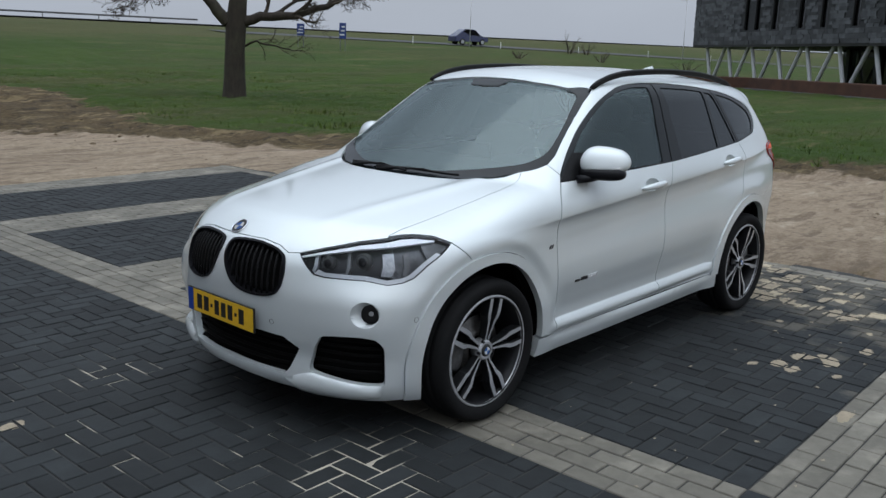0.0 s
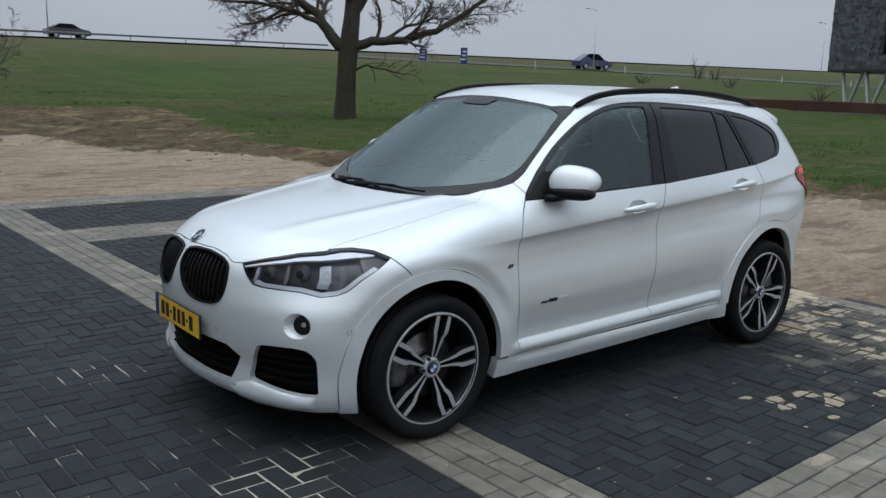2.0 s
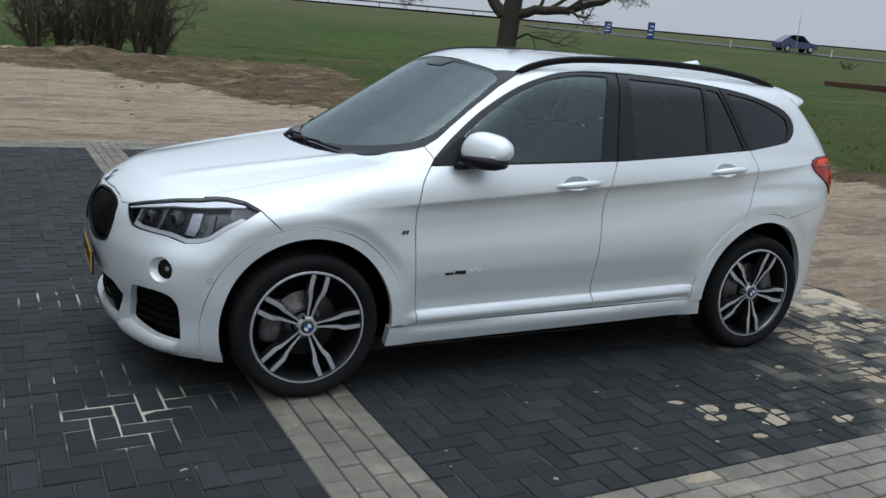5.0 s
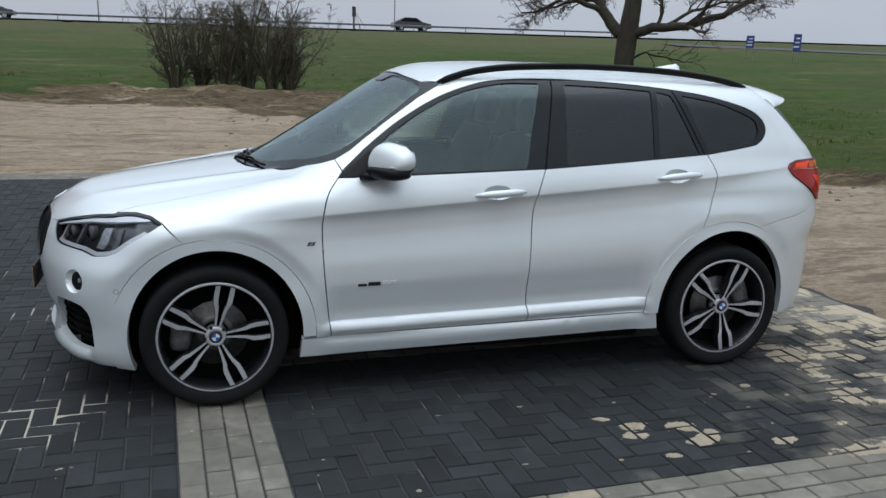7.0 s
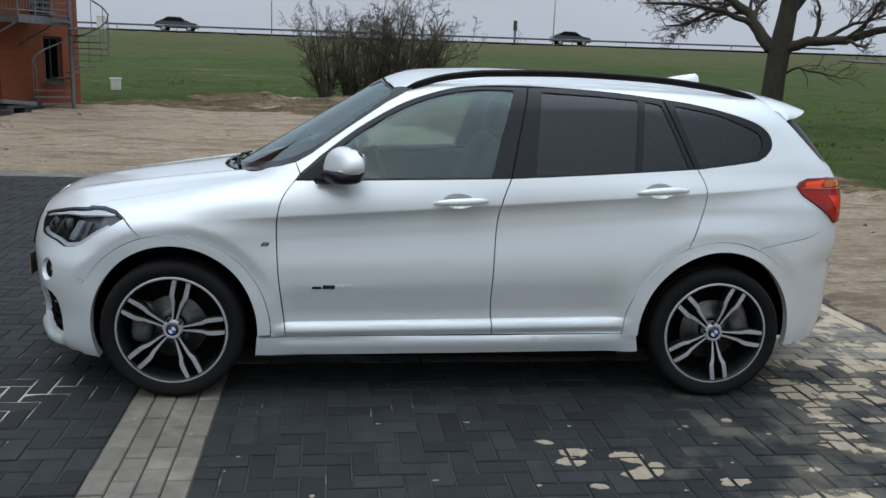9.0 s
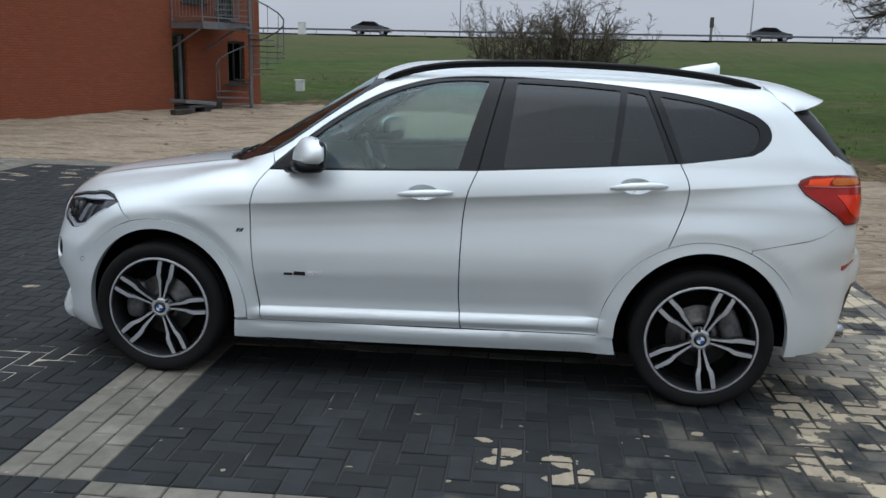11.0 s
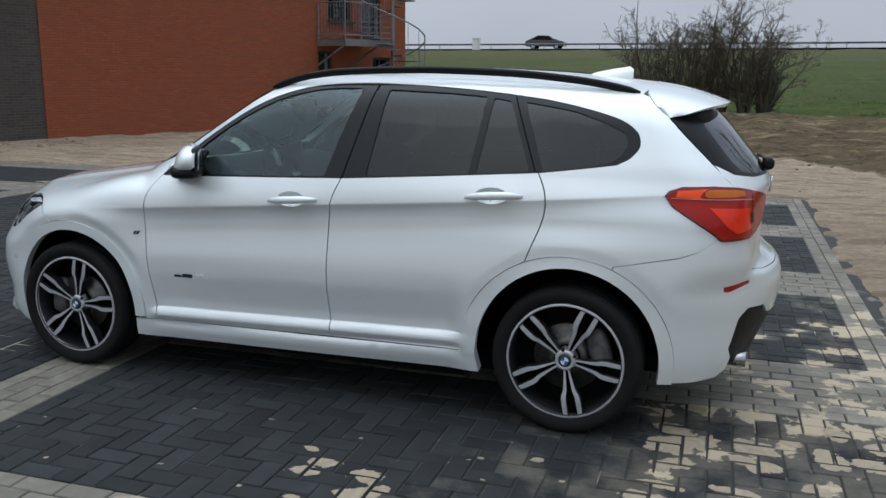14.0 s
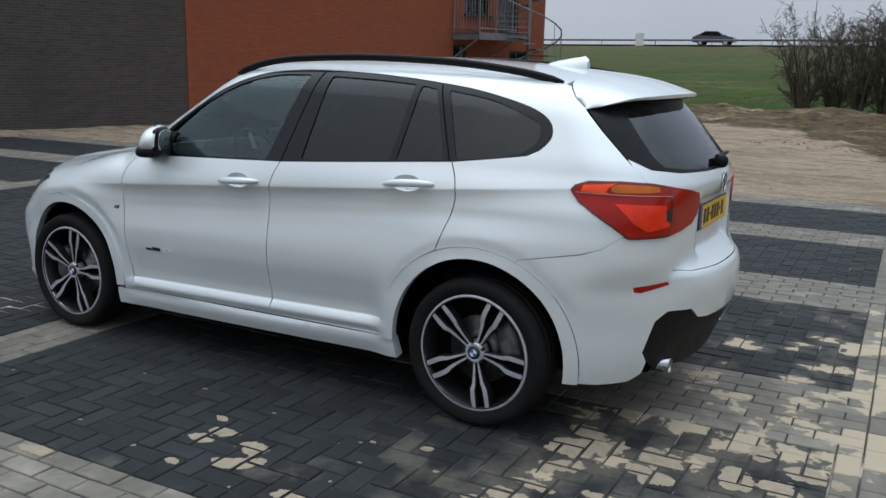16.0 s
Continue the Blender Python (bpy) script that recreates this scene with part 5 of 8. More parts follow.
def panel(name, outer, project, material, parent, label="", holes=(), step=0.03, offset=0.0, depth=0.018, mirror=False, scale=(1, 1), bulge=0.0, folds=()):
    """One panel of the car: an outline with holes laid on the body by a projection, with its edges turned inwards by depth."""
    loops = [resample(outer, step * 0.6, scale)] + [resample(h, step * 0.6, scale) for h in holes]
    pts = [p for lp in loops for p in lp]
    lo, hi = np.min(loops[0], 0), np.max(loops[0], 0)
    gx, gy = np.meshgrid(np.arange(lo[0] + step / scale[0] / 2, hi[0], step / scale[0]), np.arange(lo[1] + step / scale[1] / 2, hi[1], step / scale[1]))
    g = np.stack([gx.ravel(), gy.ravel()], 1)
    keep = inside(loops[0], g)
    for h in loops[1:]:
        keep &= ~inside(h, g)
    g = g[keep]
    if len(g):
        bpts = np.array(pts) * scale
        near = np.full(len(g), 9.0)
        for i in range(0, len(bpts), 200):
            near = np.minimum(near, np.min(np.linalg.norm((g * scale)[:, None] - bpts[None, i:i + 200], axis=2), axis=1))
        g = g[near > 0.42 * step]
    # rows of points along the pressed folds keep them crisp
    for fold in folds:
        fx = np.arange(lo[0] + 0.004, hi[0], step * 0.7)
        row = np.stack([fx, fold(fx)], 1)
        row = row[inside(loops[0], row)]
        for h in loops[1:]:
            row = row[~inside(h, row)]
        if len(row):
            edge = np.array(pts)
            row = row[np.array([np.min(np.abs(edge - r).sum(1)) > 0.004 for r in row])]
            g = np.concatenate([g[(np.abs(g[:, 1] - fold(g[:, 0])) > 0.0045)], row])
    edges, start = [], 0
    for lp in loops:
        edges += [(start + i, start + (i + 1) % len(lp)) for i in range(len(lp))]
        start += len(lp)
    allp = [Vector((p[0] * scale[0], p[1] * scale[1])) for p in pts] + [Vector((p[0] * scale[0], p[1] * scale[1])) for p in g]
    v2, _, tris, origin, _, _ = geometry.delaunay_2d_cdt(allp, edges, [], 0, 1e-6)
    q = np.array([(v.x / scale[0], v.y / scale[1]) for v in v2])
    cen = np.array([q[list(t)].mean(0) for t in tris])
    ok = inside(loops[0], cen)
    for h in loops[1:]:
        ok &= ~inside(h, cen)
    tris = [t for t, k in zip(tris, ok) if k and len(t) == 3]
    p = project(q)
    nrm = body_normal(p)
    if bulge:
        edge = np.array(pts) * scale
        dist = np.array([np.min(np.linalg.norm(edge - qq * scale, axis=1)) for qq in q])
        p = p + nrm * (bulge * np.sqrt(np.clip(dist / (dist.max() + 1e-9), 0, 1)))[:, None]
    p = p + nrm * offset
    # faces look outwards
    f0 = []
    for t in tris:
        a, b, c = p[t[0]], p[t[1]], p[t[2]]
        if np.dot(np.cross(b - a, c - a), nrm[t[0]]) < 0:
            t = (t[0], t[2], t[1])
        f0.append(tuple(t))
    count = {}
    for t in f0:
        for i in range(3):
            e = (t[i], t[(i + 1) % 3])
            count[e] = count.get(e, 0) + 1
    rim = [e for e in count if (e[1], e[0]) not in count]
    verts, norms = [tuple(a) for a in p], [tuple(a) for a in nrm]
    if depth:
        for a, b in rim:
            n = len(verts)
            d = p[b] - p[a]
            out = np.cross(d, nrm[a])
            out = out / (np.linalg.norm(out) + 1e-9)
            for k, ins in ((a, 0), (b, 0), (b, depth), (a, depth)):
                verts.append(tuple(p[k] - nrm[k] * ins))
                norms.append(tuple(out))
            f0.append((n + 1, n, n + 3, n + 2))
    if mirror:
        verts = [(a, -b, c) for a, b, c in verts]
        norms = [(a, -b, c) for a, b, c in norms]
        f0 = [tuple(reversed(t)) for t in f0]
    ob = sheet(name, verts, f0, material, parent, label, smooth=True)
    if not bulge:
        ob.data.normals_split_custom_set_from_vertices(norms)
    return ob

CAR_PLACE = pose(0, 0.865, 0)
car = holder("car", "pearl white compact SUV with black kidney grilles, parked on block paving", "car", CAR_PLACE)

belt = [(0.571, 1.055), (0.90, 1.066), (1.25, 1.079), (1.592, 1.092), (2.05, 1.122), (2.518, 1.155), (2.72, 1.180), (2.845, 1.198)]
dlo_rear = [(2.892, 1.222), (2.926, 1.260), (2.932, 1.300), (2.905, 1.347), (2.815, 1.396), (2.60, 1.450)]
dlo_top = [(2.382, 1.482), (2.05, 1.512), (1.681, 1.526), (1.40, 1.515), (1.22, 1.478), (1.05, 1.412), (0.86, 1.300), (0.70, 1.180)]


def flowing(points, n=4):
    """The same line, rounded through its points."""
    q = [points[0]] + list(points) + [points[-1]]
    out = []
    for i in range(1, len(q) - 2):
        p0, p1, p2, p3 = (np.array(q[i + k], float) for k in (-1, 0, 1, 2))
        for j in range(n):
            t = j / n
            out.append(tuple(0.5 * (2 * p1 + (p2 - p0) * t + (2 * p0 - 5 * p1 + 4 * p2 - p3) * t * t + (3 * p1 - p0 - 3 * p2 + p3) * t ** 3)))
    return out + [tuple(points[-1])]


dlo_run = flowing(dlo_rear + dlo_top)
dlo_rear, dlo_top = dlo_run[:20], dlo_run[20:]
handle_cups = []
for x0, z0, x1, z1 in ((1.222, 0.972, 1.482, 0.990), (2.205, 1.040, 2.462, 1.056)):
    cx, cz = (x0 + x1) / 2 - 0.012, (z0 + z1) / 2 + 0.004
    handle_cups.append([(cx + 0.075 * math.cos(a), cz + 0.036 * math.sin(a)) for a in np.linspace(0, 2 * math.pi, 28, endpoint=False)])

gap_front = flowing([(0.571, 1.055), (0.520, 0.985), (0.496, 0.90), (0.490, 0.80), (0.498, 0.62), (0.516, 0.45), (0.532, 0.305)])
gap_b = flowing([(1.592, 1.092), (1.555, 1.00), (1.534, 0.90), (1.526, 0.78), (1.521, 0.60), (1.519, 0.48), (1.525, 0.40)]) + [(1.532, 0.3225)]
gap_c = flowing([(2.518, 1.155), (2.552, 1.085), (2.561, 1.02), (2.547, 0.945), (2.518, 0.865), (2.484, 0.777)])
AXLE_R = 2.67
HUB = 0.335
R_IN, R_OUT = 0.392, 0.462
ARCH_R, R_REAR = AXLE_R - 0.012, 0.474
hood_seam = flowing([(-0.412, 0.637), (-0.33, 0.648), (-0.243, 0.657), (-0.03, 0.670), (0.18, 0.688), (0.31, 0.690), (0.385, 0.684), (0.43, 0.673), (0.452, 0.660)], 3)
hood_line = [(q[0], q[2]) for q in from_top(hood_seam)]
screen_edge = [(0.455, 1.094), (0.568, 1.132), (0.642, 1.173), (0.708, 1.222), (0.817, 1.300), (1.0, 1.424), (1.115, 1.488)]
roof_edge = [(1.20, 1.523), (1.5, 1.546), (1.9, 1.552), (2.3, 1.543), (2.6, 1.522), (2.915, 1.492)]
hatch_edge = [(2.942, 1.482), (2.980, 1.440), (3.036, 1.395), (3.115, 1.315), (3.250, 1.185), (3.312, 1.122)]
g = 0.0028


def dense(line, n=10):
    return [(a[0] + (b[0] - a[0]) * k / n, a[1] + (b[1] - a[1]) * k / n) for a, b in zip(line, line[1:]) for k in range(n)] + [line[-1]]


def shift(line, dx, dz=0.0):
    return [(a + dx, b + dz) for a, b in line]


def both(name, outer, project, material, label="", **kw):
    a = panel(name, outer, project, material, car, label, **kw)
    b = panel(name, outer, project, material, car, label, mirror=True, **kw)
    return a, b


# fender, doors, sill, side frame
arch_f = arc(0, HUB, R_OUT, 108, -2, 30)
both("front_fender", [(-0.211, 0.863), (-0.262, 0.889), (-0.325, 0.896), (-0.372, 0.893)] + hood_line + [(0.507, 1.112), (0.568, 1.132), (0.592, 1.085)] + shift(gap_front, -g)[:-1] + [(0.530, 0.306), (0.462, 0.304)] + arch_f[::-1][1:] + [(-0.128, 0.782)],
     from_side, PAINT, step=0.016, folds=BELT_FOLDS)
door_f = both("front_door", shift(gap_front, g)[::-1] + belt[1:3] + shift(gap_b, -g), from_side, PAINT, step=0.015, holes=[handle_cups[0]], folds=DOOR_FOLDS)
arch_r_front = [q for q in arc(ARCH_R, HUB, R_REAR, 180, 112, 20)]
door_r = both("rear_door", shift(gap_b, g)[::-1] + belt[4:5] + shift(gap_c, -g) + arch_r_front[::-1][1:] + [(2.184, 0.3345)], from_side, PAINT, step=0.015, holes=[handle_cups[1]], folds=DOOR_FOLDS)
both("sill", [(0.385, 0.206), (0.394, 0.298), (0.53, 0.301), (1.4, 0.3155), (2.19, 0.3295), (2.255, 0.332), (2.275, 0.238), (1.4, 0.222)], from_side, PAINT, depth=0.05)
lamp_r_outline = [(3.050, 1.079), (3.064, 1.100), (3.118, 1.119), (3.238, 1.121), (3.325, 1.111)]
side_frame = ([(0.596, 1.090), (0.572, 1.133)] + screen_edge[2:] + roof_edge + hatch_edge + lamp_r_outline[::-1] + [(3.085, 1.034), (3.158, 0.988), (3.237, 0.936), (3.275, 0.906), (3.20, 0.852), (3.12, 0.826), (2.99, 0.802), (2.862, 0.778)]
              + arc(ARCH_R, HUB, R_REAR, 65, 113, 20) + shift(gap_c, g)[::-1] + belt[6:] + dlo_rear + dlo_top)
both("side_frame", side_frame, from_side, PAINT, depth=0.03, step=0.017, folds=BELT_FOLDS)

# wheel arch trims
for cx, a0, a1, ro, ri in ((0.0, 198, -2, R_OUT, R_IN), (ARCH_R, 181, -9, R_REAR, R_IN + 0.012)):
    outer = arc(cx, HUB, ro - g, a0, a1, 44)
    inner = arc(cx + 0.008, HUB, ri, a1 - 1, a0 + (4 if cx == 0 else 0), 44, rz=ri + 0.020)
    both("wheel_arch_trim", outer + inner, from_side, PAINT, offset=0.009, depth=0.035, step=0.02)

# glass and its black surround
dlo = belt + dlo_rear + dlo_top
pane_front = [(0.825, 1.074), (1.500, 1.098), (1.555, 1.30), (1.620, 1.503)] + flowing([(1.55, 1.504), (1.42, 1.499), (1.24, 1.464), (1.07, 1.398), (0.900, 1.300), (0.765, 1.198), (0.740, 1.14)])
pane_rear = [(1.712, 1.110), (2.204, 1.141), (2.222, 1.30), (2.240, 1.475), (2.05, 1.489), (1.755, 1.500), (1.735, 1.32)]
pane_small = [(2.236, 1.144), (2.474, 1.160), (2.416, 1.31), (2.354, 1.457), (2.272, 1.471), (2.255, 1.30)]
pane_quarter = [(2.534, 1.165), (2.72, 1.187), (2.815, 1.207)] + flowing([(2.852, 1.232), (2.874, 1.262), (2.878, 1.298), (2.850, 1.340), (2.70, 1.400), (2.60, 1.427), (2.420, 1.455)]) + [(2.470, 1.33)]
panes = [rounded(q, 0.012, 3) for q in (pane_front, pane_rear, pane_small, pane_quarter)]
both("window_surround", dlo, from_side, CERAMIC, "gloss black window frames and pillars", holes=panes, offset=-0.003, depth=0.03, step=0.028)
for nm, q, mt in (("front_side_window", panes[0], GLASS), ("rear_side_window", panes[1], TINTED), ("fixed_side_window", panes[2], TINTED), ("rear_quarter_window", panes[3], TINTED)):
    both(nm, q, from_side, mt, "dark tinted glass" if mt == TINTED else "clear greenish glass", offset=-0.008, depth=0.0, step=0.04)

# bonnet
hl3 = from_top([(a, -b) for a, b in dense(hood_seam, 3)])
S = (0.85, 1.0)
lamp_pts = [(-0.723, 0.407, 0.812), (-0.652, 0.482, 0.836), (-0.528, 0.582, 0.866), (-0.439, 0.647, 0.878), (-0.375, 0.672, 0.890), (-0.326, 0.706, 0.893), (-0.264, 0.761, 0.886), (-0.213, 0.819, 0.860),
            (-0.280, 0.826, 0.818), (-0.348, 0.812, 0.779), (-0.411, 0.796, 0.732), (-0.459, 0.779, 0.714), (-0.517, 0.742, 0.706), (-0.549, 0.709, 0.714), (-0.579, 0.676, 0.721), (-0.640, 0.608, 0.723), (-0.695, 0.534, 0.725),
            (-0.720, 0.493, 0.733), (-0.727, 0.457, 0.763), (-0.725, 0.419, 0.798)]
TIP = 7
lamp = nose_angle(lamp_pts)
up_half = nose_angle([(-0.80, 0.0, 0.847), (-0.80, 0.05, 0.847), (-0.79, 0.10, 0.847), (-0.77, 0.21, 0.847), (-0.757, 0.305, 0.833), (-0.75, 0.36, 0.809)])
front_edge = from_nose([(a, b + 0.003) for a, b in dense(up_half + lamp[:5], 6)])
half = [(a[0], abs(a[1])) for a in front_edge if a[0] < hl3[0][0]] + [(a[0], -a[1] - 0.003) for a in hl3] + [(0.39, 0.615), (0.325, 0.55), (0.255, 0.45), (0.185, 0.30), (0.152, 0.15), (0.142, 0.0)]
bonnet_outline = half + [(a, -b) for a, b in half[::-1][1:-1]]
bonnet = panel("bonnet", bonnet_outline, from_top, PAINT, car, depth=0.010)

# roof and windscreen
corner_side = dense([(0.456, 1.096), (0.507, 1.112), (0.568, 1.132)], 4)[:-1]
corner = [(a[0], -a[1] - 0.003) for a in from_side(corner_side)]
se3 = from_side(dense(screen_edge[1:]))
re3 = from_side(dense(roof_edge))
scr_side = [(a[0] + 0.006, -a[1] - 0.004) for a in se3]
half = [(1.0, 0.0), (1.01, 0.3), (1.04, 0.50), (se3[-1][0] + 0.01, -se3[-1][1])] + [(a[0], -a[1] - 0.002) for a in re3] + [(2.93, 0.42), (2.94, 0.0)]
panel("roof", half + [(a, -b) for a, b in half[::-1][1:-1]], from_top, PAINT, car, depth=0.03)
half = [(0.165, 0.0), (0.175, 0.15), (0.207, 0.30), (0.277, 0.45), (0.347, 0.55), (0.41, 0.617)] + [(a, b) for a, b in corner] + scr_side + [(1.028, 0.50), (0.998, 0.3), (0.988, 0.0)]
outline = half + [(a, -b) for a, b in half[::-1][1:-1]]
inner_half = flowing([(0.222, 0.0), (0.25, 0.20), (0.312, 0.37), (0.424, 0.545), (0.530, 0.656), (0.64, 0.684), (0.80, 0.648), (0.95, 0.600), (1.005, 0.582), (1.021, 0.55)], 3) + [(1.023, 0.50), (1.008, 0.40), (0.993, 0.30), (0.982, 0.135), (0.925, 0.105), (0.915, 0.0)]
inner = inner_half + [(a, -b) for a, b in inner_half[::-1][1:-1]]
panel("windscreen_border", outline, from_top, CERAMIC, car, "black ceramic border round the windscreen", holes=[inner], offset=-0.003, depth=0.0)
panel("windscreen", outline, from_top, SCREEN, car, "curved clear windscreen glass", offset=-0.007, depth=0.0, step=0.03)

# front bumper with its openings
arch_b = side_to_nose(arc(0, HUB, R_OUT, 110, 197, 26))
low_half = nose_angle([(-0.42, 0.835, 0.190), (-0.52, 0.80, 0.190), (-0.66, 0.64, 0.184), (-0.72, 0.52, 0.180), (-0.76, 0.40, 0.196), (-0.82, 0.22, 0.222), (-0.845, 0.0, 0.228)])
half = up_half + [lamp[0]] + [lamp[k] for k in range(len(lamp) - 1, TIP - 1, -1)] + side_to_nose(dense([(-0.214, 0.857), (-0.132, 0.780)], 6)) + arch_b + low_half
outline = half + [(-a, b) for a, b in half[::-1][1:-1]]


def kidney(s):
    pts = [(-0.831, 0.014, 0.800), (-0.815, 0.026, 0.828), (-0.790, 0.087, 0.839), (-0.771, 0.203, 0.840), (-0.757, 0.301, 0.825), (-0.756, 0.357, 0.799), (-0.779, 0.378, 0.746), (-0.802, 0.378, 0.680), (-0.817, 0.355, 0.636),
           (-0.834, 0.306, 0.621), (-0.853, 0.234, 0.615), (-0.864, 0.155, 0.622), (-0.871, 0.090, 0.645), (-0.868, 0.048, 0.695), (-0.852, 0.022, 0.751)]
    lp = rounded(nose_angle(pts), 0.03, 3)
    return [(s * a, b) for a, b in lp]


side_intake = nose_angle([(-0.731, 0.552, 0.479), (-0.700, 0.612, 0.488), (-0.633, 0.706, 0.494), (-0.582, 0.750, 0.483), (-0.550, 0.767, 0.444), (-0.533, 0.757, 0.272), (-0.580, 0.719, 0.274), (-0.654, 0.629, 0.282), (-0.702, 0.543, 0.295), (-0.727, 0.482, 0.308), (-0.727, 0.478, 0.330), (-0.728, 0.508, 0.409)])
side_intake = rounded(side_intake, 0.02, 3)
mid_half = nose_angle([(-0.832, 0.0, 0.283), (-0.809, 0.242, 0.277), (-0.780, 0.361, 0.275), (-0.770, 0.389, 0.309), (-0.759, 0.441, 0.402), (-0.802, 0.375, 0.448), (-0.834, 0.262, 0.456), (-0.85, 0.0, 0.460)])
mid_intake = mid_half[::-1] + [(-a, b) for a, b in mid_half[1:-1]]
fog_at = math.atan2(0.739, 0.1 + 0.592)
fog = [(fog_at - 0.034 + 0.062 * math.cos(k * math.pi / 14), 0.589 + 0.054 * math.sin(k * math.pi / 14)) for k in range(28)]
mirrored = lambda q: [(-a, b) for a, b in q]
openings = [kidney(1), kidney(-1), side_intake, mirrored(side_intake), mid_intake, fog, mirrored(fog)]
bumper = panel("front_bumper", outline, from_nose, PAINT, car, holes=openings, scale=S, step=0.026, depth=0.03)

# rear bumper, tailgate, lamps
St = (0.95, 1.0)
tail_lamp = (side_to_tail([(3.052, 1.078), (3.066, 1.098), (3.119, 1.116), (3.238, 1.118), (3.335, 1.108)])
             + tail_angle([(3.391, 0.495, 1.084), (3.43, 0.40, 1.068), (3.445, 0.33, 1.050), (3.45, 0.312, 1.000), (3.445, 0.33, 0.955), (3.44, 0.37, 0.922), (3.41, 0.46, 0.902), (3.36, 0.57, 0.892)])
             + side_to_tail([(3.290, 0.893), (3.239, 0.938), (3.16, 0.990), (3.087, 1.036)]))
arch_rb = side_to_tail(arc(ARCH_R, HUB, R_REAR, 64.5, -8, 26))
gate_low = tail_angle([(3.40, 0.545, 0.90), (3.41, 0.545, 0.80), (3.43, 0.53, 0.742), (3.48, 0.40, 0.722), (3.53, 0.20, 0.716), (3.53, 0.0, 0.716)])
diffuser = tail_angle([(3.52, 0.0, 0.50), (3.50, 0.28, 0.502), (3.49, 0.350, 0.512), (3.47, 0.41, 0.560), (3.42, 0.545, 0.568), (3.39, 0.605, 0.530), (3.37, 0.655, 0.400), (3.38, 0.625, 0.352), (3.41, 0.53, 0.292), (3.44, 0.33, 0.272), (3.45, 0.0, 0.270)])
DIFFUSER_EDGE = [(a + 0.003, b + 0.002) for a, b in diffuser[1:8][::-1]] + [(0.0, diffuser[0][1] + 0.002)]
half = (gate_low[::-1] + tail_lamp[12:14] + side_to_tail(dense([(3.272, 0.902), (3.197, 0.849), (3.118, 0.821), (2.99, 0.799), (2.864, 0.775)], 5)) + arch_rb
        + tail_angle([(3.14, 0.82, 0.264), (3.22, 0.78, 0.262), (3.33, 0.685, 0.270), (3.372, 0.640, 0.300)]) + DIFFUSER_EDGE)
outline = half + [(-a, b) for a, b in half[::-1][1:-1]]
diffuser_full = diffuser + [(-a, b) for a, b in diffuser[::-1][1:-1]]
reflector = tail_angle([(3.305, 0.70, 0.690), (3.41, 0.555, 0.700), (3.41, 0.545, 0.684), (3.33, 0.67, 0.662), (3.31, 0.695, 0.668)])
panel("rear_bumper", outline, from_tail, PAINT, car, holes=[reflector, mirrored(reflector)], scale=St, step=0.028, depth=0.03)
panel("diffuser", diffuser_full, from_tail, BLACK, car, "matt dark diffuser insert in the rear bumper", scale=St, offset=-0.012, depth=0.03)
for s in (1, -1):
    panel("rear_reflector", reflector, from_tail, TAIL_RED, car, "slim red rear reflector", scale=St, offset=-0.002, step=0.02, mirror=s < 0)
lamp_inner = tail_lamp[4:12]
hatch_side = side_to_tail([(a + 0.004, b + 0.004) for a, b in ((3.038, 1.394), (3.115, 1.315), (3.183, 1.249), (3.236, 1.198))])
glass_low = tail_angle([(3.275, 0.565, 1.160), (3.36, 0.42, 1.138), (3.43, 0.20, 1.130), (3.45, 0.0, 1.130)])
rw_half = tail_angle([(3.13, 0.0, 1.440), (3.09, 0.35, 1.432), (3.05, 0.49, 1.422)]) + hatch_side + glass_low
rear_dark = rw_half + [(-a, b) for a, b in rw_half[::-1][1:-1]]
rg_half = tail_angle([(3.14, 0.0, 1.425), (3.12, 0.30, 1.418), (3.130, 0.46, 1.402), (3.173, 0.497, 1.366), (3.236, 0.522, 1.290), (3.305, 0.528, 1.205), (3.335, 0.50, 1.168), (3.38, 0.38, 1.152), (3.43, 0.20, 1.143), (3.45, 0.0, 1.143)])
rear_glass = rg_half + [(-a, b) for a, b in rg_half[::-1][1:-1]]
half = glass_low[::-1] + [hatch_side[-1]] + side_to_tail([(3.268, 1.166), (3.317, 1.119)]) + lamp_inner + [(a + 0.004, b + 0.003) if i else (a, b) for i, (a, b) in enumerate(gate_low)]
outline = half + [(-a, b) for a, b in half[::-1][1:-1]]
gate = panel("tailgate", outline, from_tail, PAINT, car, scale=St, step=0.028, depth=0.03)
panel("rear_window_border", rear_dark, from_tail, GLOSS_BLACK, car, "gloss black rear window surround", holes=[rear_glass], scale=St, offset=-0.003, depth=0.02)
panel("rear_window", rear_glass, from_tail, REAR_GLASS, car, "dark rear window glass", scale=St, offset=-0.005, depth=0.0, step=0.05)

# shut lines through the window pillars
for s in (1, -1):
    for a, b in (((1.592, 1.090), (1.692, 1.520)), ((2.506, 1.153), (2.372, 1.476))):
        line = [(a[0] + (b[0] - a[0]) * t, a[1] + (b[1] - a[1]) * t) for t in np.linspace(0, 1, 8)]
        panel("shut_line", shift(line, -0.003) + shift(line, 0.003)[::-1], from_side, SHADE, car, offset=-0.0015, depth=0.0, step=0.03, mirror=s < 0)

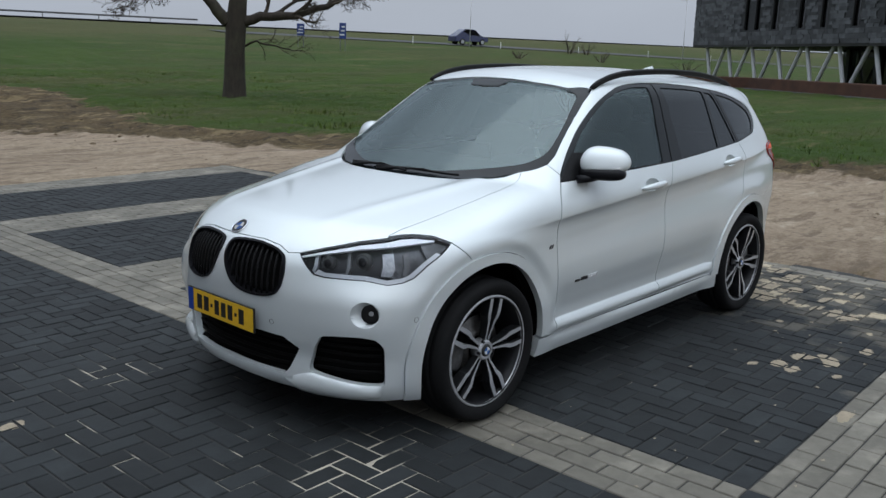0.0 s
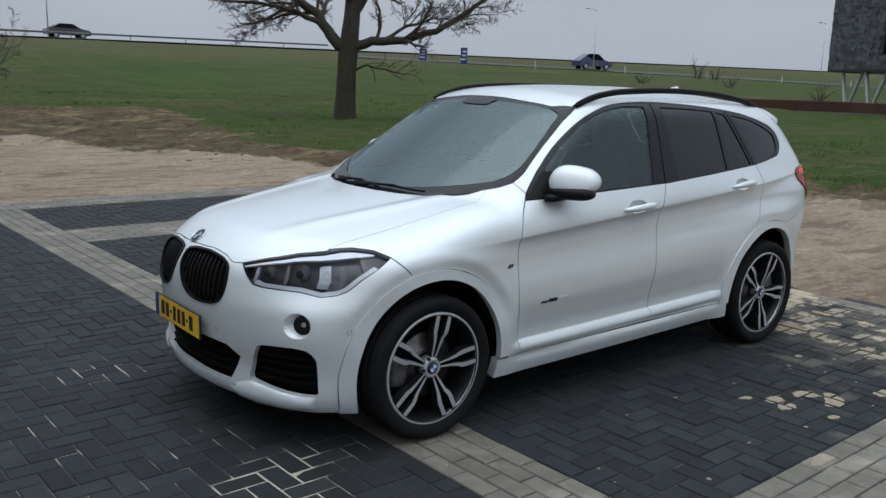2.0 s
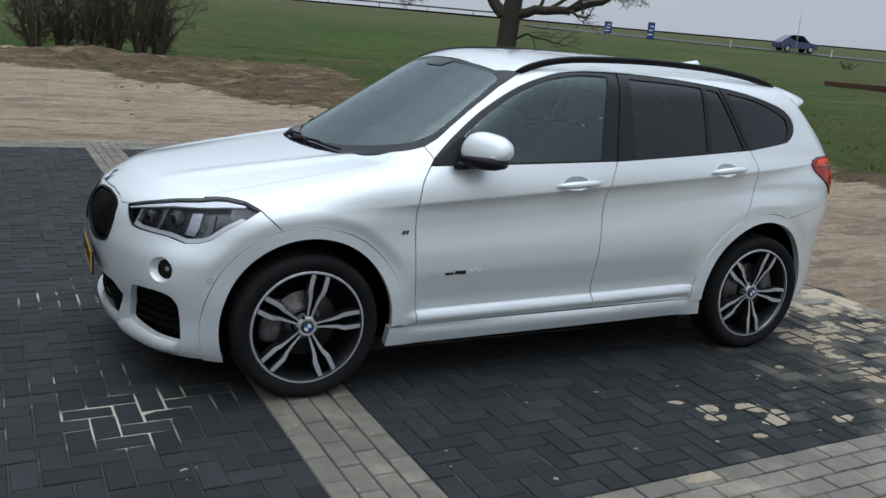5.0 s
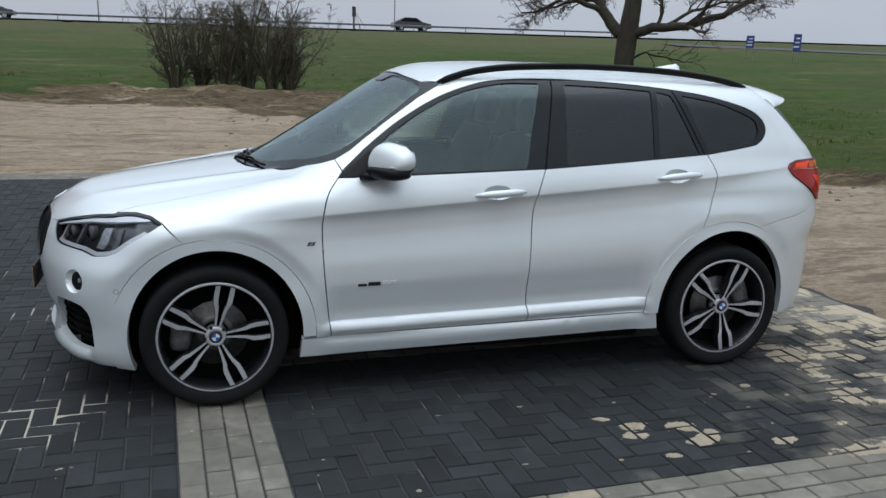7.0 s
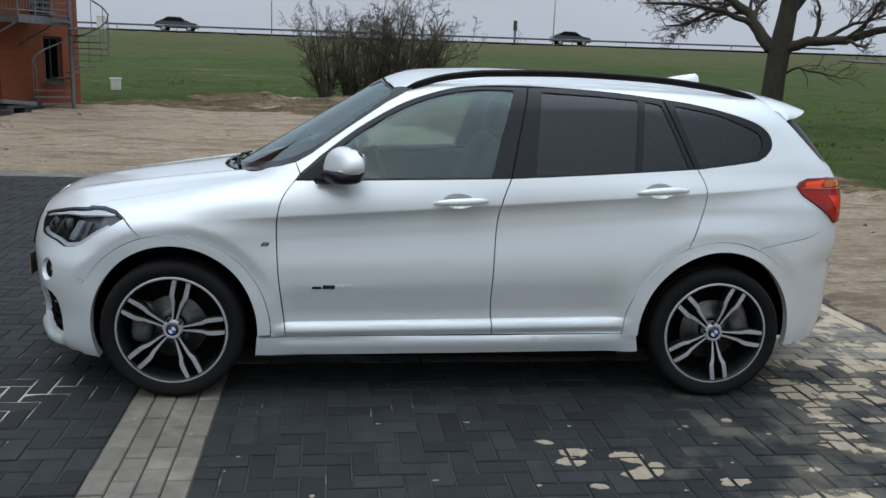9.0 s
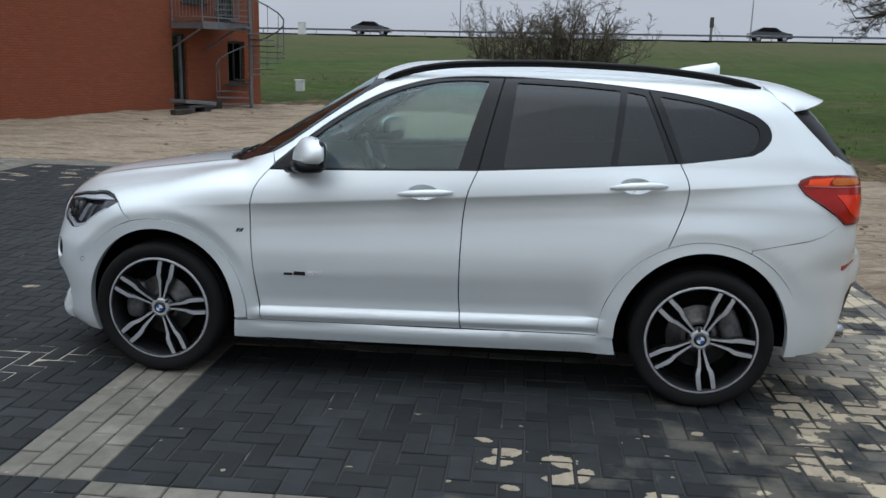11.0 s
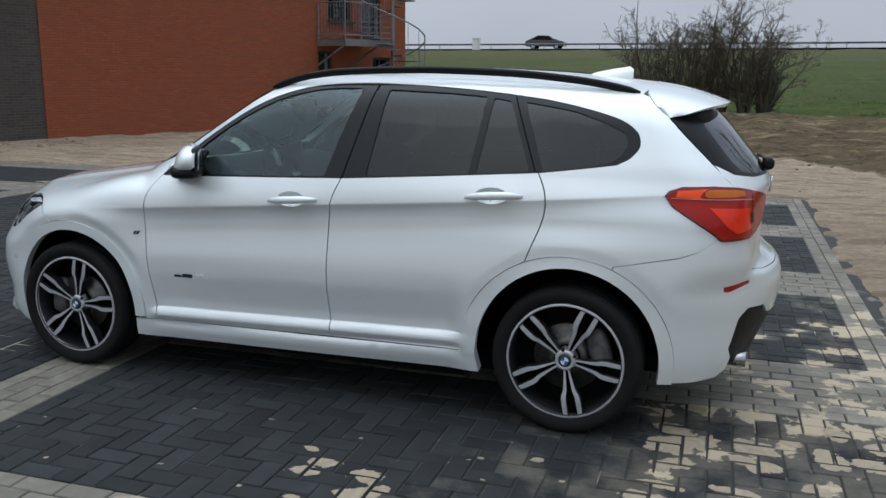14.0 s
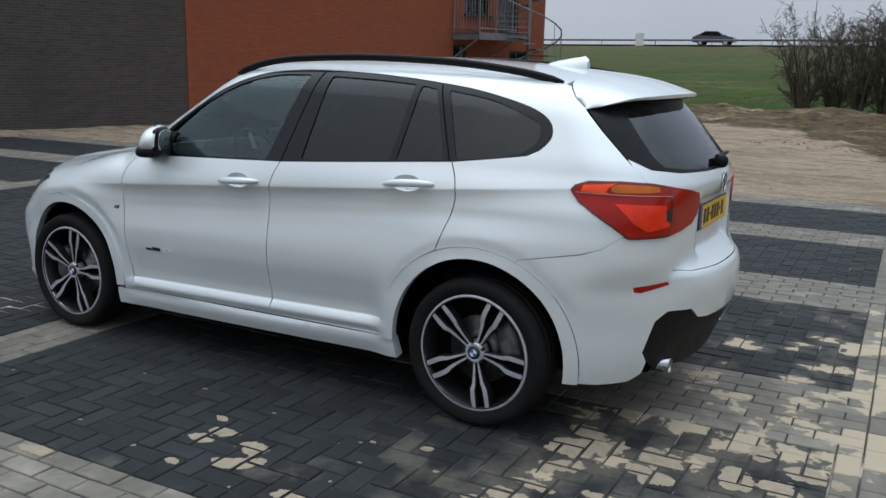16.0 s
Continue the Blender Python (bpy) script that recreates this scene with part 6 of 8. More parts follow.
# ---- car details ----
def place(project, q, mirror=1):
    """A matrix at a place on the body: its z axis points out of the surface, its y axis upwards."""
    p = project([q])
    n = Vector(body_normal(p)[0])
    p = Vector(p[0])
    x = Vector((0, 0, 1)).cross(n).normalized()
    y = n.cross(x)
    m = Matrix((x, y, n)).transposed().to_4x4()
    m.translation = p
    if mirror < 0:
        m = Matrix.Diagonal((1, -1, 1, 1)) @ m
    return m


def disc(r, h, segments=28, r2=None):
    bm = bmesh.new()
    bmesh.ops.create_cone(bm, cap_ends=True, segments=segments, radius1=r, radius2=r if r2 is None else r2, depth=h)
    return bm


def ring(r, t, segments=32, sides=8):
    return tube([(r * math.cos(k * 2 * math.pi / segments), r * math.sin(k * 2 * math.pi / segments), 0) for k in range(segments)], t, sides, closed=True)


def attach(ob, m):
    ob.matrix_local = m
    return ob


def roundel(m, r, name="badge"):
    """A round badge: dark ring, quartered blue and pale disc."""
    b = part(name, disc(r, 0.006), INK, car, "small round badge in a dark ring", smooth=True, sharp=30)
    attach(b, m)
    rim = part("badge_rim", ring(r, r * 0.07), CHROME, b, smooth=True)
    rim.location.z = 0.003
    for k in range(4):
        bm = bmesh.new()
        vs = [bm.verts.new((0, 0, 0))] + [bm.verts.new((0.62 * r * math.cos(a), 0.62 * r * math.sin(a), 0)) for a in np.linspace(k * math.pi / 2, (k + 1) * math.pi / 2, 8)]
        bm.faces.new(vs)
        bmesh.ops.solidify(bm, geom=bm.faces[:], thickness=0.001)
        q = part("badge_quarter", bm, LOGO_BLUE if k % 2 else WHITE_PAINT, b)
        q.location.z = 0.0045
    return b


# kidney grilles
for s in (1, -1):
    gr = panel("grille", kidney(1), from_nose, SHADE, car, "black kidney grille with upright slats", scale=S, offset=-0.05, depth=0.0, mirror=s < 0)
    outer = kidney(1)
    ca, cz = np.mean(outer, 0)
    inner = [(ca + (a - ca) * 0.93, cz + (b - cz) * 0.93) for a, b in outer]
    fr = panel("grille_frame", [(ca + (a - ca) * 0.997, cz + (b - cz) * 0.997) for a, b in outer], from_nose, GLOSS_BLACK, car, "gloss black grille surround", holes=[inner], scale=S, offset=0.006, depth=0.05, step=0.015, mirror=s < 0)
    for k in range(11):
        a = 0.045 + 0.033 * k
        zs = [z for z in np.linspace(0.62, 0.85, 47) if inside(inner, [(a, z)])[0]]
        if len(zs) < 4:
            continue
        pts = from_nose([(a, z) for z in np.linspace(min(zs) - 0.005, max(zs) + 0.005, 7)])
        nm = body_normal(pts)
        pts = pts - nm * 0.012
        pts[:, 1] *= s
        part("grille_slat", tube([tuple(p) for p in pts], 0.0052, 6), BLACK, gr, smooth=True)

# lower openings
li = panel("lower_intake", mid_intake, from_nose, SHADE, car, "black lower air intake", scale=S, offset=-0.055, depth=0.0)
for k in range(4):
    z = 0.315 + 0.034 * k
    row = [(a, z) for a in np.linspace(-0.5, 0.5, 30) if inside(mid_intake, [(a, z)])[0]]
    pts = from_nose(row)
    pts = pts - body_normal(pts) * 0.03
    part("intake_bar", tube([tuple(p) for p in pts], 0.007, 6), SHADE, li, smooth=True)
for s in (1, -1):
    si = panel("side_intake", side_intake, from_nose, SHADE, car, "black side air intake", scale=S, offset=-0.06, depth=0.0, mirror=s < 0)
    for k in range(5):
        z = 0.325 + 0.034 * k
        row = [(a, z) for a in np.linspace(0.4, 1.0, 40) if inside(side_intake, [(a, z)])[0]]
        if len(row) < 3:
            continue
        pts = from_nose(row)
        pts = pts - body_normal(pts) * 0.03
        pts[:, 1] *= s
        part("intake_bar", tube([tuple(p) for p in pts], 0.007, 6), SHADE, si, smooth=True)
    # fog lamp in its cup
    panel("fog_lamp_bowl", fog, from_nose, PAINT, car, scale=S, offset=0.0, step=0.010, depth=0.0, bulge=-0.034, mirror=s < 0)
    m = place(from_nose, (fog_at - 0.008, 0.596), 1) @ Matrix.Translation((0, 0, -0.006))
    m = Matrix.Diagonal((1, s, 1, 1)) @ m @ Matrix.Diagonal((1, 1, 1, 1))
    fl = part("fog_lamp", lathe([(0.0, -0.05), (0.030, -0.045), (0.037, -0.02), (0.042, -0.002), (0.038, 0.000), (0.0, -0.012)], 28, 'Z'), BLACK, car, "round fog lamp in a black ring", smooth=True)
    attach(fl, m)
    q = part("lens", lathe([(0.0, -0.008), (0.016, -0.009), (0.028, -0.0125), (0.0, -0.0135)], 24, 'Z'), LAMP_MID, fl, smooth=True)

# moulded lip under the side intakes
for s in (1, -1):
    lip = nose_angle([(-0.780, 0.350, 0.252), (-0.745, 0.45, 0.292), (-0.727, 0.492, 0.302), (-0.654, 0.629, 0.282), (-0.58, 0.72, 0.274), (-0.545, 0.755, 0.270), (-0.56, 0.755, 0.210), (-0.635, 0.62, 0.190), (-0.70, 0.50, 0.184), (-0.75, 0.41, 0.200)])
    panel("bumper_lip", lip, from_nose, PAINT, bumper, scale=S, offset=0.001, step=0.016, depth=0.0, bulge=0.022, mirror=s < 0)

# headlamps
for s in (1, -1):
    hl = panel("headlamp", lamp, from_nose, LAMP_DARK, car, "angular LED headlamp with dark housing", scale=S, offset=-0.05, depth=0.0, mirror=s < 0)
    panel("lamp_trim", lamp, from_nose, INK, hl, "black edge strip", scale=S, offset=-0.006, holes=[[tuple(q) for q in [(np.mean(lamp, 0) + (np.array(k) - np.mean(lamp, 0)) * (0.988, 0.958)) for k in lamp]]], step=0.012, depth=0.03, mirror=s < 0)
    low = [(a, b + 0.006) for a, b in lamp[TIP + 1:-2]]
    up = [(a - 0.022, b + 0.008) if i < 3 else (a, b + 0.016) for i, (a, b) in enumerate(low)]
    up[-1] = (low[-1][0] + 0.02, low[-1][1] + 0.020)
    panel("daylight_strip", low + up[::-1], from_nose, LAMP_SILVER, hl, "silver strip along the lower edge", scale=S, offset=-0.012, step=0.012, depth=0.01, mirror=s < 0)
    low = [(a, b - 0.007) for a, b in lamp[:TIP]]
    up = [(a, b - d) for (a, b), d in zip(low, (0.005, 0.009, 0.013, 0.017, 0.022, 0.018, 0.005))]
    panel("brow", low + up[::-1], from_nose, LAMP_SILVER, hl, "pale upper strip", scale=S, offset=-0.012, step=0.012, depth=0.01, mirror=s < 0)
    for k, (pt, r) in enumerate((((-0.655, 0.50, 0.775), 0.030), ((-0.575, 0.625, 0.785), 0.034))):
        m = place(from_nose, nose_angle([pt])[0])
        ax = Vector((-0.93, -0.36, 0)).normalized()
        y = Vector((0, 0, 1))
        m = Matrix((y.cross(ax), y, ax)).transposed().to_4x4()
        m.translation = Vector(from_nose(nose_angle([pt]))[0]) - 0.05 * ax
        m = Matrix.Diagonal((1, s, 1, 1)) @ m
        q = part("projector", lathe([(0.0, 0.024), (r * 0.5, 0.020), (r * 0.8, 0.008), (r * 0.84, -0.02), (r, -0.02), (r * 1.02, 0.006), (r * 0.92, 0.012), (r * 0.86, 0.004)], 28, 'Z'), CALIPER, hl, "round projector lens", smooth=True)
        attach(q, m)
        e = part("lens", blob((1.3 * r, 1.3 * r, 0.03), 2), GLOSS_BLACK, q, smooth=True)
        e.location.z = 0.012
    for x0, w0, wd, mt in ((-0.512, 0.706, 0.044, LAMP_MID), (-0.430, 0.752, 0.020, CALIPER), (-0.605, 0.580, 0.012, CALIPER), (-0.690, 0.462, 0.014, LAMP_MID)):
        blk = nose_angle([(x0, w0, 0.838), (x0 + wd, w0 + 0.6 * wd, 0.842), (x0 + wd + 0.006, w0 + 0.6 * wd, 0.775), (x0 + wd - 0.012, w0 + 0.6 * wd, 0.742), (x0 - 0.010, w0, 0.745), (x0 + 0.004, w0, 0.785)])
        panel("reflector_blade", blk, from_nose, mt, hl, "upright silver reflector blade", scale=S, offset=-0.028, step=0.02, depth=0.02, mirror=s < 0)
    outer_half = [lamp[k] for k in (3, 4, 5, 6, 7, 8, 9, 10, 11, 12)]
    mid = np.mean(outer_half, 0)
    panel("reflector_bowl", [tuple(mid + 0.88 * (np.array(q) - mid)) for q in outer_half], from_nose, CHROME_DULL, hl, "dark silver reflector bowl", scale=S, offset=-0.040, step=0.02, depth=0.0, mirror=s < 0)
    corner_loop = [lamp[k] for k in (5, 6, 7, 8, 9)]
    mid = np.mean(corner_loop, 0)
    panel("corner_reflector", [tuple(mid + 0.80 * (np.array(q) - mid)) for q in corner_loop], from_nose, CALIPER, hl, "grey reflector in the outer corner", scale=S, offset=-0.022, step=0.02, depth=0.01, mirror=s < 0)
    panel("lamp_cover", lamp, from_nose, LAMP_COVER, hl, "clear cover", scale=S, offset=-0.001, step=0.03, depth=0.0, mirror=s < 0)

# tail lamps
split = math.atan2(0.545, 3.39 - 2.55)
for s in (1, -1):
    body_loop = [q for q in tail_lamp if q[0] >= split - 0.0]
    i0 = [i for i, q in enumerate(tail_lamp) if q[0] < split]
    a, b = i0[0], i0[-1]

    def cut(p, q):
        t = (split - p[0]) / (q[0] - p[0])
        return p[1] + t * (q[1] - p[1])
    zt, zb = cut(tail_lamp[a - 1], tail_lamp[a]), cut(tail_lamp[b], tail_lamp[b + 1])
    outer = [(split + 0.003, zt)] + [(split + 0.003, zb)] + tail_lamp[b + 1:] + tail_lamp[:a]
    inner = [(split - 0.003, zb), (split - 0.003, zt)] + tail_lamp[a:b + 1]
    tl = panel("tail_lamp", outer, from_tail, TAIL_RED, car, "red L-shaped tail lamp with orange band", scale=St, offset=0.008, depth=0.03, step=0.02, mirror=s < 0)
    panel("tailgate_lamp", inner, from_tail, TAIL_RED, car, "inner red tail lamp on the tailgate", scale=St, offset=0.006, depth=0.02, step=0.02, mirror=s < 0)
    edge_loop = [tuple(np.mean(outer, 0) + (np.array(q) - np.mean(outer, 0)) * (0.96, 0.93)) for q in outer]
    panel("lamp_edge", outer, from_tail, TAIL_RED_DARK, tl, "dark rim", holes=[edge_loop], scale=St, offset=0.0095, depth=0.003, step=0.012, mirror=s < 0)
    glow = tail_angle([(a, b, c + 0.012) for a, b, c in [(3.085, 0.75, 1.087), (3.20, 0.71, 1.096), (3.175, 0.725, 1.080), (3.165, 0.73, 1.066), (3.175, 0.725, 1.058), (3.075, 0.757, 1.064)]])
    panel("position_field", glow, from_tail, TAIL_ORANGE, tl, "bright red upper field", scale=St, offset=0.0105, depth=0.003, step=0.014, mirror=s < 0)
    band = tail_angle([(a, b, c + 0.012) for a, b, c in [(3.205, 0.708, 1.092), (3.31, 0.64, 1.088), (3.345, 0.605, 1.080), (3.35, 0.605, 1.062), (3.30, 0.65, 1.060), (3.20, 0.715, 1.062), (3.182, 0.72, 1.070), (3.186, 0.718, 1.084)]])
    panel("turn_band", band, from_tail, TAIL_AMBER, tl, "amber indicator band", scale=St, offset=0.0105, depth=0.003, step=0.014, mirror=s < 0)
    line = tail_angle([(a, b, c + 0.012) for a, b, c in [(3.06, 0.76, 1.062), (3.20, 0.72, 1.056), (3.33, 0.63, 1.050), (3.385, 0.55, 1.044), (3.385, 0.55, 1.0405), (3.33, 0.63, 1.0465), (3.20, 0.72, 1.0525), (3.06, 0.76, 1.0585)]])
    panel("light_line", line, from_tail, TAIL_LINE, tl, "thin pale line", scale=St, offset=0.012, depth=0.003, step=0.01, mirror=s < 0)
    dark = tail_angle([(3.368, 0.585, 1.005), (3.384, 0.555, 1.003), (3.388, 0.55, 0.955), (3.372, 0.58, 0.955)])
    panel("dark_field", dark, from_tail, INK, tl, "dark slit", scale=St, offset=0.0125, depth=0.003, step=0.02, mirror=s < 0)
    lower = tail_angle([(3.195, 0.72, 1.032), (3.37, 0.585, 1.022), (3.385, 0.56, 0.935), (3.315, 0.665, 0.922), (3.27, 0.70, 0.955)])
    panel("brake_field", lower, from_tail, TAIL_BRIGHT, tl, "brighter red field", scale=St, offset=0.0105, depth=0.003, step=0.02, mirror=s < 0)

# roof spoiler, rails, fin
def along_curve(xs, ys):
    f = [curve(xs, [q[k] for q in ys]) for k in range(3)]
    return lambda u: Vector([float(g(u)) for g in f])


root_z = lambda w: float(from_top([(2.928, w)])[0][2]) + 0.001
spoiler_root = along_curve([0, 0.3, 0.6, 0.78, 0.86, 0.94, 1.0], [(2.928, w, root_z(w)) for w in (0.0, 0.19, 0.38, 0.495)] + [(2.946, 0.553, 1.484), (2.982, 0.600, 1.441), (3.040, 0.620, 1.396)])
spoiler_tip = along_curve([0, 0.3, 0.6, 0.78, 0.86, 0.94, 1.0], [(3.272, 0.0, 1.452), (3.265, 0.19, 1.451), (3.240, 0.37, 1.447), (3.200, 0.495, 1.441), (3.152, 0.562, 1.426), (3.095, 0.602, 1.408), (3.046, 0.621, 1.397)])
bm = bmesh.new()
rows = []
n = 33
for t in np.linspace(0, 1, 10):
    row_t, row_b = [], []
    for u in np.linspace(-1, 1, n):
        p = spoiler_root(abs(u)).lerp(spoiler_tip(abs(u)), float(t))
        p.z += 0.014 * math.sin(math.pi * t) * (1 - abs(u) ** 3)
        p.y += 0.010 * math.sin(math.pi * t) * abs(u) ** 4
        p.y *= -1 if u < 0 else 1
        row_t.append(bm.verts.new(p))
        row_b.append(bm.verts.new(p + Vector((-0.006, -0.004 * u, -(0.016 + 0.030 * (1 - t)) * (1 - 0.85 * abs(u) ** 3)))))
    rows.append((row_t, row_b))
for i in range(9):
    for j in range(n - 1):
        bm.faces.new((rows[i][0][j], rows[i + 1][0][j], rows[i + 1][0][j + 1], rows[i][0][j + 1]))
        bm.faces.new((rows[i][1][j], rows[i][1][j + 1], rows[i + 1][1][j + 1], rows[i + 1][1][j]))
    for j in (0, n - 1):
        bm.faces.new((rows[i][0][j], rows[i][1][j], rows[i + 1][1][j], rows[i + 1][0][j]))
for j in range(n - 1):
    bm.faces.new((rows[9][0][j], rows[9][1][j], rows[9][1][j + 1], rows[9][0][j + 1]))
    bm.faces.new((rows[0][0][j], rows[0][0][j + 1], rows[0][1][j + 1], rows[0][1][j]))
bmesh.ops.recalc_face_normals(bm, faces=bm.faces)
part("roof_spoiler", bm, PAINT, car, "white roof spoiler over the rear window", smooth=True, sharp=35)
for s in (-1, 1):
    rail_z = curve([1.10, 1.18, 1.30, 1.5, 1.9, 2.3, 2.6, 2.80, 2.90], [1.500, 1.532, 1.563, 1.586, 1.597, 1.586, 1.560, 1.528, 1.502])
    rail_y = curve([1.10, 1.5, 2.3, 2.9], [0.600, 0.590, 0.578, 0.545])
    xs = np.linspace(1.10, 2.90, 40)
    part("roof_rail", tube([(x, s * float(rail_y(x)), float(rail_z(x)) - 0.003) for x in xs], [0.006] + [0.0125] * 38 + [0.006], 8, flat=1.0), BLACK, car, "black roof rail", smooth=True)
    low = [(x, s * float(rail_y(x)), float(rail_z(x)) - 0.015) for x in np.linspace(1.12, 2.88, 30)]
    part("rail_base", tube(low, 0.011, 6), BLACK, car, smooth=True)
bm = bmesh.new()
rings = []
for t in np.linspace(0, 1, 12):
    x = 2.585 + 0.215 * t
    h = 0.060 * t ** 0.75 if t < 0.86 else 0.060 * (1 - 0.25 * ((t - 0.86) / 0.14) ** 2)
    base = float(roof_mid(x)) - 0.012
    wd = 0.012 + 0.028 * math.sin(math.pi * min(1, 0.15 + 0.75 * t))
    rings.append([bm.verts.new((x, wd * math.cos(a) * (1 if k not in (2, 3, 4) else 0.55), base + (h + 0.012) * math.sin(a) ** 0.8)) for k, a in enumerate(np.linspace(0, math.pi, 7))])
for r0, r1 in zip(rings, rings[1:]):
    for k in range(6):
        bm.faces.new((r0[k], r1[k], r1[k + 1], r0[k + 1]))
bm.faces.new(rings[-1])
bm.faces.new(rings[0][::-1])
bmesh.ops.recalc_face_normals(bm, faces=bm.faces)
part("antenna_fin", bm, PAINT, car, "white shark fin aerial", smooth=True, sharp=50)

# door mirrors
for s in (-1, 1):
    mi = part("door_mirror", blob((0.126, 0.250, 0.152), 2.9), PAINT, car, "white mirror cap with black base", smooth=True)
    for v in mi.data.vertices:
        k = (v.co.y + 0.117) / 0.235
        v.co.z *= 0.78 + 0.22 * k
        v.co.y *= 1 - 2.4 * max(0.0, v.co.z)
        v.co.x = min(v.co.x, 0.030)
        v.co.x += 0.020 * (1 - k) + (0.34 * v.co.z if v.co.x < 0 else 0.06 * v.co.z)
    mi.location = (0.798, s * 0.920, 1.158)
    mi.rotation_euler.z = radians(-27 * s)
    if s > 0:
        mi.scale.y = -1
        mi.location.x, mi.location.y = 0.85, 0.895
    lowm = part("mirror_base", blob((0.150, 0.230, 0.066), 3), GLOSS_BLACK, mi, "black underside", smooth=True)
    lowm.location = (-0.004, 0.008, -0.064)
    arm = part("mirror_arm", tube([(-0.07, 0.125, -0.094), (-0.045, 0.085, -0.088), (-0.015, 0.04, -0.078), (0.02, -0.02, -0.070)], [0.032, 0.038, 0.038, 0.026], 12, flat=0.6), GLOSS_BLACK, mi, smooth=True)
    gl = part("mirror_face", blob((0.050, 0.226, 0.134), 3.0), GLOSS_BLACK, mi, "black mirror housing edge", smooth=True)
    gl.location = (0.040, 0.0, -0.006)
    mg = part("mirror_glass", blob((0.008, 0.190, 0.108), 3.2), MIRROR, gl, "mirror glass", smooth=True)
    mg.location = (0.0240, 0.0, 0.0)
    mg.rotation_euler.y = radians(9 if s > 0 else 5)
    ind = part("side_indicator", tube([(-0.046, 0.06, -0.034), (-0.055, 0.0, -0.033), (-0.047, -0.07, -0.032), (-0.012, -0.108, -0.031)], 0.006, 6), LAMP_SILVER, mi, "clear indicator strip", smooth=True)
    tri = [(0.575, 1.060), (0.80, 1.068), (0.845, 1.088), (0.80, 1.13), (0.82, 1.185), (0.74, 1.185)]
    panel("mirror_sail", tri, from_side, BLACK, car, "black mirror triangle", offset=0.001, step=0.03, depth=0.01, mirror=s > 0)

# door handles
for s in (1, -1):
    for (x0, z0, x1, z1), door in (((1.222, 0.972, 1.482, 0.990), door_f), ((2.205, 1.040, 2.462, 1.056), door_r)):
        parent_door = door[0] if s > 0 else door[1]
        pts = from_side([(x0 + (x1 - x0) * t, z0 + (z1 - z0) * t) for t in np.linspace(0, 1, 9)])
        pts = pts + body_normal(pts) * np.array([0.004, 0.016, 0.024, 0.027, 0.028, 0.027, 0.024, 0.016, 0.004])[:, None]
        pts[:, 1] *= s
        part("door_handle", tube([tuple(p) for p in pts], [0.006, 0.013, 0.017, 0.018, 0.018, 0.018, 0.017, 0.013, 0.006], 10), PAINT, parent_door, "white pull handle", smooth=True)
        cup = handle_cups[0 if x0 < 2 else 1]
        panel("handle_cup", cup, from_side, PAINT, parent_door, offset=0.0, step=0.010, depth=0.0, bulge=-0.030, mirror=s < 0)

# shadow of the sill gap, badges, lettering bars
for s in (1, -1):
    # Black strip that colours in the shadow between door bottoms and sill.
    panel("sill_gap_shade", [(0.53, 0.307), (1.4, 0.322), (2.19, 0.336), (2.19, 0.328), (1.4, 0.314), (0.53, 0.299)], from_side, BLACK, car, offset=-0.006, depth=0.0, step=0.03, mirror=s < 0)
    for k, (x0, x1, dz) in enumerate(((0.655, 0.70, 0.012), (0.705, 0.765, 0.018), (0.772, 0.80, 0.018), (0.806, 0.834, 0.018), (0.840, 0.850, 0.018))):
        z0 = 0.548 + 0.006 * k / 4
        panel("lettering_bar", [(x0, z0), (x1, z0), (x1, z0 + dz), (x0 + 0.004, z0 + dz)], from_side, LAMP_DARK if k < 2 else LAMP_SILVER, car, "grey lettering shape on the front door", offset=0.003, depth=0.003, step=0.02, mirror=s < 0)
    for k, mt in enumerate((INK, STEEL, INK)):
        panel("trim_badge", [(0.418 + 0.011 * k, 0.752), (0.427 + 0.011 * k, 0.752), (0.437 + 0.011 * k, 0.770), (0.428 + 0.011 * k, 0.770)], from_side, mt, car, "small fender badge", offset=0.003, depth=0.003, step=0.02, mirror=s < 0)
    # parking sensors
    for q in ((1.005, 0.560), (0.335, 0.508)):
        sn = part("parking_sensor", ring(0.011, 0.0012, 20, 6), STEEL, car, smooth=True)
        m = place(from_nose, q)
        attach(sn, Matrix.Diagonal((1, s, 1, 1)) @ m)
roundel(place(from_top, (-0.731, 0.0)), 0.040)
roundel(place(from_tail, (0.0, 1.065)), 0.042)

# number plates, with plain bars for their characters
def number_plate(m, parent_label):
    pl = part("number_plate", box((0, 0, 0), (0.525, 0.113, 0.010), bevel=0.003), INK, car, parent_label)
    attach(pl, m)
    q = part("plate_face", box((0, 0, 0.0045), (0.515, 0.104, 0.004)), PLATE_YELLOW, pl)
    q = part("plate_band", box((-0.236, 0, 0.0055), (0.043, 0.104, 0.004)), PLATE_BLUE, pl)
    x = -0.185
    for wd in (0.045, 0.045, 0.02, 0.042, 0.042, 0.042, 0.02, 0.045):
        part("plate_bar", box((x + wd / 2, 0 if wd > 0.03 else 0, 0.006), (wd * 0.86, 0.068 if wd > 0.03 else 0.016, 0.004), bevel=0.001), INK, pl)
        x += wd + 0.011


m = Matrix(((0, 0, -1, -0.842), (-1, 0, 0, 0.0), (0, 1, 0, 0.508), (0, 0, 0, 1)))
number_plate(m, "yellow number plate with a blue band")
rp = from_tail([(0.0, 0.93)])[0]
m = Matrix(((0, 0, 1, rp[0] + 0.003), (1, 0, 0, 0.0), (0, 1, 0, 0.925), (0, 0, 0, 1)))
number_plate(m, "yellow number plate on the tailgate")

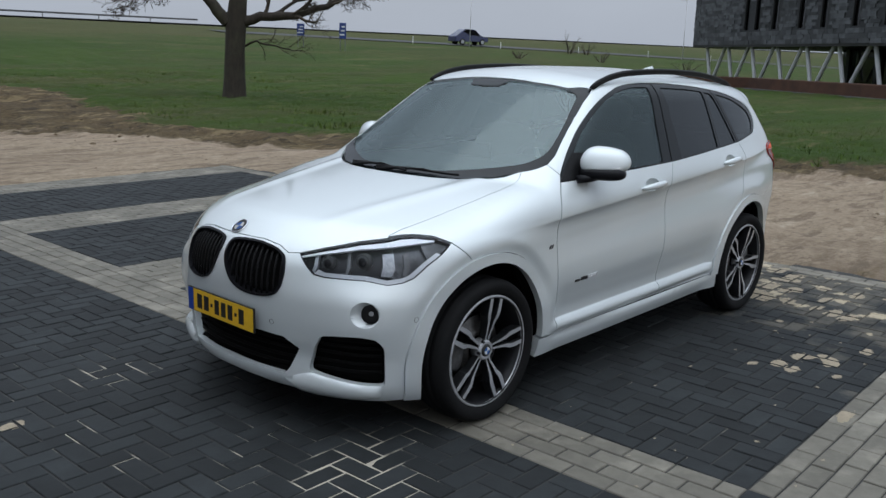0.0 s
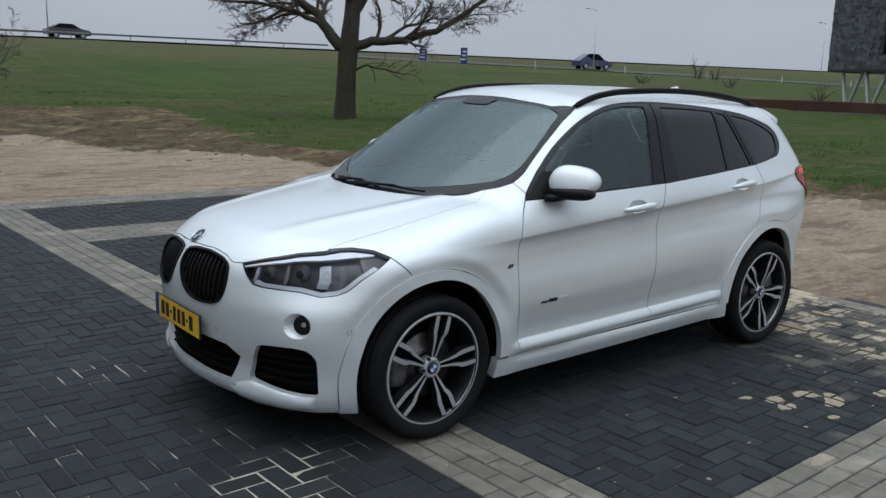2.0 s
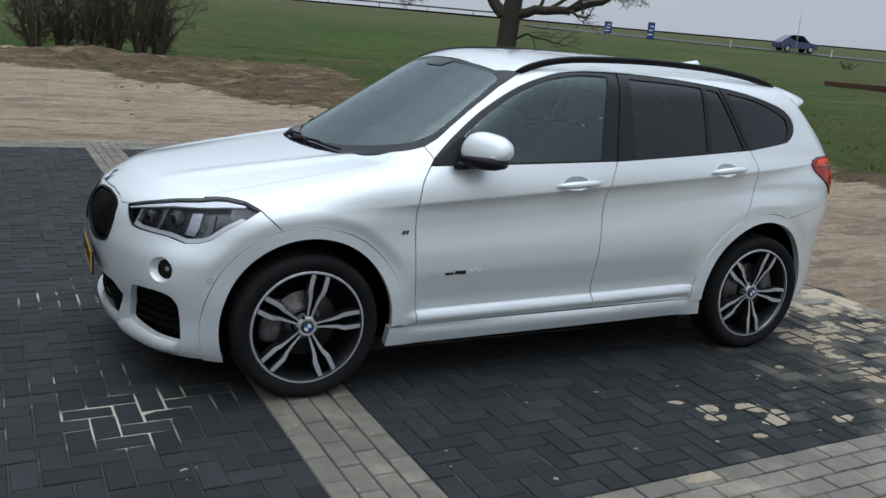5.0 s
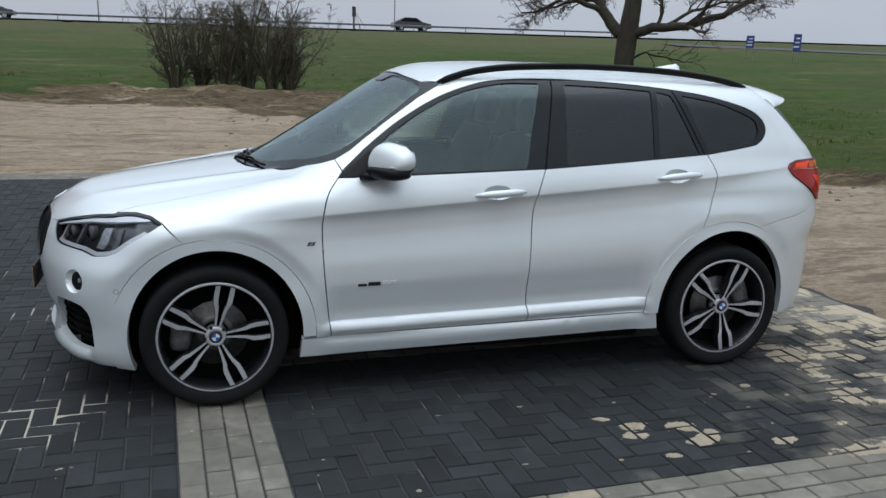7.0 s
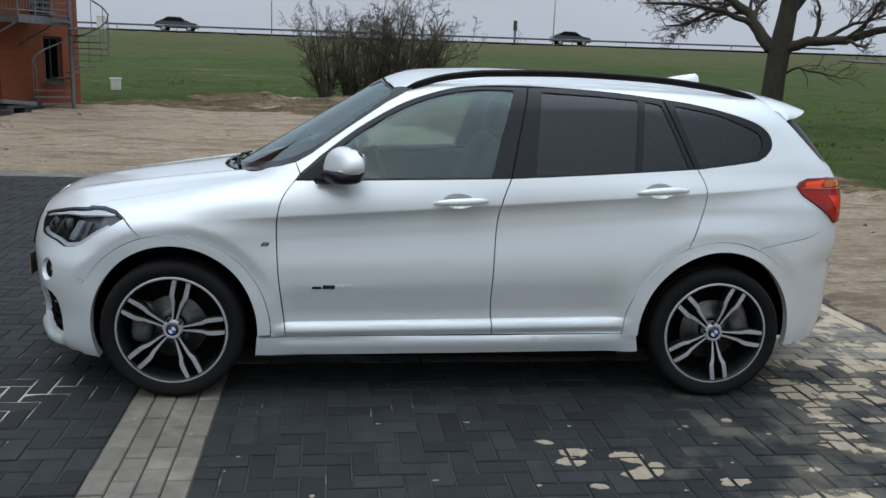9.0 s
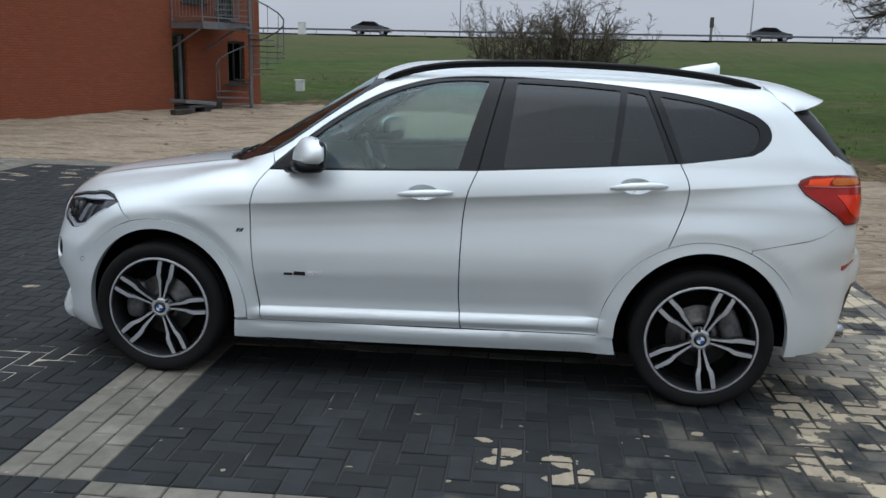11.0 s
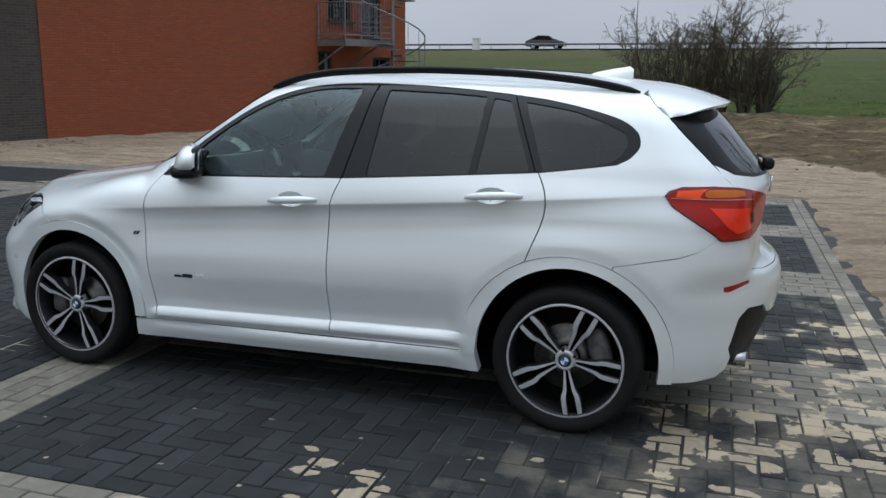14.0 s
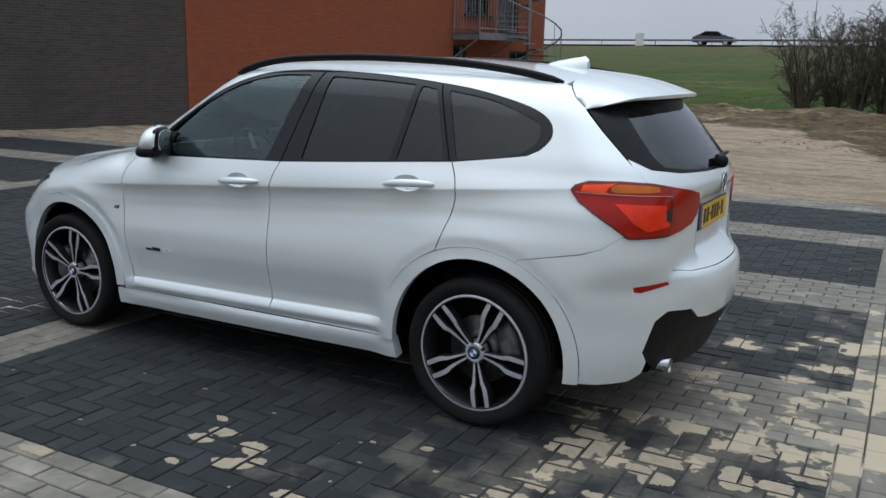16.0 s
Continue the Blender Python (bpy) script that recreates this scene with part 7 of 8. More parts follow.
# exhaust tips, wipers, rear wiper
for s in (-1, 1):
    ex = part("exhaust_tip", lathe([(0.030, -0.10), (0.034, -0.10), (0.036, 0.0), (0.033, 0.002), (0.030, -0.01), (0.029, -0.10)], 24, 'Z'), EXHAUST, car, "round chrome exhaust tip", smooth=True)
    attach(ex, Matrix.Translation((3.425, s * 0.47, 0.308)) @ Matrix.Rotation(radians(90), 4, 'Y'))
screen_base = curve([0.0, 0.15, 0.30, 0.45, 0.55, 0.62], [0.165, 0.175, 0.207, 0.277, 0.347, 0.41])
for a, b in ((-0.41, 0.10), (-0.12, 0.34)):
    ps = from_top([(float(screen_base(abs(a + (b - a) * t))) + 0.020 + 0.03 * math.sin(math.pi * t), a + (b - a) * t) for t in np.linspace(0, 1, 14)])
    ps = ps + body_normal(ps) * 0.010
    wp = part("wiper", tube([tuple(p) for p in ps], 0.0065, 6), BLACK, car, "black windscreen wiper", smooth=True)
    mid = ps[5]
    yb = b - 0.02
    base = from_top([(float(screen_base(abs(yb))) + 0.005, yb)])[0]
    part("wiper_arm", tube([tuple(base), tuple((base + mid) / 2 + np.array((0, 0, 0.008))), tuple(mid + np.array((0, 0, 0.006)))], [0.010, 0.008, 0.005], 6), BLACK, wp, smooth=True)
ps = from_tail([(a, 1.160 + 0.012 * math.cos(a * 3)) for a in np.linspace(-0.36, 0.02, 10)])
ps = ps + body_normal(ps) * 0.014
part("rear_wiper", tube([tuple(p) for p in ps], 0.008, 6), BLACK, car, "black rear wiper", smooth=True)
hub_w = part("rear_wiper_hub", blob((0.06, 0.05, 0.06), 2.5), BLACK, car, smooth=True)
hub_w.location = tuple(from_tail([(0.0, 1.158)])[0] + np.array((0.02, 0, 0)))

# cowl, wheel housings, floor, cabin
cowl_half = [(0.138, 0.0), (0.148, 0.15), (0.180, 0.30), (0.250, 0.45), (0.395, 0.62), (0.52, 0.75), (0.425, 0.62), (0.29, 0.45), (0.220, 0.30), (0.188, 0.15), (0.178, 0.0)]
panel("cowl", cowl_half[:5] + cowl_half[6:] + [(a, -b) for a, b in (cowl_half[6:][::-1][1:] + cowl_half[:5][::-1])][:-1], from_top, BLACK, car, "black cowl panel under the windscreen", offset=-0.022, depth=0.0, step=0.03)
for cx in (0.0, AXLE_R):
    for s in (-1, 1):
        bm = bmesh.new()
        prev = None
        for k in range(25):
            a = radians(-4 + 188 * k / 24)
            row = [bm.verts.new((cx + 0.415 * math.cos(a), s * y, HUB + 0.425 * math.sin(a))) for y in (0.775, 0.65, 0.50)]
            if prev:
                for j in range(2):
                    bm.faces.new((prev[j], row[j], row[j + 1], prev[j + 1]))
            prev = row
        bmesh.ops.solidify(bm, geom=bm.faces[:], thickness=0.004)
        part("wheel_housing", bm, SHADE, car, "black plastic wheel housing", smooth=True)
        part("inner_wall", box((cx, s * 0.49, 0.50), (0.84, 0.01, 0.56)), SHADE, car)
part("underbody", box((1.20, 0, 0.255), (3.4, 1.36, 0.155), bevel=0.03), SHADE, car, "black underside")
# Unseen black boxes added under sills, boot and nose to block light.
part("sill_core", box((1.33, 0, 0.265), (1.74, 1.62, 0.165), bevel=0.02), SHADE, car)
part("rear_tray", box((3.03, 0, 0.30), (0.40, 1.34, 0.08), bevel=0.02), SHADE, car, "added black cover under the boot that keeps light out")
part("rear_tray", box((3.28, 0, 0.30), (0.12, 1.00, 0.08), bevel=0.02), SHADE, car)
part("front_tray", box((-0.53, 0, 0.255), (0.16, 1.20, 0.06), bevel=0.02), SHADE, car, "added black cover under the nose that keeps light out")
part("front_tray", box((-0.67, 0, 0.255), (0.13, 0.74, 0.06), bevel=0.02), SHADE, car)
part("firewall", box((0.36, 0, 0.62), (0.04, 1.40, 0.62)), SHADE, car)
part("radiator", box((-0.60, 0, 0.52), (0.04, 0.95, 0.55)), SHADE, car)
part("boot_back", box((3.16, 0, 0.62), (0.04, 1.25, 0.66)), SHADE, car)
both("door_card", [(0.56, 0.40), (0.62, 1.05), (1.58, 1.085), (2.5, 1.148), (2.42, 0.78), (2.2, 0.45)], from_side, SEAT_GREY, "dark door trim", offset=-0.07, depth=0.0, step=0.06)
both("boot_card", [(2.5, 0.80), (2.53, 1.15), (2.85, 1.19), (3.2, 1.0), (3.2, 0.85)], from_side, SEAT_GREY, "dark boot trim", offset=-0.07, depth=0.0, step=0.06)
half = [(1.06, 0.0), (1.10, 0.50), (1.25, 0.535), (2.3, 0.53), (2.85, 0.49), (2.90, 0.0)]
panel("headliner", half + [(a, -b) for a, b in half[::-1][1:-1]], from_top, HEADLINER, car, "light grey headliner", offset=-0.03, depth=0.0, step=0.08)
dash = part("dashboard", blob((0.52, 1.46, 0.34), 5), SEAT_GREY, car, "dark dashboard", smooth=True)
dash.location = (0.66, 0, 0.92)
sc = part("screen", box((0.86, 0.0, 1.12), (0.02, 0.24, 0.10), bevel=0.006), GLOSS_BLACK, dash)
sc.matrix_parent_inverse = Matrix.Translation((-0.66, 0, -0.92))
pod = part("instrument_hood", blob((0.20, 0.36, 0.10), 3), SEAT_GREY, dash, smooth=True)
pod.location = (0.16, -0.37, 0.16)
sw = part("steering_wheel", ring(0.175, 0.016, 36, 8), BLACK, car, "black steering wheel with pale trim", smooth=True)
attach(sw, Matrix.Translation((1.02, -0.37, 1.02)) @ Matrix.Rotation(radians(65), 4, 'Y'))
part("wheel_hub", blob((0.13, 0.15, 0.05), 3), BLACK, sw, smooth=True)
for k in (0, 90, 180):
    a = radians(k + 90)
    part("wheel_spoke", add_rod(bmesh.new(), (0.05 * math.cos(a), 0.05 * math.sin(a), 0), (0.17 * math.cos(a), 0.17 * math.sin(a), 0), 0.014, 0.012), LAMP_SILVER, sw, smooth=True)


def car_seat(x, y, wd):
    st = part("car_seat", blob((0.50, wd, 0.18), 3.5), SEAT_GREY, car, "dark fabric car seat", smooth=True)
    st.location = (x, y, 0.60)
    bk = part("backrest", blob((0.15, wd, 0.62), 3.5), SEAT_GREY, st, smooth=True)
    bk.location, bk.rotation_euler = (0.27, 0, 0.33), (0, radians(18), 0)
    for dy in ((0,) if wd < 0.7 else (-0.42, 0.42)):
        hr = part("headrest", blob((0.11, 0.26, 0.19), 3.2), SEAT_GREY, st, smooth=True)
        hr.location, hr.rotation_euler = (0.42, dy, 0.72), (0, radians(12), 0)


car_seat(1.28, -0.37, 0.50)
car_seat(1.28, 0.37, 0.50)
car_seat(2.15, 0.0, 1.28)
part("cabin_mirror", blob((0.03, 0.22, 0.065), 3), BLACK, car, "black inside mirror", smooth=True).location = (1.08, 0, 1.41)
part("sensor_housing", blob((0.14, 0.13, 0.05), 3), BLACK, car, smooth=True).location = (1.02, 0, 1.468)


# ---- wheels ----
def spoke_mesh(side):
    """One blade of a twin spoke, pointing along +x from the hub; side is +1 or -1."""
    radius = [0.046, 0.075, 0.105, 0.132, 0.146, 0.158, 0.175, 0.205, 0.235, 0.257]
    inner = [0.0035, 0.0055, 0.0080, 0.0105, 0.0120, 0.0170, 0.0195, 0.0205, 0.0215, 0.0215]
    outer = [0.0150, 0.0185, 0.0235, 0.0290, 0.0340, 0.0405, 0.0440, 0.0450, 0.0445, 0.0415]
    face = [-0.013, -0.010, -0.006, -0.003, -0.001, 0.001, 0.003, 0.004, 0.004, 0.004]
    bm = bmesh.new()
    rows = []
    for r, ti, to, f in zip(radius, inner, outer, face):
        a, b = sorted((side * ti, side * to))
        c = 0.0015
        rows.append([bm.verts.new((r, -0.004 - f, a + c)), bm.verts.new((r, -0.004 - f, b - c)), bm.verts.new((r, 0.0 - f, b)), bm.verts.new((r, 0.045, b - 0.004)),
                     bm.verts.new((r, 0.045, a + 0.002)), bm.verts.new((r, 0.0 - f, a))])
    for a, b in zip(rows, rows[1:]):
        for k in range(6):
            q = bm.faces.new((a[k], a[(k + 1) % 6], b[(k + 1) % 6], b[k]))
            q.material_index = 0 if k == 0 else 1
    bm.faces.new(rows[0][::-1]).material_index = 1
    bm.faces.new(rows[-1]).material_index = 1
    bmesh.ops.recalc_face_normals(bm, faces=bm.faces)
    return bm


SPOKES = {}
for sd in (1, -1):
    me = bpy.data.meshes.new("spoke")
    b = spoke_mesh(sd)
    b.to_mesh(me)
    b.free()
    me.materials.append(ALLOY)
    me.materials.append(DARK_ALLOY)
    SPOKES[sd] = me


# Near-black plate closing the slot between twin blades; its shade is plain colour.
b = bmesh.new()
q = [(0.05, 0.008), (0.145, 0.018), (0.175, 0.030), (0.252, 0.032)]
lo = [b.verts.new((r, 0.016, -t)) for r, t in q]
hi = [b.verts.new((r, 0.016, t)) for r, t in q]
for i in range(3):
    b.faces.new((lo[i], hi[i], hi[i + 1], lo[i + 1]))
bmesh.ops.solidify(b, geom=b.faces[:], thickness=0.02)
POCKET = bpy.data.meshes.new("spoke_gap_shade")
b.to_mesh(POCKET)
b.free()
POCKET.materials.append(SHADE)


def wheel(x, near, turn):
    s = -1 if near else 1
    w = part("wheel", lathe([(0.247, -0.010), (0.252, -0.014), (0.262, -0.013), (0.264, -0.006), (0.256, 0.004), (0.248, 0.012), (0.240, 0.06), (0.232, 0.19), (0.255, 0.21)], 64), [ALLOY, DARK_ALLOY], car, "two-tone alloy wheel with five twin spokes", smooth=True)
    for pl in w.data.polygons:
        r = math.hypot(pl.center.x, pl.center.z)
        pl.material_index = 0 if pl.center.y < 0.003 and r > 0.2545 else 1
    w.location = (x, s * 0.862, HUB)
    if not near:
        w.rotation_euler = (0, 0, math.pi)
    tyre_pts = [(0.258, 0.008), (0.264, -0.010), (0.272, -0.018), (0.295, -0.026), (0.312, -0.025), (0.323, -0.018), (0.331, -0.002), (0.335, 0.02), (0.336, 0.04), (0.330, 0.042), (0.330, 0.050), (0.336, 0.052), (0.337, 0.085), (0.331, 0.087), (0.331, 0.095), (0.337, 0.097), (0.336, 0.135), (0.330, 0.137), (0.330, 0.145), (0.335, 0.15), (0.325, 0.19), (0.30, 0.205), (0.262, 0.20)]
    part("tyre", lathe(tyre_pts, 72), RUBBER, w, "black low-profile tyre", smooth=True)
    for k in range(5):
        for sd in (1, -1):
            o = new("spoke", SPOKES[sd])
            o.parent = w
            o.matrix_local = Matrix.Rotation(-radians(turn + 72 * k), 4, 'Y')
    for k in range(5):
        o = new("spoke_gap_shade", POCKET)
        o.parent = w
        o.matrix_local = Matrix.Rotation(-radians(turn + 72 * k), 4, 'Y')
    # Black disc added behind the spokes in place of the shade inside the rim.
    part("shade_disc", rod((0, 0.115, 0), (0, 0.120, 0), 0.236, sides=40), SHADE, w)
    h = part("hub", lathe([(0.0, 0.004), (0.030, 0.004), (0.034, 0.002), (0.042, 0.000), (0.048, 0.010), (0.054, 0.05), (0.0, 0.05)], 32), ALLOY, w, smooth=True)
    cap = part("hub_cap", lathe([(0.0, -0.004), (0.020, -0.0035), (0.0285, -0.001), (0.030, 0.006)], 28), INK, w, "dark hub cap with a blue and pale centre", smooth=True)
    for k in range(4):
        bm = bmesh.new()
        vs = [bm.verts.new((0, -0.0048, 0))] + [bm.verts.new((0.018 * math.cos(a), -0.0045, 0.018 * math.sin(a))) for a in np.linspace(k * math.pi / 2, (k + 1) * math.pi / 2, 6)]
        bm.faces.new(vs)
        part("cap_quarter", bm, LOGO_BLUE if k % 2 else WHITE_PAINT, cap)
    for k in range(5):
        a = radians(turn + 36 + 72 * k)
        part("wheel_bolt", rod((0.048 * math.cos(a), 0.012, 0.048 * math.sin(a)), (0.048 * math.cos(a), 0.0, 0.048 * math.sin(a)), 0.008, sides=6), DARK_ALLOY, w)
    d = part("brake_disc", lathe([(0.06, 0.055), (0.085, 0.052), (0.088, 0.068), (0.152, 0.068), (0.154, 0.072), (0.154, 0.094), (0.06, 0.094)], 48), DISC, w, "steel brake disc", smooth=True)
    cal = part("brake_caliper", blob((0.10, 0.075, 0.20), 4), CALIPER, w, "grey brake caliper", smooth=True)
    ang = 172 if x < 1 else 20
    cal.matrix_local = Matrix.Rotation(-radians(ang if near else 180 - ang), 4, 'Y') @ Matrix.Translation((0.150, 0.078, 0))
    return w


wheel(0.0, True, 78)
wheel(AXLE_R, True, 65)
wheel(0.0, False, 30)
wheel(AXLE_R, False, 10)

# ---- block paving ----
PITCH = 0.1025
GAP = 0.0075
PAVE = pose(0, 0, 0, 0, 0, 1.6)
pavement = tagged(new("pavement"), "dark and pale concrete block paving in herringbone and stretcher bond", "paving", kind="structure")
pavement.matrix_world = PAVE
U0, U1, V0, V1 = -11.4, 4.41, -3.9, 8.3


def is_pale(u, v):
    if -0.19 <= u < 0.22:
        return -1.17 <= v
    if u >= 0.22:
        if v < -1.17:
            return v > -3.2
        if u > 4.12:
            return True
        return 0.42 <= v < 1.29 or 2.88 <= v < 3.74 or 5.4 <= v < 6.15 or v >= 7.6
    if u < -5.2:
        return u > -5.6 or 5.4 <= v < 6.15 or 2.72 <= v < 3.68 or v >= 7.6
    return v >= 7.75


def paver_data(name, nu, nv, material):
    """A block of nu by nv pitches with chamfered top edges and rough corners."""
    a, b, ch, h = nu * PITCH / 2 - GAP / 2, nv * PITCH / 2 - GAP / 2, 0.004, 0.06
    vs = [(sx * a, sy * b, -h) for sx, sy in ((-1, -1), (1, -1), (1, 1), (-1, 1))]
    vs += [(sx * a, sy * b, -ch) for sx, sy in ((-1, -1), (1, -1), (1, 1), (-1, 1))]
    vs += [(sx * (a - ch), sy * (b - ch), 0) for sx, sy in ((-1, -1), (1, -1), (1, 1), (-1, 1))]
    fs = [(8, 9, 10, 11)]
    for k in range(4):
        j = (k + 1) % 4
        fs += [(k, j, 4 + j, 4 + k), (4 + k, 4 + j, 8 + j, 8 + k)]
    return vs, fs


def layout():
    """Every block as (u, v, along u, along v, pale)."""
    rng = random.Random(3)
    blocks = []
    done = set()

    def cell(i, j):
        return (-0.19 + (i + 0.5) * PITCH, -1.17 + (j + 0.5) * PITCH)

    i0, i1 = int((U0 + 0.19) / PITCH), int((U1 + 0.19) / PITCH)
    j0, j1 = int((V0 + 1.17) / PITCH), int((V1 + 1.17) / PITCH)
    for i in range(i0, i1):
        for j in range(j0, j1):
            if (i, j) in done:
                continue
            u, v = cell(i, j)
            pale = is_pale(u, v)
            if pale:
                strip_u = -0.19 <= u < 0.22 or u > 4.12 or -5.6 < u < -5.2
                if strip_u:
                    di, dj = 0, 1
                    first = (j + (i % 2)) % 2 == 0
                else:
                    di, dj = 1, 0
                    first = (i + (j % 2)) % 2 == 0
                mate = (i + di, j + dj)
                um, vm = cell(*mate)
                if first and is_pale(um, vm) and mate not in done:
                    done.add(mate)
                    blocks.append((u + di * PITCH / 2, v + dj * PITCH / 2, 1 + di, 1 + dj, True))
                else:
                    blocks.append((u, v, 1, 1, True))
            else:
                s = (i - j) % 4
                mate = {0: (i + 1, j), 2: (i, j - 1)}.get(s)
                if s in (1, 3):
                    start = (i - 1, j) if s == 1 else (i, j + 1)
                    us, vs_ = cell(*start)
                    if not is_pale(us, vs_) and i0 <= start[0] < i1 and j0 <= start[1] < j1:
                        continue
                    blocks.append((u, v, 1, 1, False))
                    continue
                um, vm = cell(*mate)
                if is_pale(um, vm) or not (i0 <= mate[0] < i1 and j0 <= mate[1] < j1):
                    blocks.append((u, v, 1, 1, False))
                elif s == 0:
                    blocks.append((u + PITCH / 2, v, 2, 1, False))
                else:
                    blocks.append((u, v - PITCH / 2, 1, 2, False))
    return blocks


TOPS = []


def build_paving():
    rng = random.Random(7)
    shared = {}
    rest = {True: ([], []), False: ([], [])}
    near = 0
    for u, v, nu, nv, pale in layout():
        dz = rng.uniform(-0.0022, 0.0022)
        tx, ty, rz = rng.gauss(0, 0.006), rng.gauss(0, 0.006), rng.gauss(0, 0.008)
        TOPS.append((u, v, nu, nv, dz))
        key = (nu, nv, pale)
        if key not in shared:
            vs, fs = paver_data("paver", nu, nv, None)
            me = bpy.data.meshes.new("paver")
            me.from_pydata(vs, [], fs)
            me.materials.append(PALE_PAVER if pale else DARK_PAVER)
            shared[key] = (me, vs, fs)
        me, vs, fs = shared[key]
        m = Matrix.Translation((u, v, dz)) @ Matrix.Rotation(rz, 4, 'Z') @ Matrix.Rotation(tx, 4, 'X') @ Matrix.Rotation(ty, 4, 'Y')
        if -1.15 < u < 3.5 and -1.6 < v < -0.30 and near < 300:
            o = new("paver", me)
            o.parent = pavement
            o.matrix_local = m
            near += 1
        else:
            rv, rf = rest[pale]
            n = len(rv)
            rv += [tuple(m @ Vector(q)) for q in vs]
            rf += [tuple(n + k for k in f) for f in fs]
    for pale, name in ((True, "pale_pavers"), (False, "dark_pavers")):
        ob = sheet(name, *rest[pale], PALE_PAVER_FAR if pale else DARK_PAVER_FAR, pavement)
        tagged(ob, "pale grey-beige paving blocks" if pale else "dark grey paving blocks", kind="stuff")
    us, vs_ = np.arange(U0, U1 + 0.05, 0.09), np.arange(V0, V1 + 0.05, 0.09)
    gu, gv = np.meshgrid(us, vs_)

    def spot(cu, cv, ru, rv, k):
        return k * np.exp(-((gu - cu) / ru) ** 2 - ((gv - cv) / rv) ** 2)
    sandy = (spot(-0.76, 0.03, 0.34, 0.38, 0.32) + spot(-0.85, 1.72, 0.28, 0.26, 0.22) + spot(-1.6, 1.7, 0.9, 1.1, 0.07) + spot(-1.4, 0.6, 0.7, 0.7, 0.06) + spot(-2.6, 3.0, 1.2, 1.5, 0.05)
             + 0.07 * smooth01((gu - 2.6) / 1.2) * (1 - smooth01((gv - 3.0) / 1.0)) - 0.02)
    z = np.full_like(gu, -0.0065) + 0.004 * np.clip(sandy / 0.25, 0, 1)
    n0, n1 = gu.shape
    k = np.arange(n0 * n1).reshape(n0, n1)
    faces = np.stack([k[:-1, :-1], k[:-1, 1:], k[1:, 1:], k[1:, :-1]], -1).reshape(-1, 4)
    bed = sheet("joint_bed", np.stack([gu, gv, z], -1).reshape(-1, 3).tolist(), faces.tolist(), JOINT, pavement, "dark and sandy joints between the blocks")
    at = bed.data.attributes.new("sandy", 'FLOAT', 'POINT')
    at.data.foreach_set("value", sandy.reshape(-1).astype(np.float32))
    tagged(bed, kind="stuff")


build_paving()


SPILL = ([], [])


def sand_patch(u0, v0, a, b, rot, seed):
    """Thin spilled sand: fine cells on the tops of the blocks, broken at the joints and at a ragged edge."""
    cell = 0.005
    c, s = math.cos(radians(rot)), math.sin(radians(rot))
    top = [q for q in TOPS if abs(q[0] - u0) < 1.6 * max(a, b) + 0.12 and abs(q[1] - v0) < 1.6 * max(a, b) + 0.12]
    vs, fs, seen = [], [], {}
    for u, v, nu, nv, z in top:
        hu, hv = nu * PITCH / 2 - GAP / 2 - 0.003, nv * PITCH / 2 - GAP / 2 - 0.003
        for i in range(int(2 * hu / cell)):
            for j in range(int(2 * hv / cell)):
                p, q = u - hu + i * cell, v - hv + j * cell
                x, y = c * (p - u0) + s * (q - v0), -s * (p - u0) + c * (q - v0)
                f = 1.15 - math.sqrt((x / a) ** 2 + (y / b) ** 2)
                if f < -0.6:
                    continue
                w = Vector((p, q, seed * 1.7))
                f += 0.50 * noise.noise(w * 11) + 0.30 * noise.noise(w * 30) + 0.15 * noise.noise(w * 80)
                if f < 0.12:
                    continue
                n = len(vs)
                h = z + 0.0016 + 0.0010 * min(1, f)
                vs += [(p, q, h), (p + cell, q, h), (p + cell, q + cell, h), (p, q + cell, h)]
                fs.append((n, n + 1, n + 2, n + 3))
    n = len(SPILL[0])
    SPILL[0].extend(vs)
    SPILL[1].extend(tuple(n + k for k in f) for f in fs)


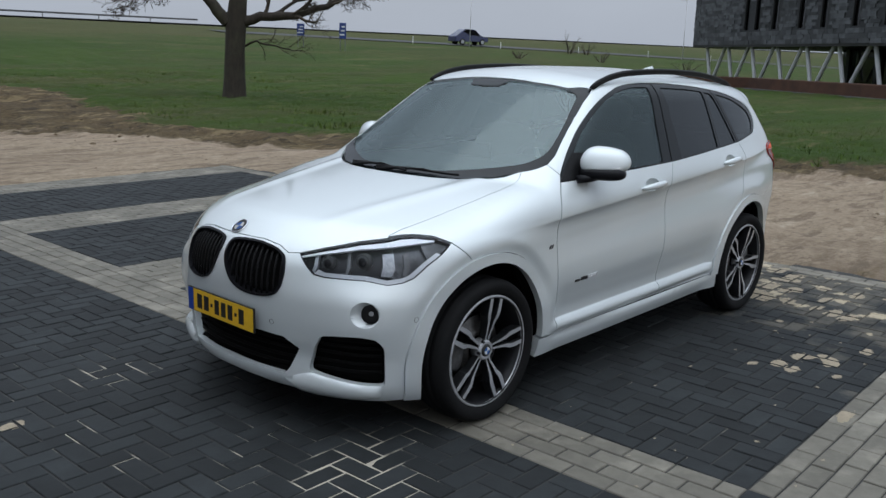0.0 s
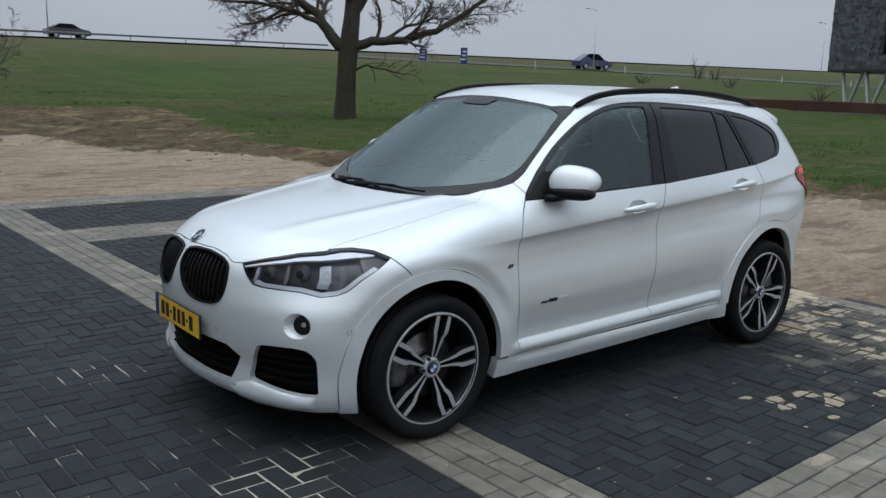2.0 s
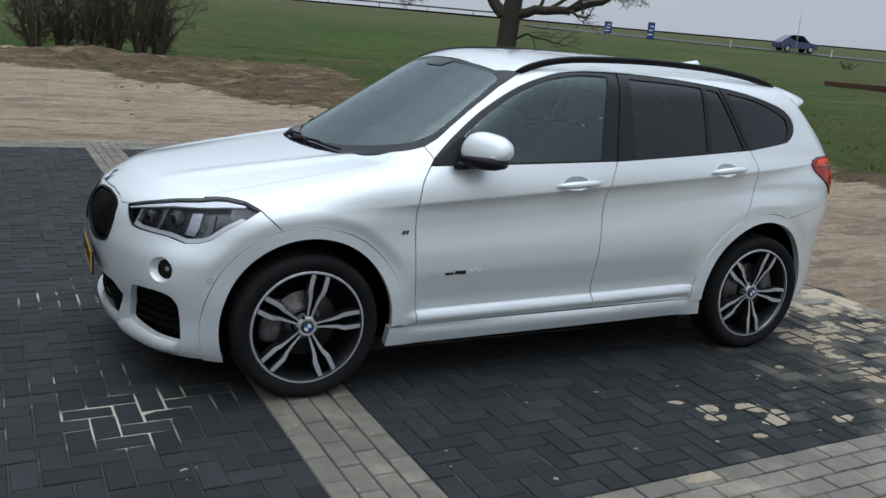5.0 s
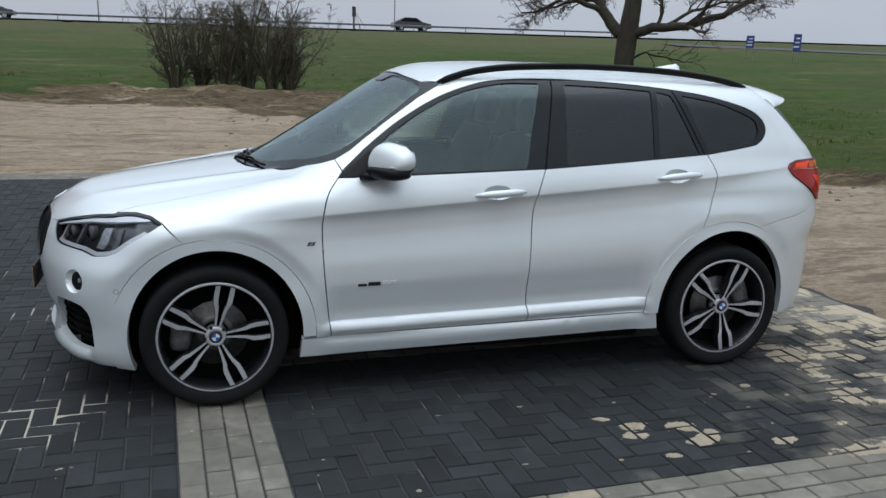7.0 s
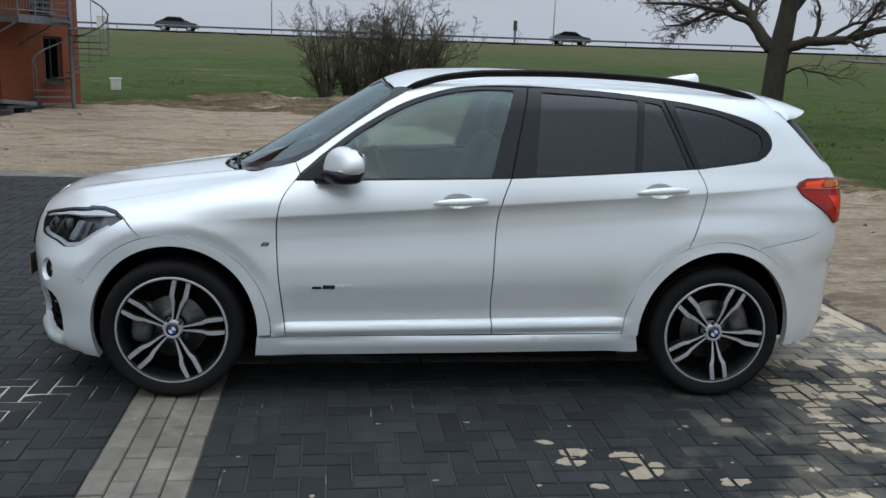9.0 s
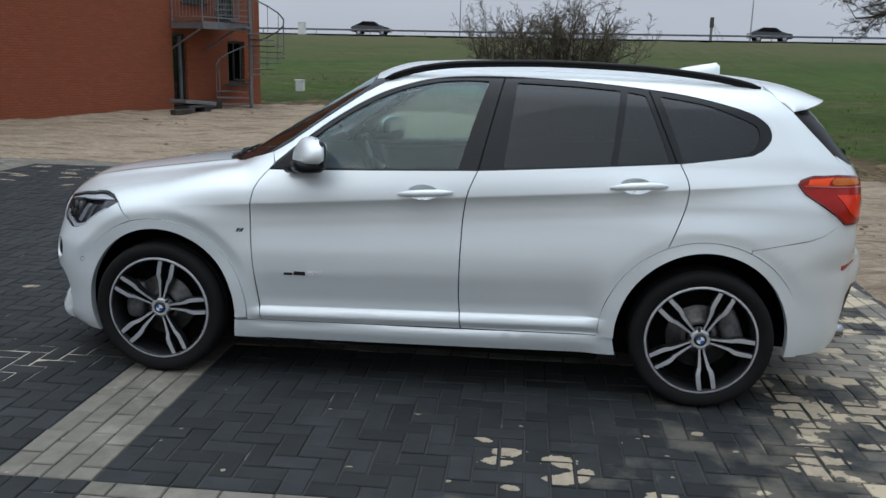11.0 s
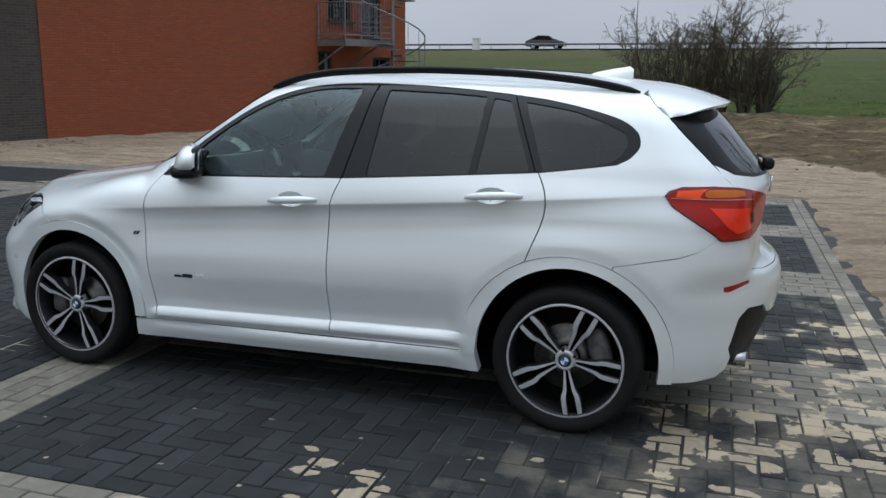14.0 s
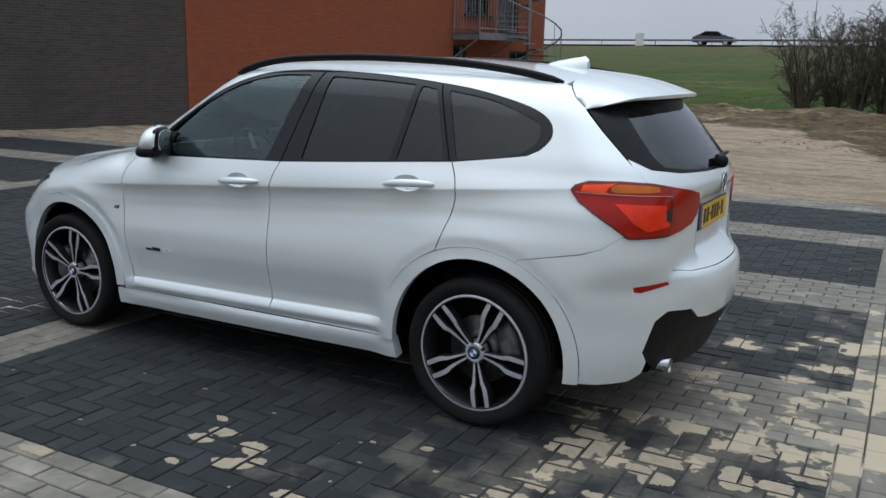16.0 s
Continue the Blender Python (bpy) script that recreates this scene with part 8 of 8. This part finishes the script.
SPOTS = [(1.68, -0.59, 0.040, 0.022), (1.78, -0.70, 0.070, 0.036), (1.75, -0.79, 0.080, 0.034), (2.01, -0.76, 0.075, 0.050), (2.04, -0.89, 0.115, 0.045), (2.37, -1.00, 0.070, 0.032), (3.06, -0.58, 0.115, 0.045),
         (3.03, -0.69, 0.110, 0.045), (2.62, -0.39, 0.022, 0.020), (3.08, -0.45, 0.050, 0.025), (2.67, -1.17, 0.140, 0.050), (3.14, 0.12, 0.100, 0.060), (3.14, -0.07, 0.100, 0.090), (3.16, -0.24, 0.090, 0.050),
         (3.24, 0.01, 0.100, 0.080), (3.48, 0.02, 0.090, 0.070), (3.84, 0.29, 0.050, 0.080), (3.63, 0.13, 0.050, 0.040), (4.03, 0.17, 0.080, 0.090), (3.93, 0.01, 0.060, 0.060), (3.79, -0.01, 0.060, 0.110),
         (3.54, -0.17, 0.080, 0.050), (3.14, -0.46, 0.070, 0.030), (3.23, 0.40, 0.080, 0.040), (3.11, -0.30, 0.035, 0.022), (1.27, -1.22, 0.090, 0.035), (1.81, -1.01, 0.035, 0.020), (1.37, -0.36, 0.020, 0.014), (-1.55, 1.42, 0.055, 0.030)]
rng_s = random.Random(21)
for _ in range(16):
    SPOTS.append((rng_s.uniform(3.3, 4.2), rng_s.uniform(-1.1, 0.3), rng_s.uniform(0.03, 0.09), rng_s.uniform(0.03, 0.06)))
for _ in range(22):
    SPOTS.append((rng_s.uniform(-6.0, -3.4), rng_s.uniform(5.6, 7.5), rng_s.uniform(0.05, 0.16), rng_s.uniform(0.03, 0.07)))
for _ in range(45):
    SPOTS.append((rng_s.uniform(-0.9, 3.2), rng_s.uniform(-1.8, -0.2), rng_s.uniform(0.005, 0.014), rng_s.uniform(0.004, 0.010)))
for k, (u, v, a, b) in enumerate(SPOTS):
    sand_patch(u, v, a, b, (k * 37) % 50 - 25, 100 + k)

spilled = sheet("spilled_sand", SPILL[0], SPILL[1], SAND)
spilled.matrix_world = PAVE
tagged(spilled, "thin pale patches of spilled jointing sand on the blocks", "sand", kind="stuff")
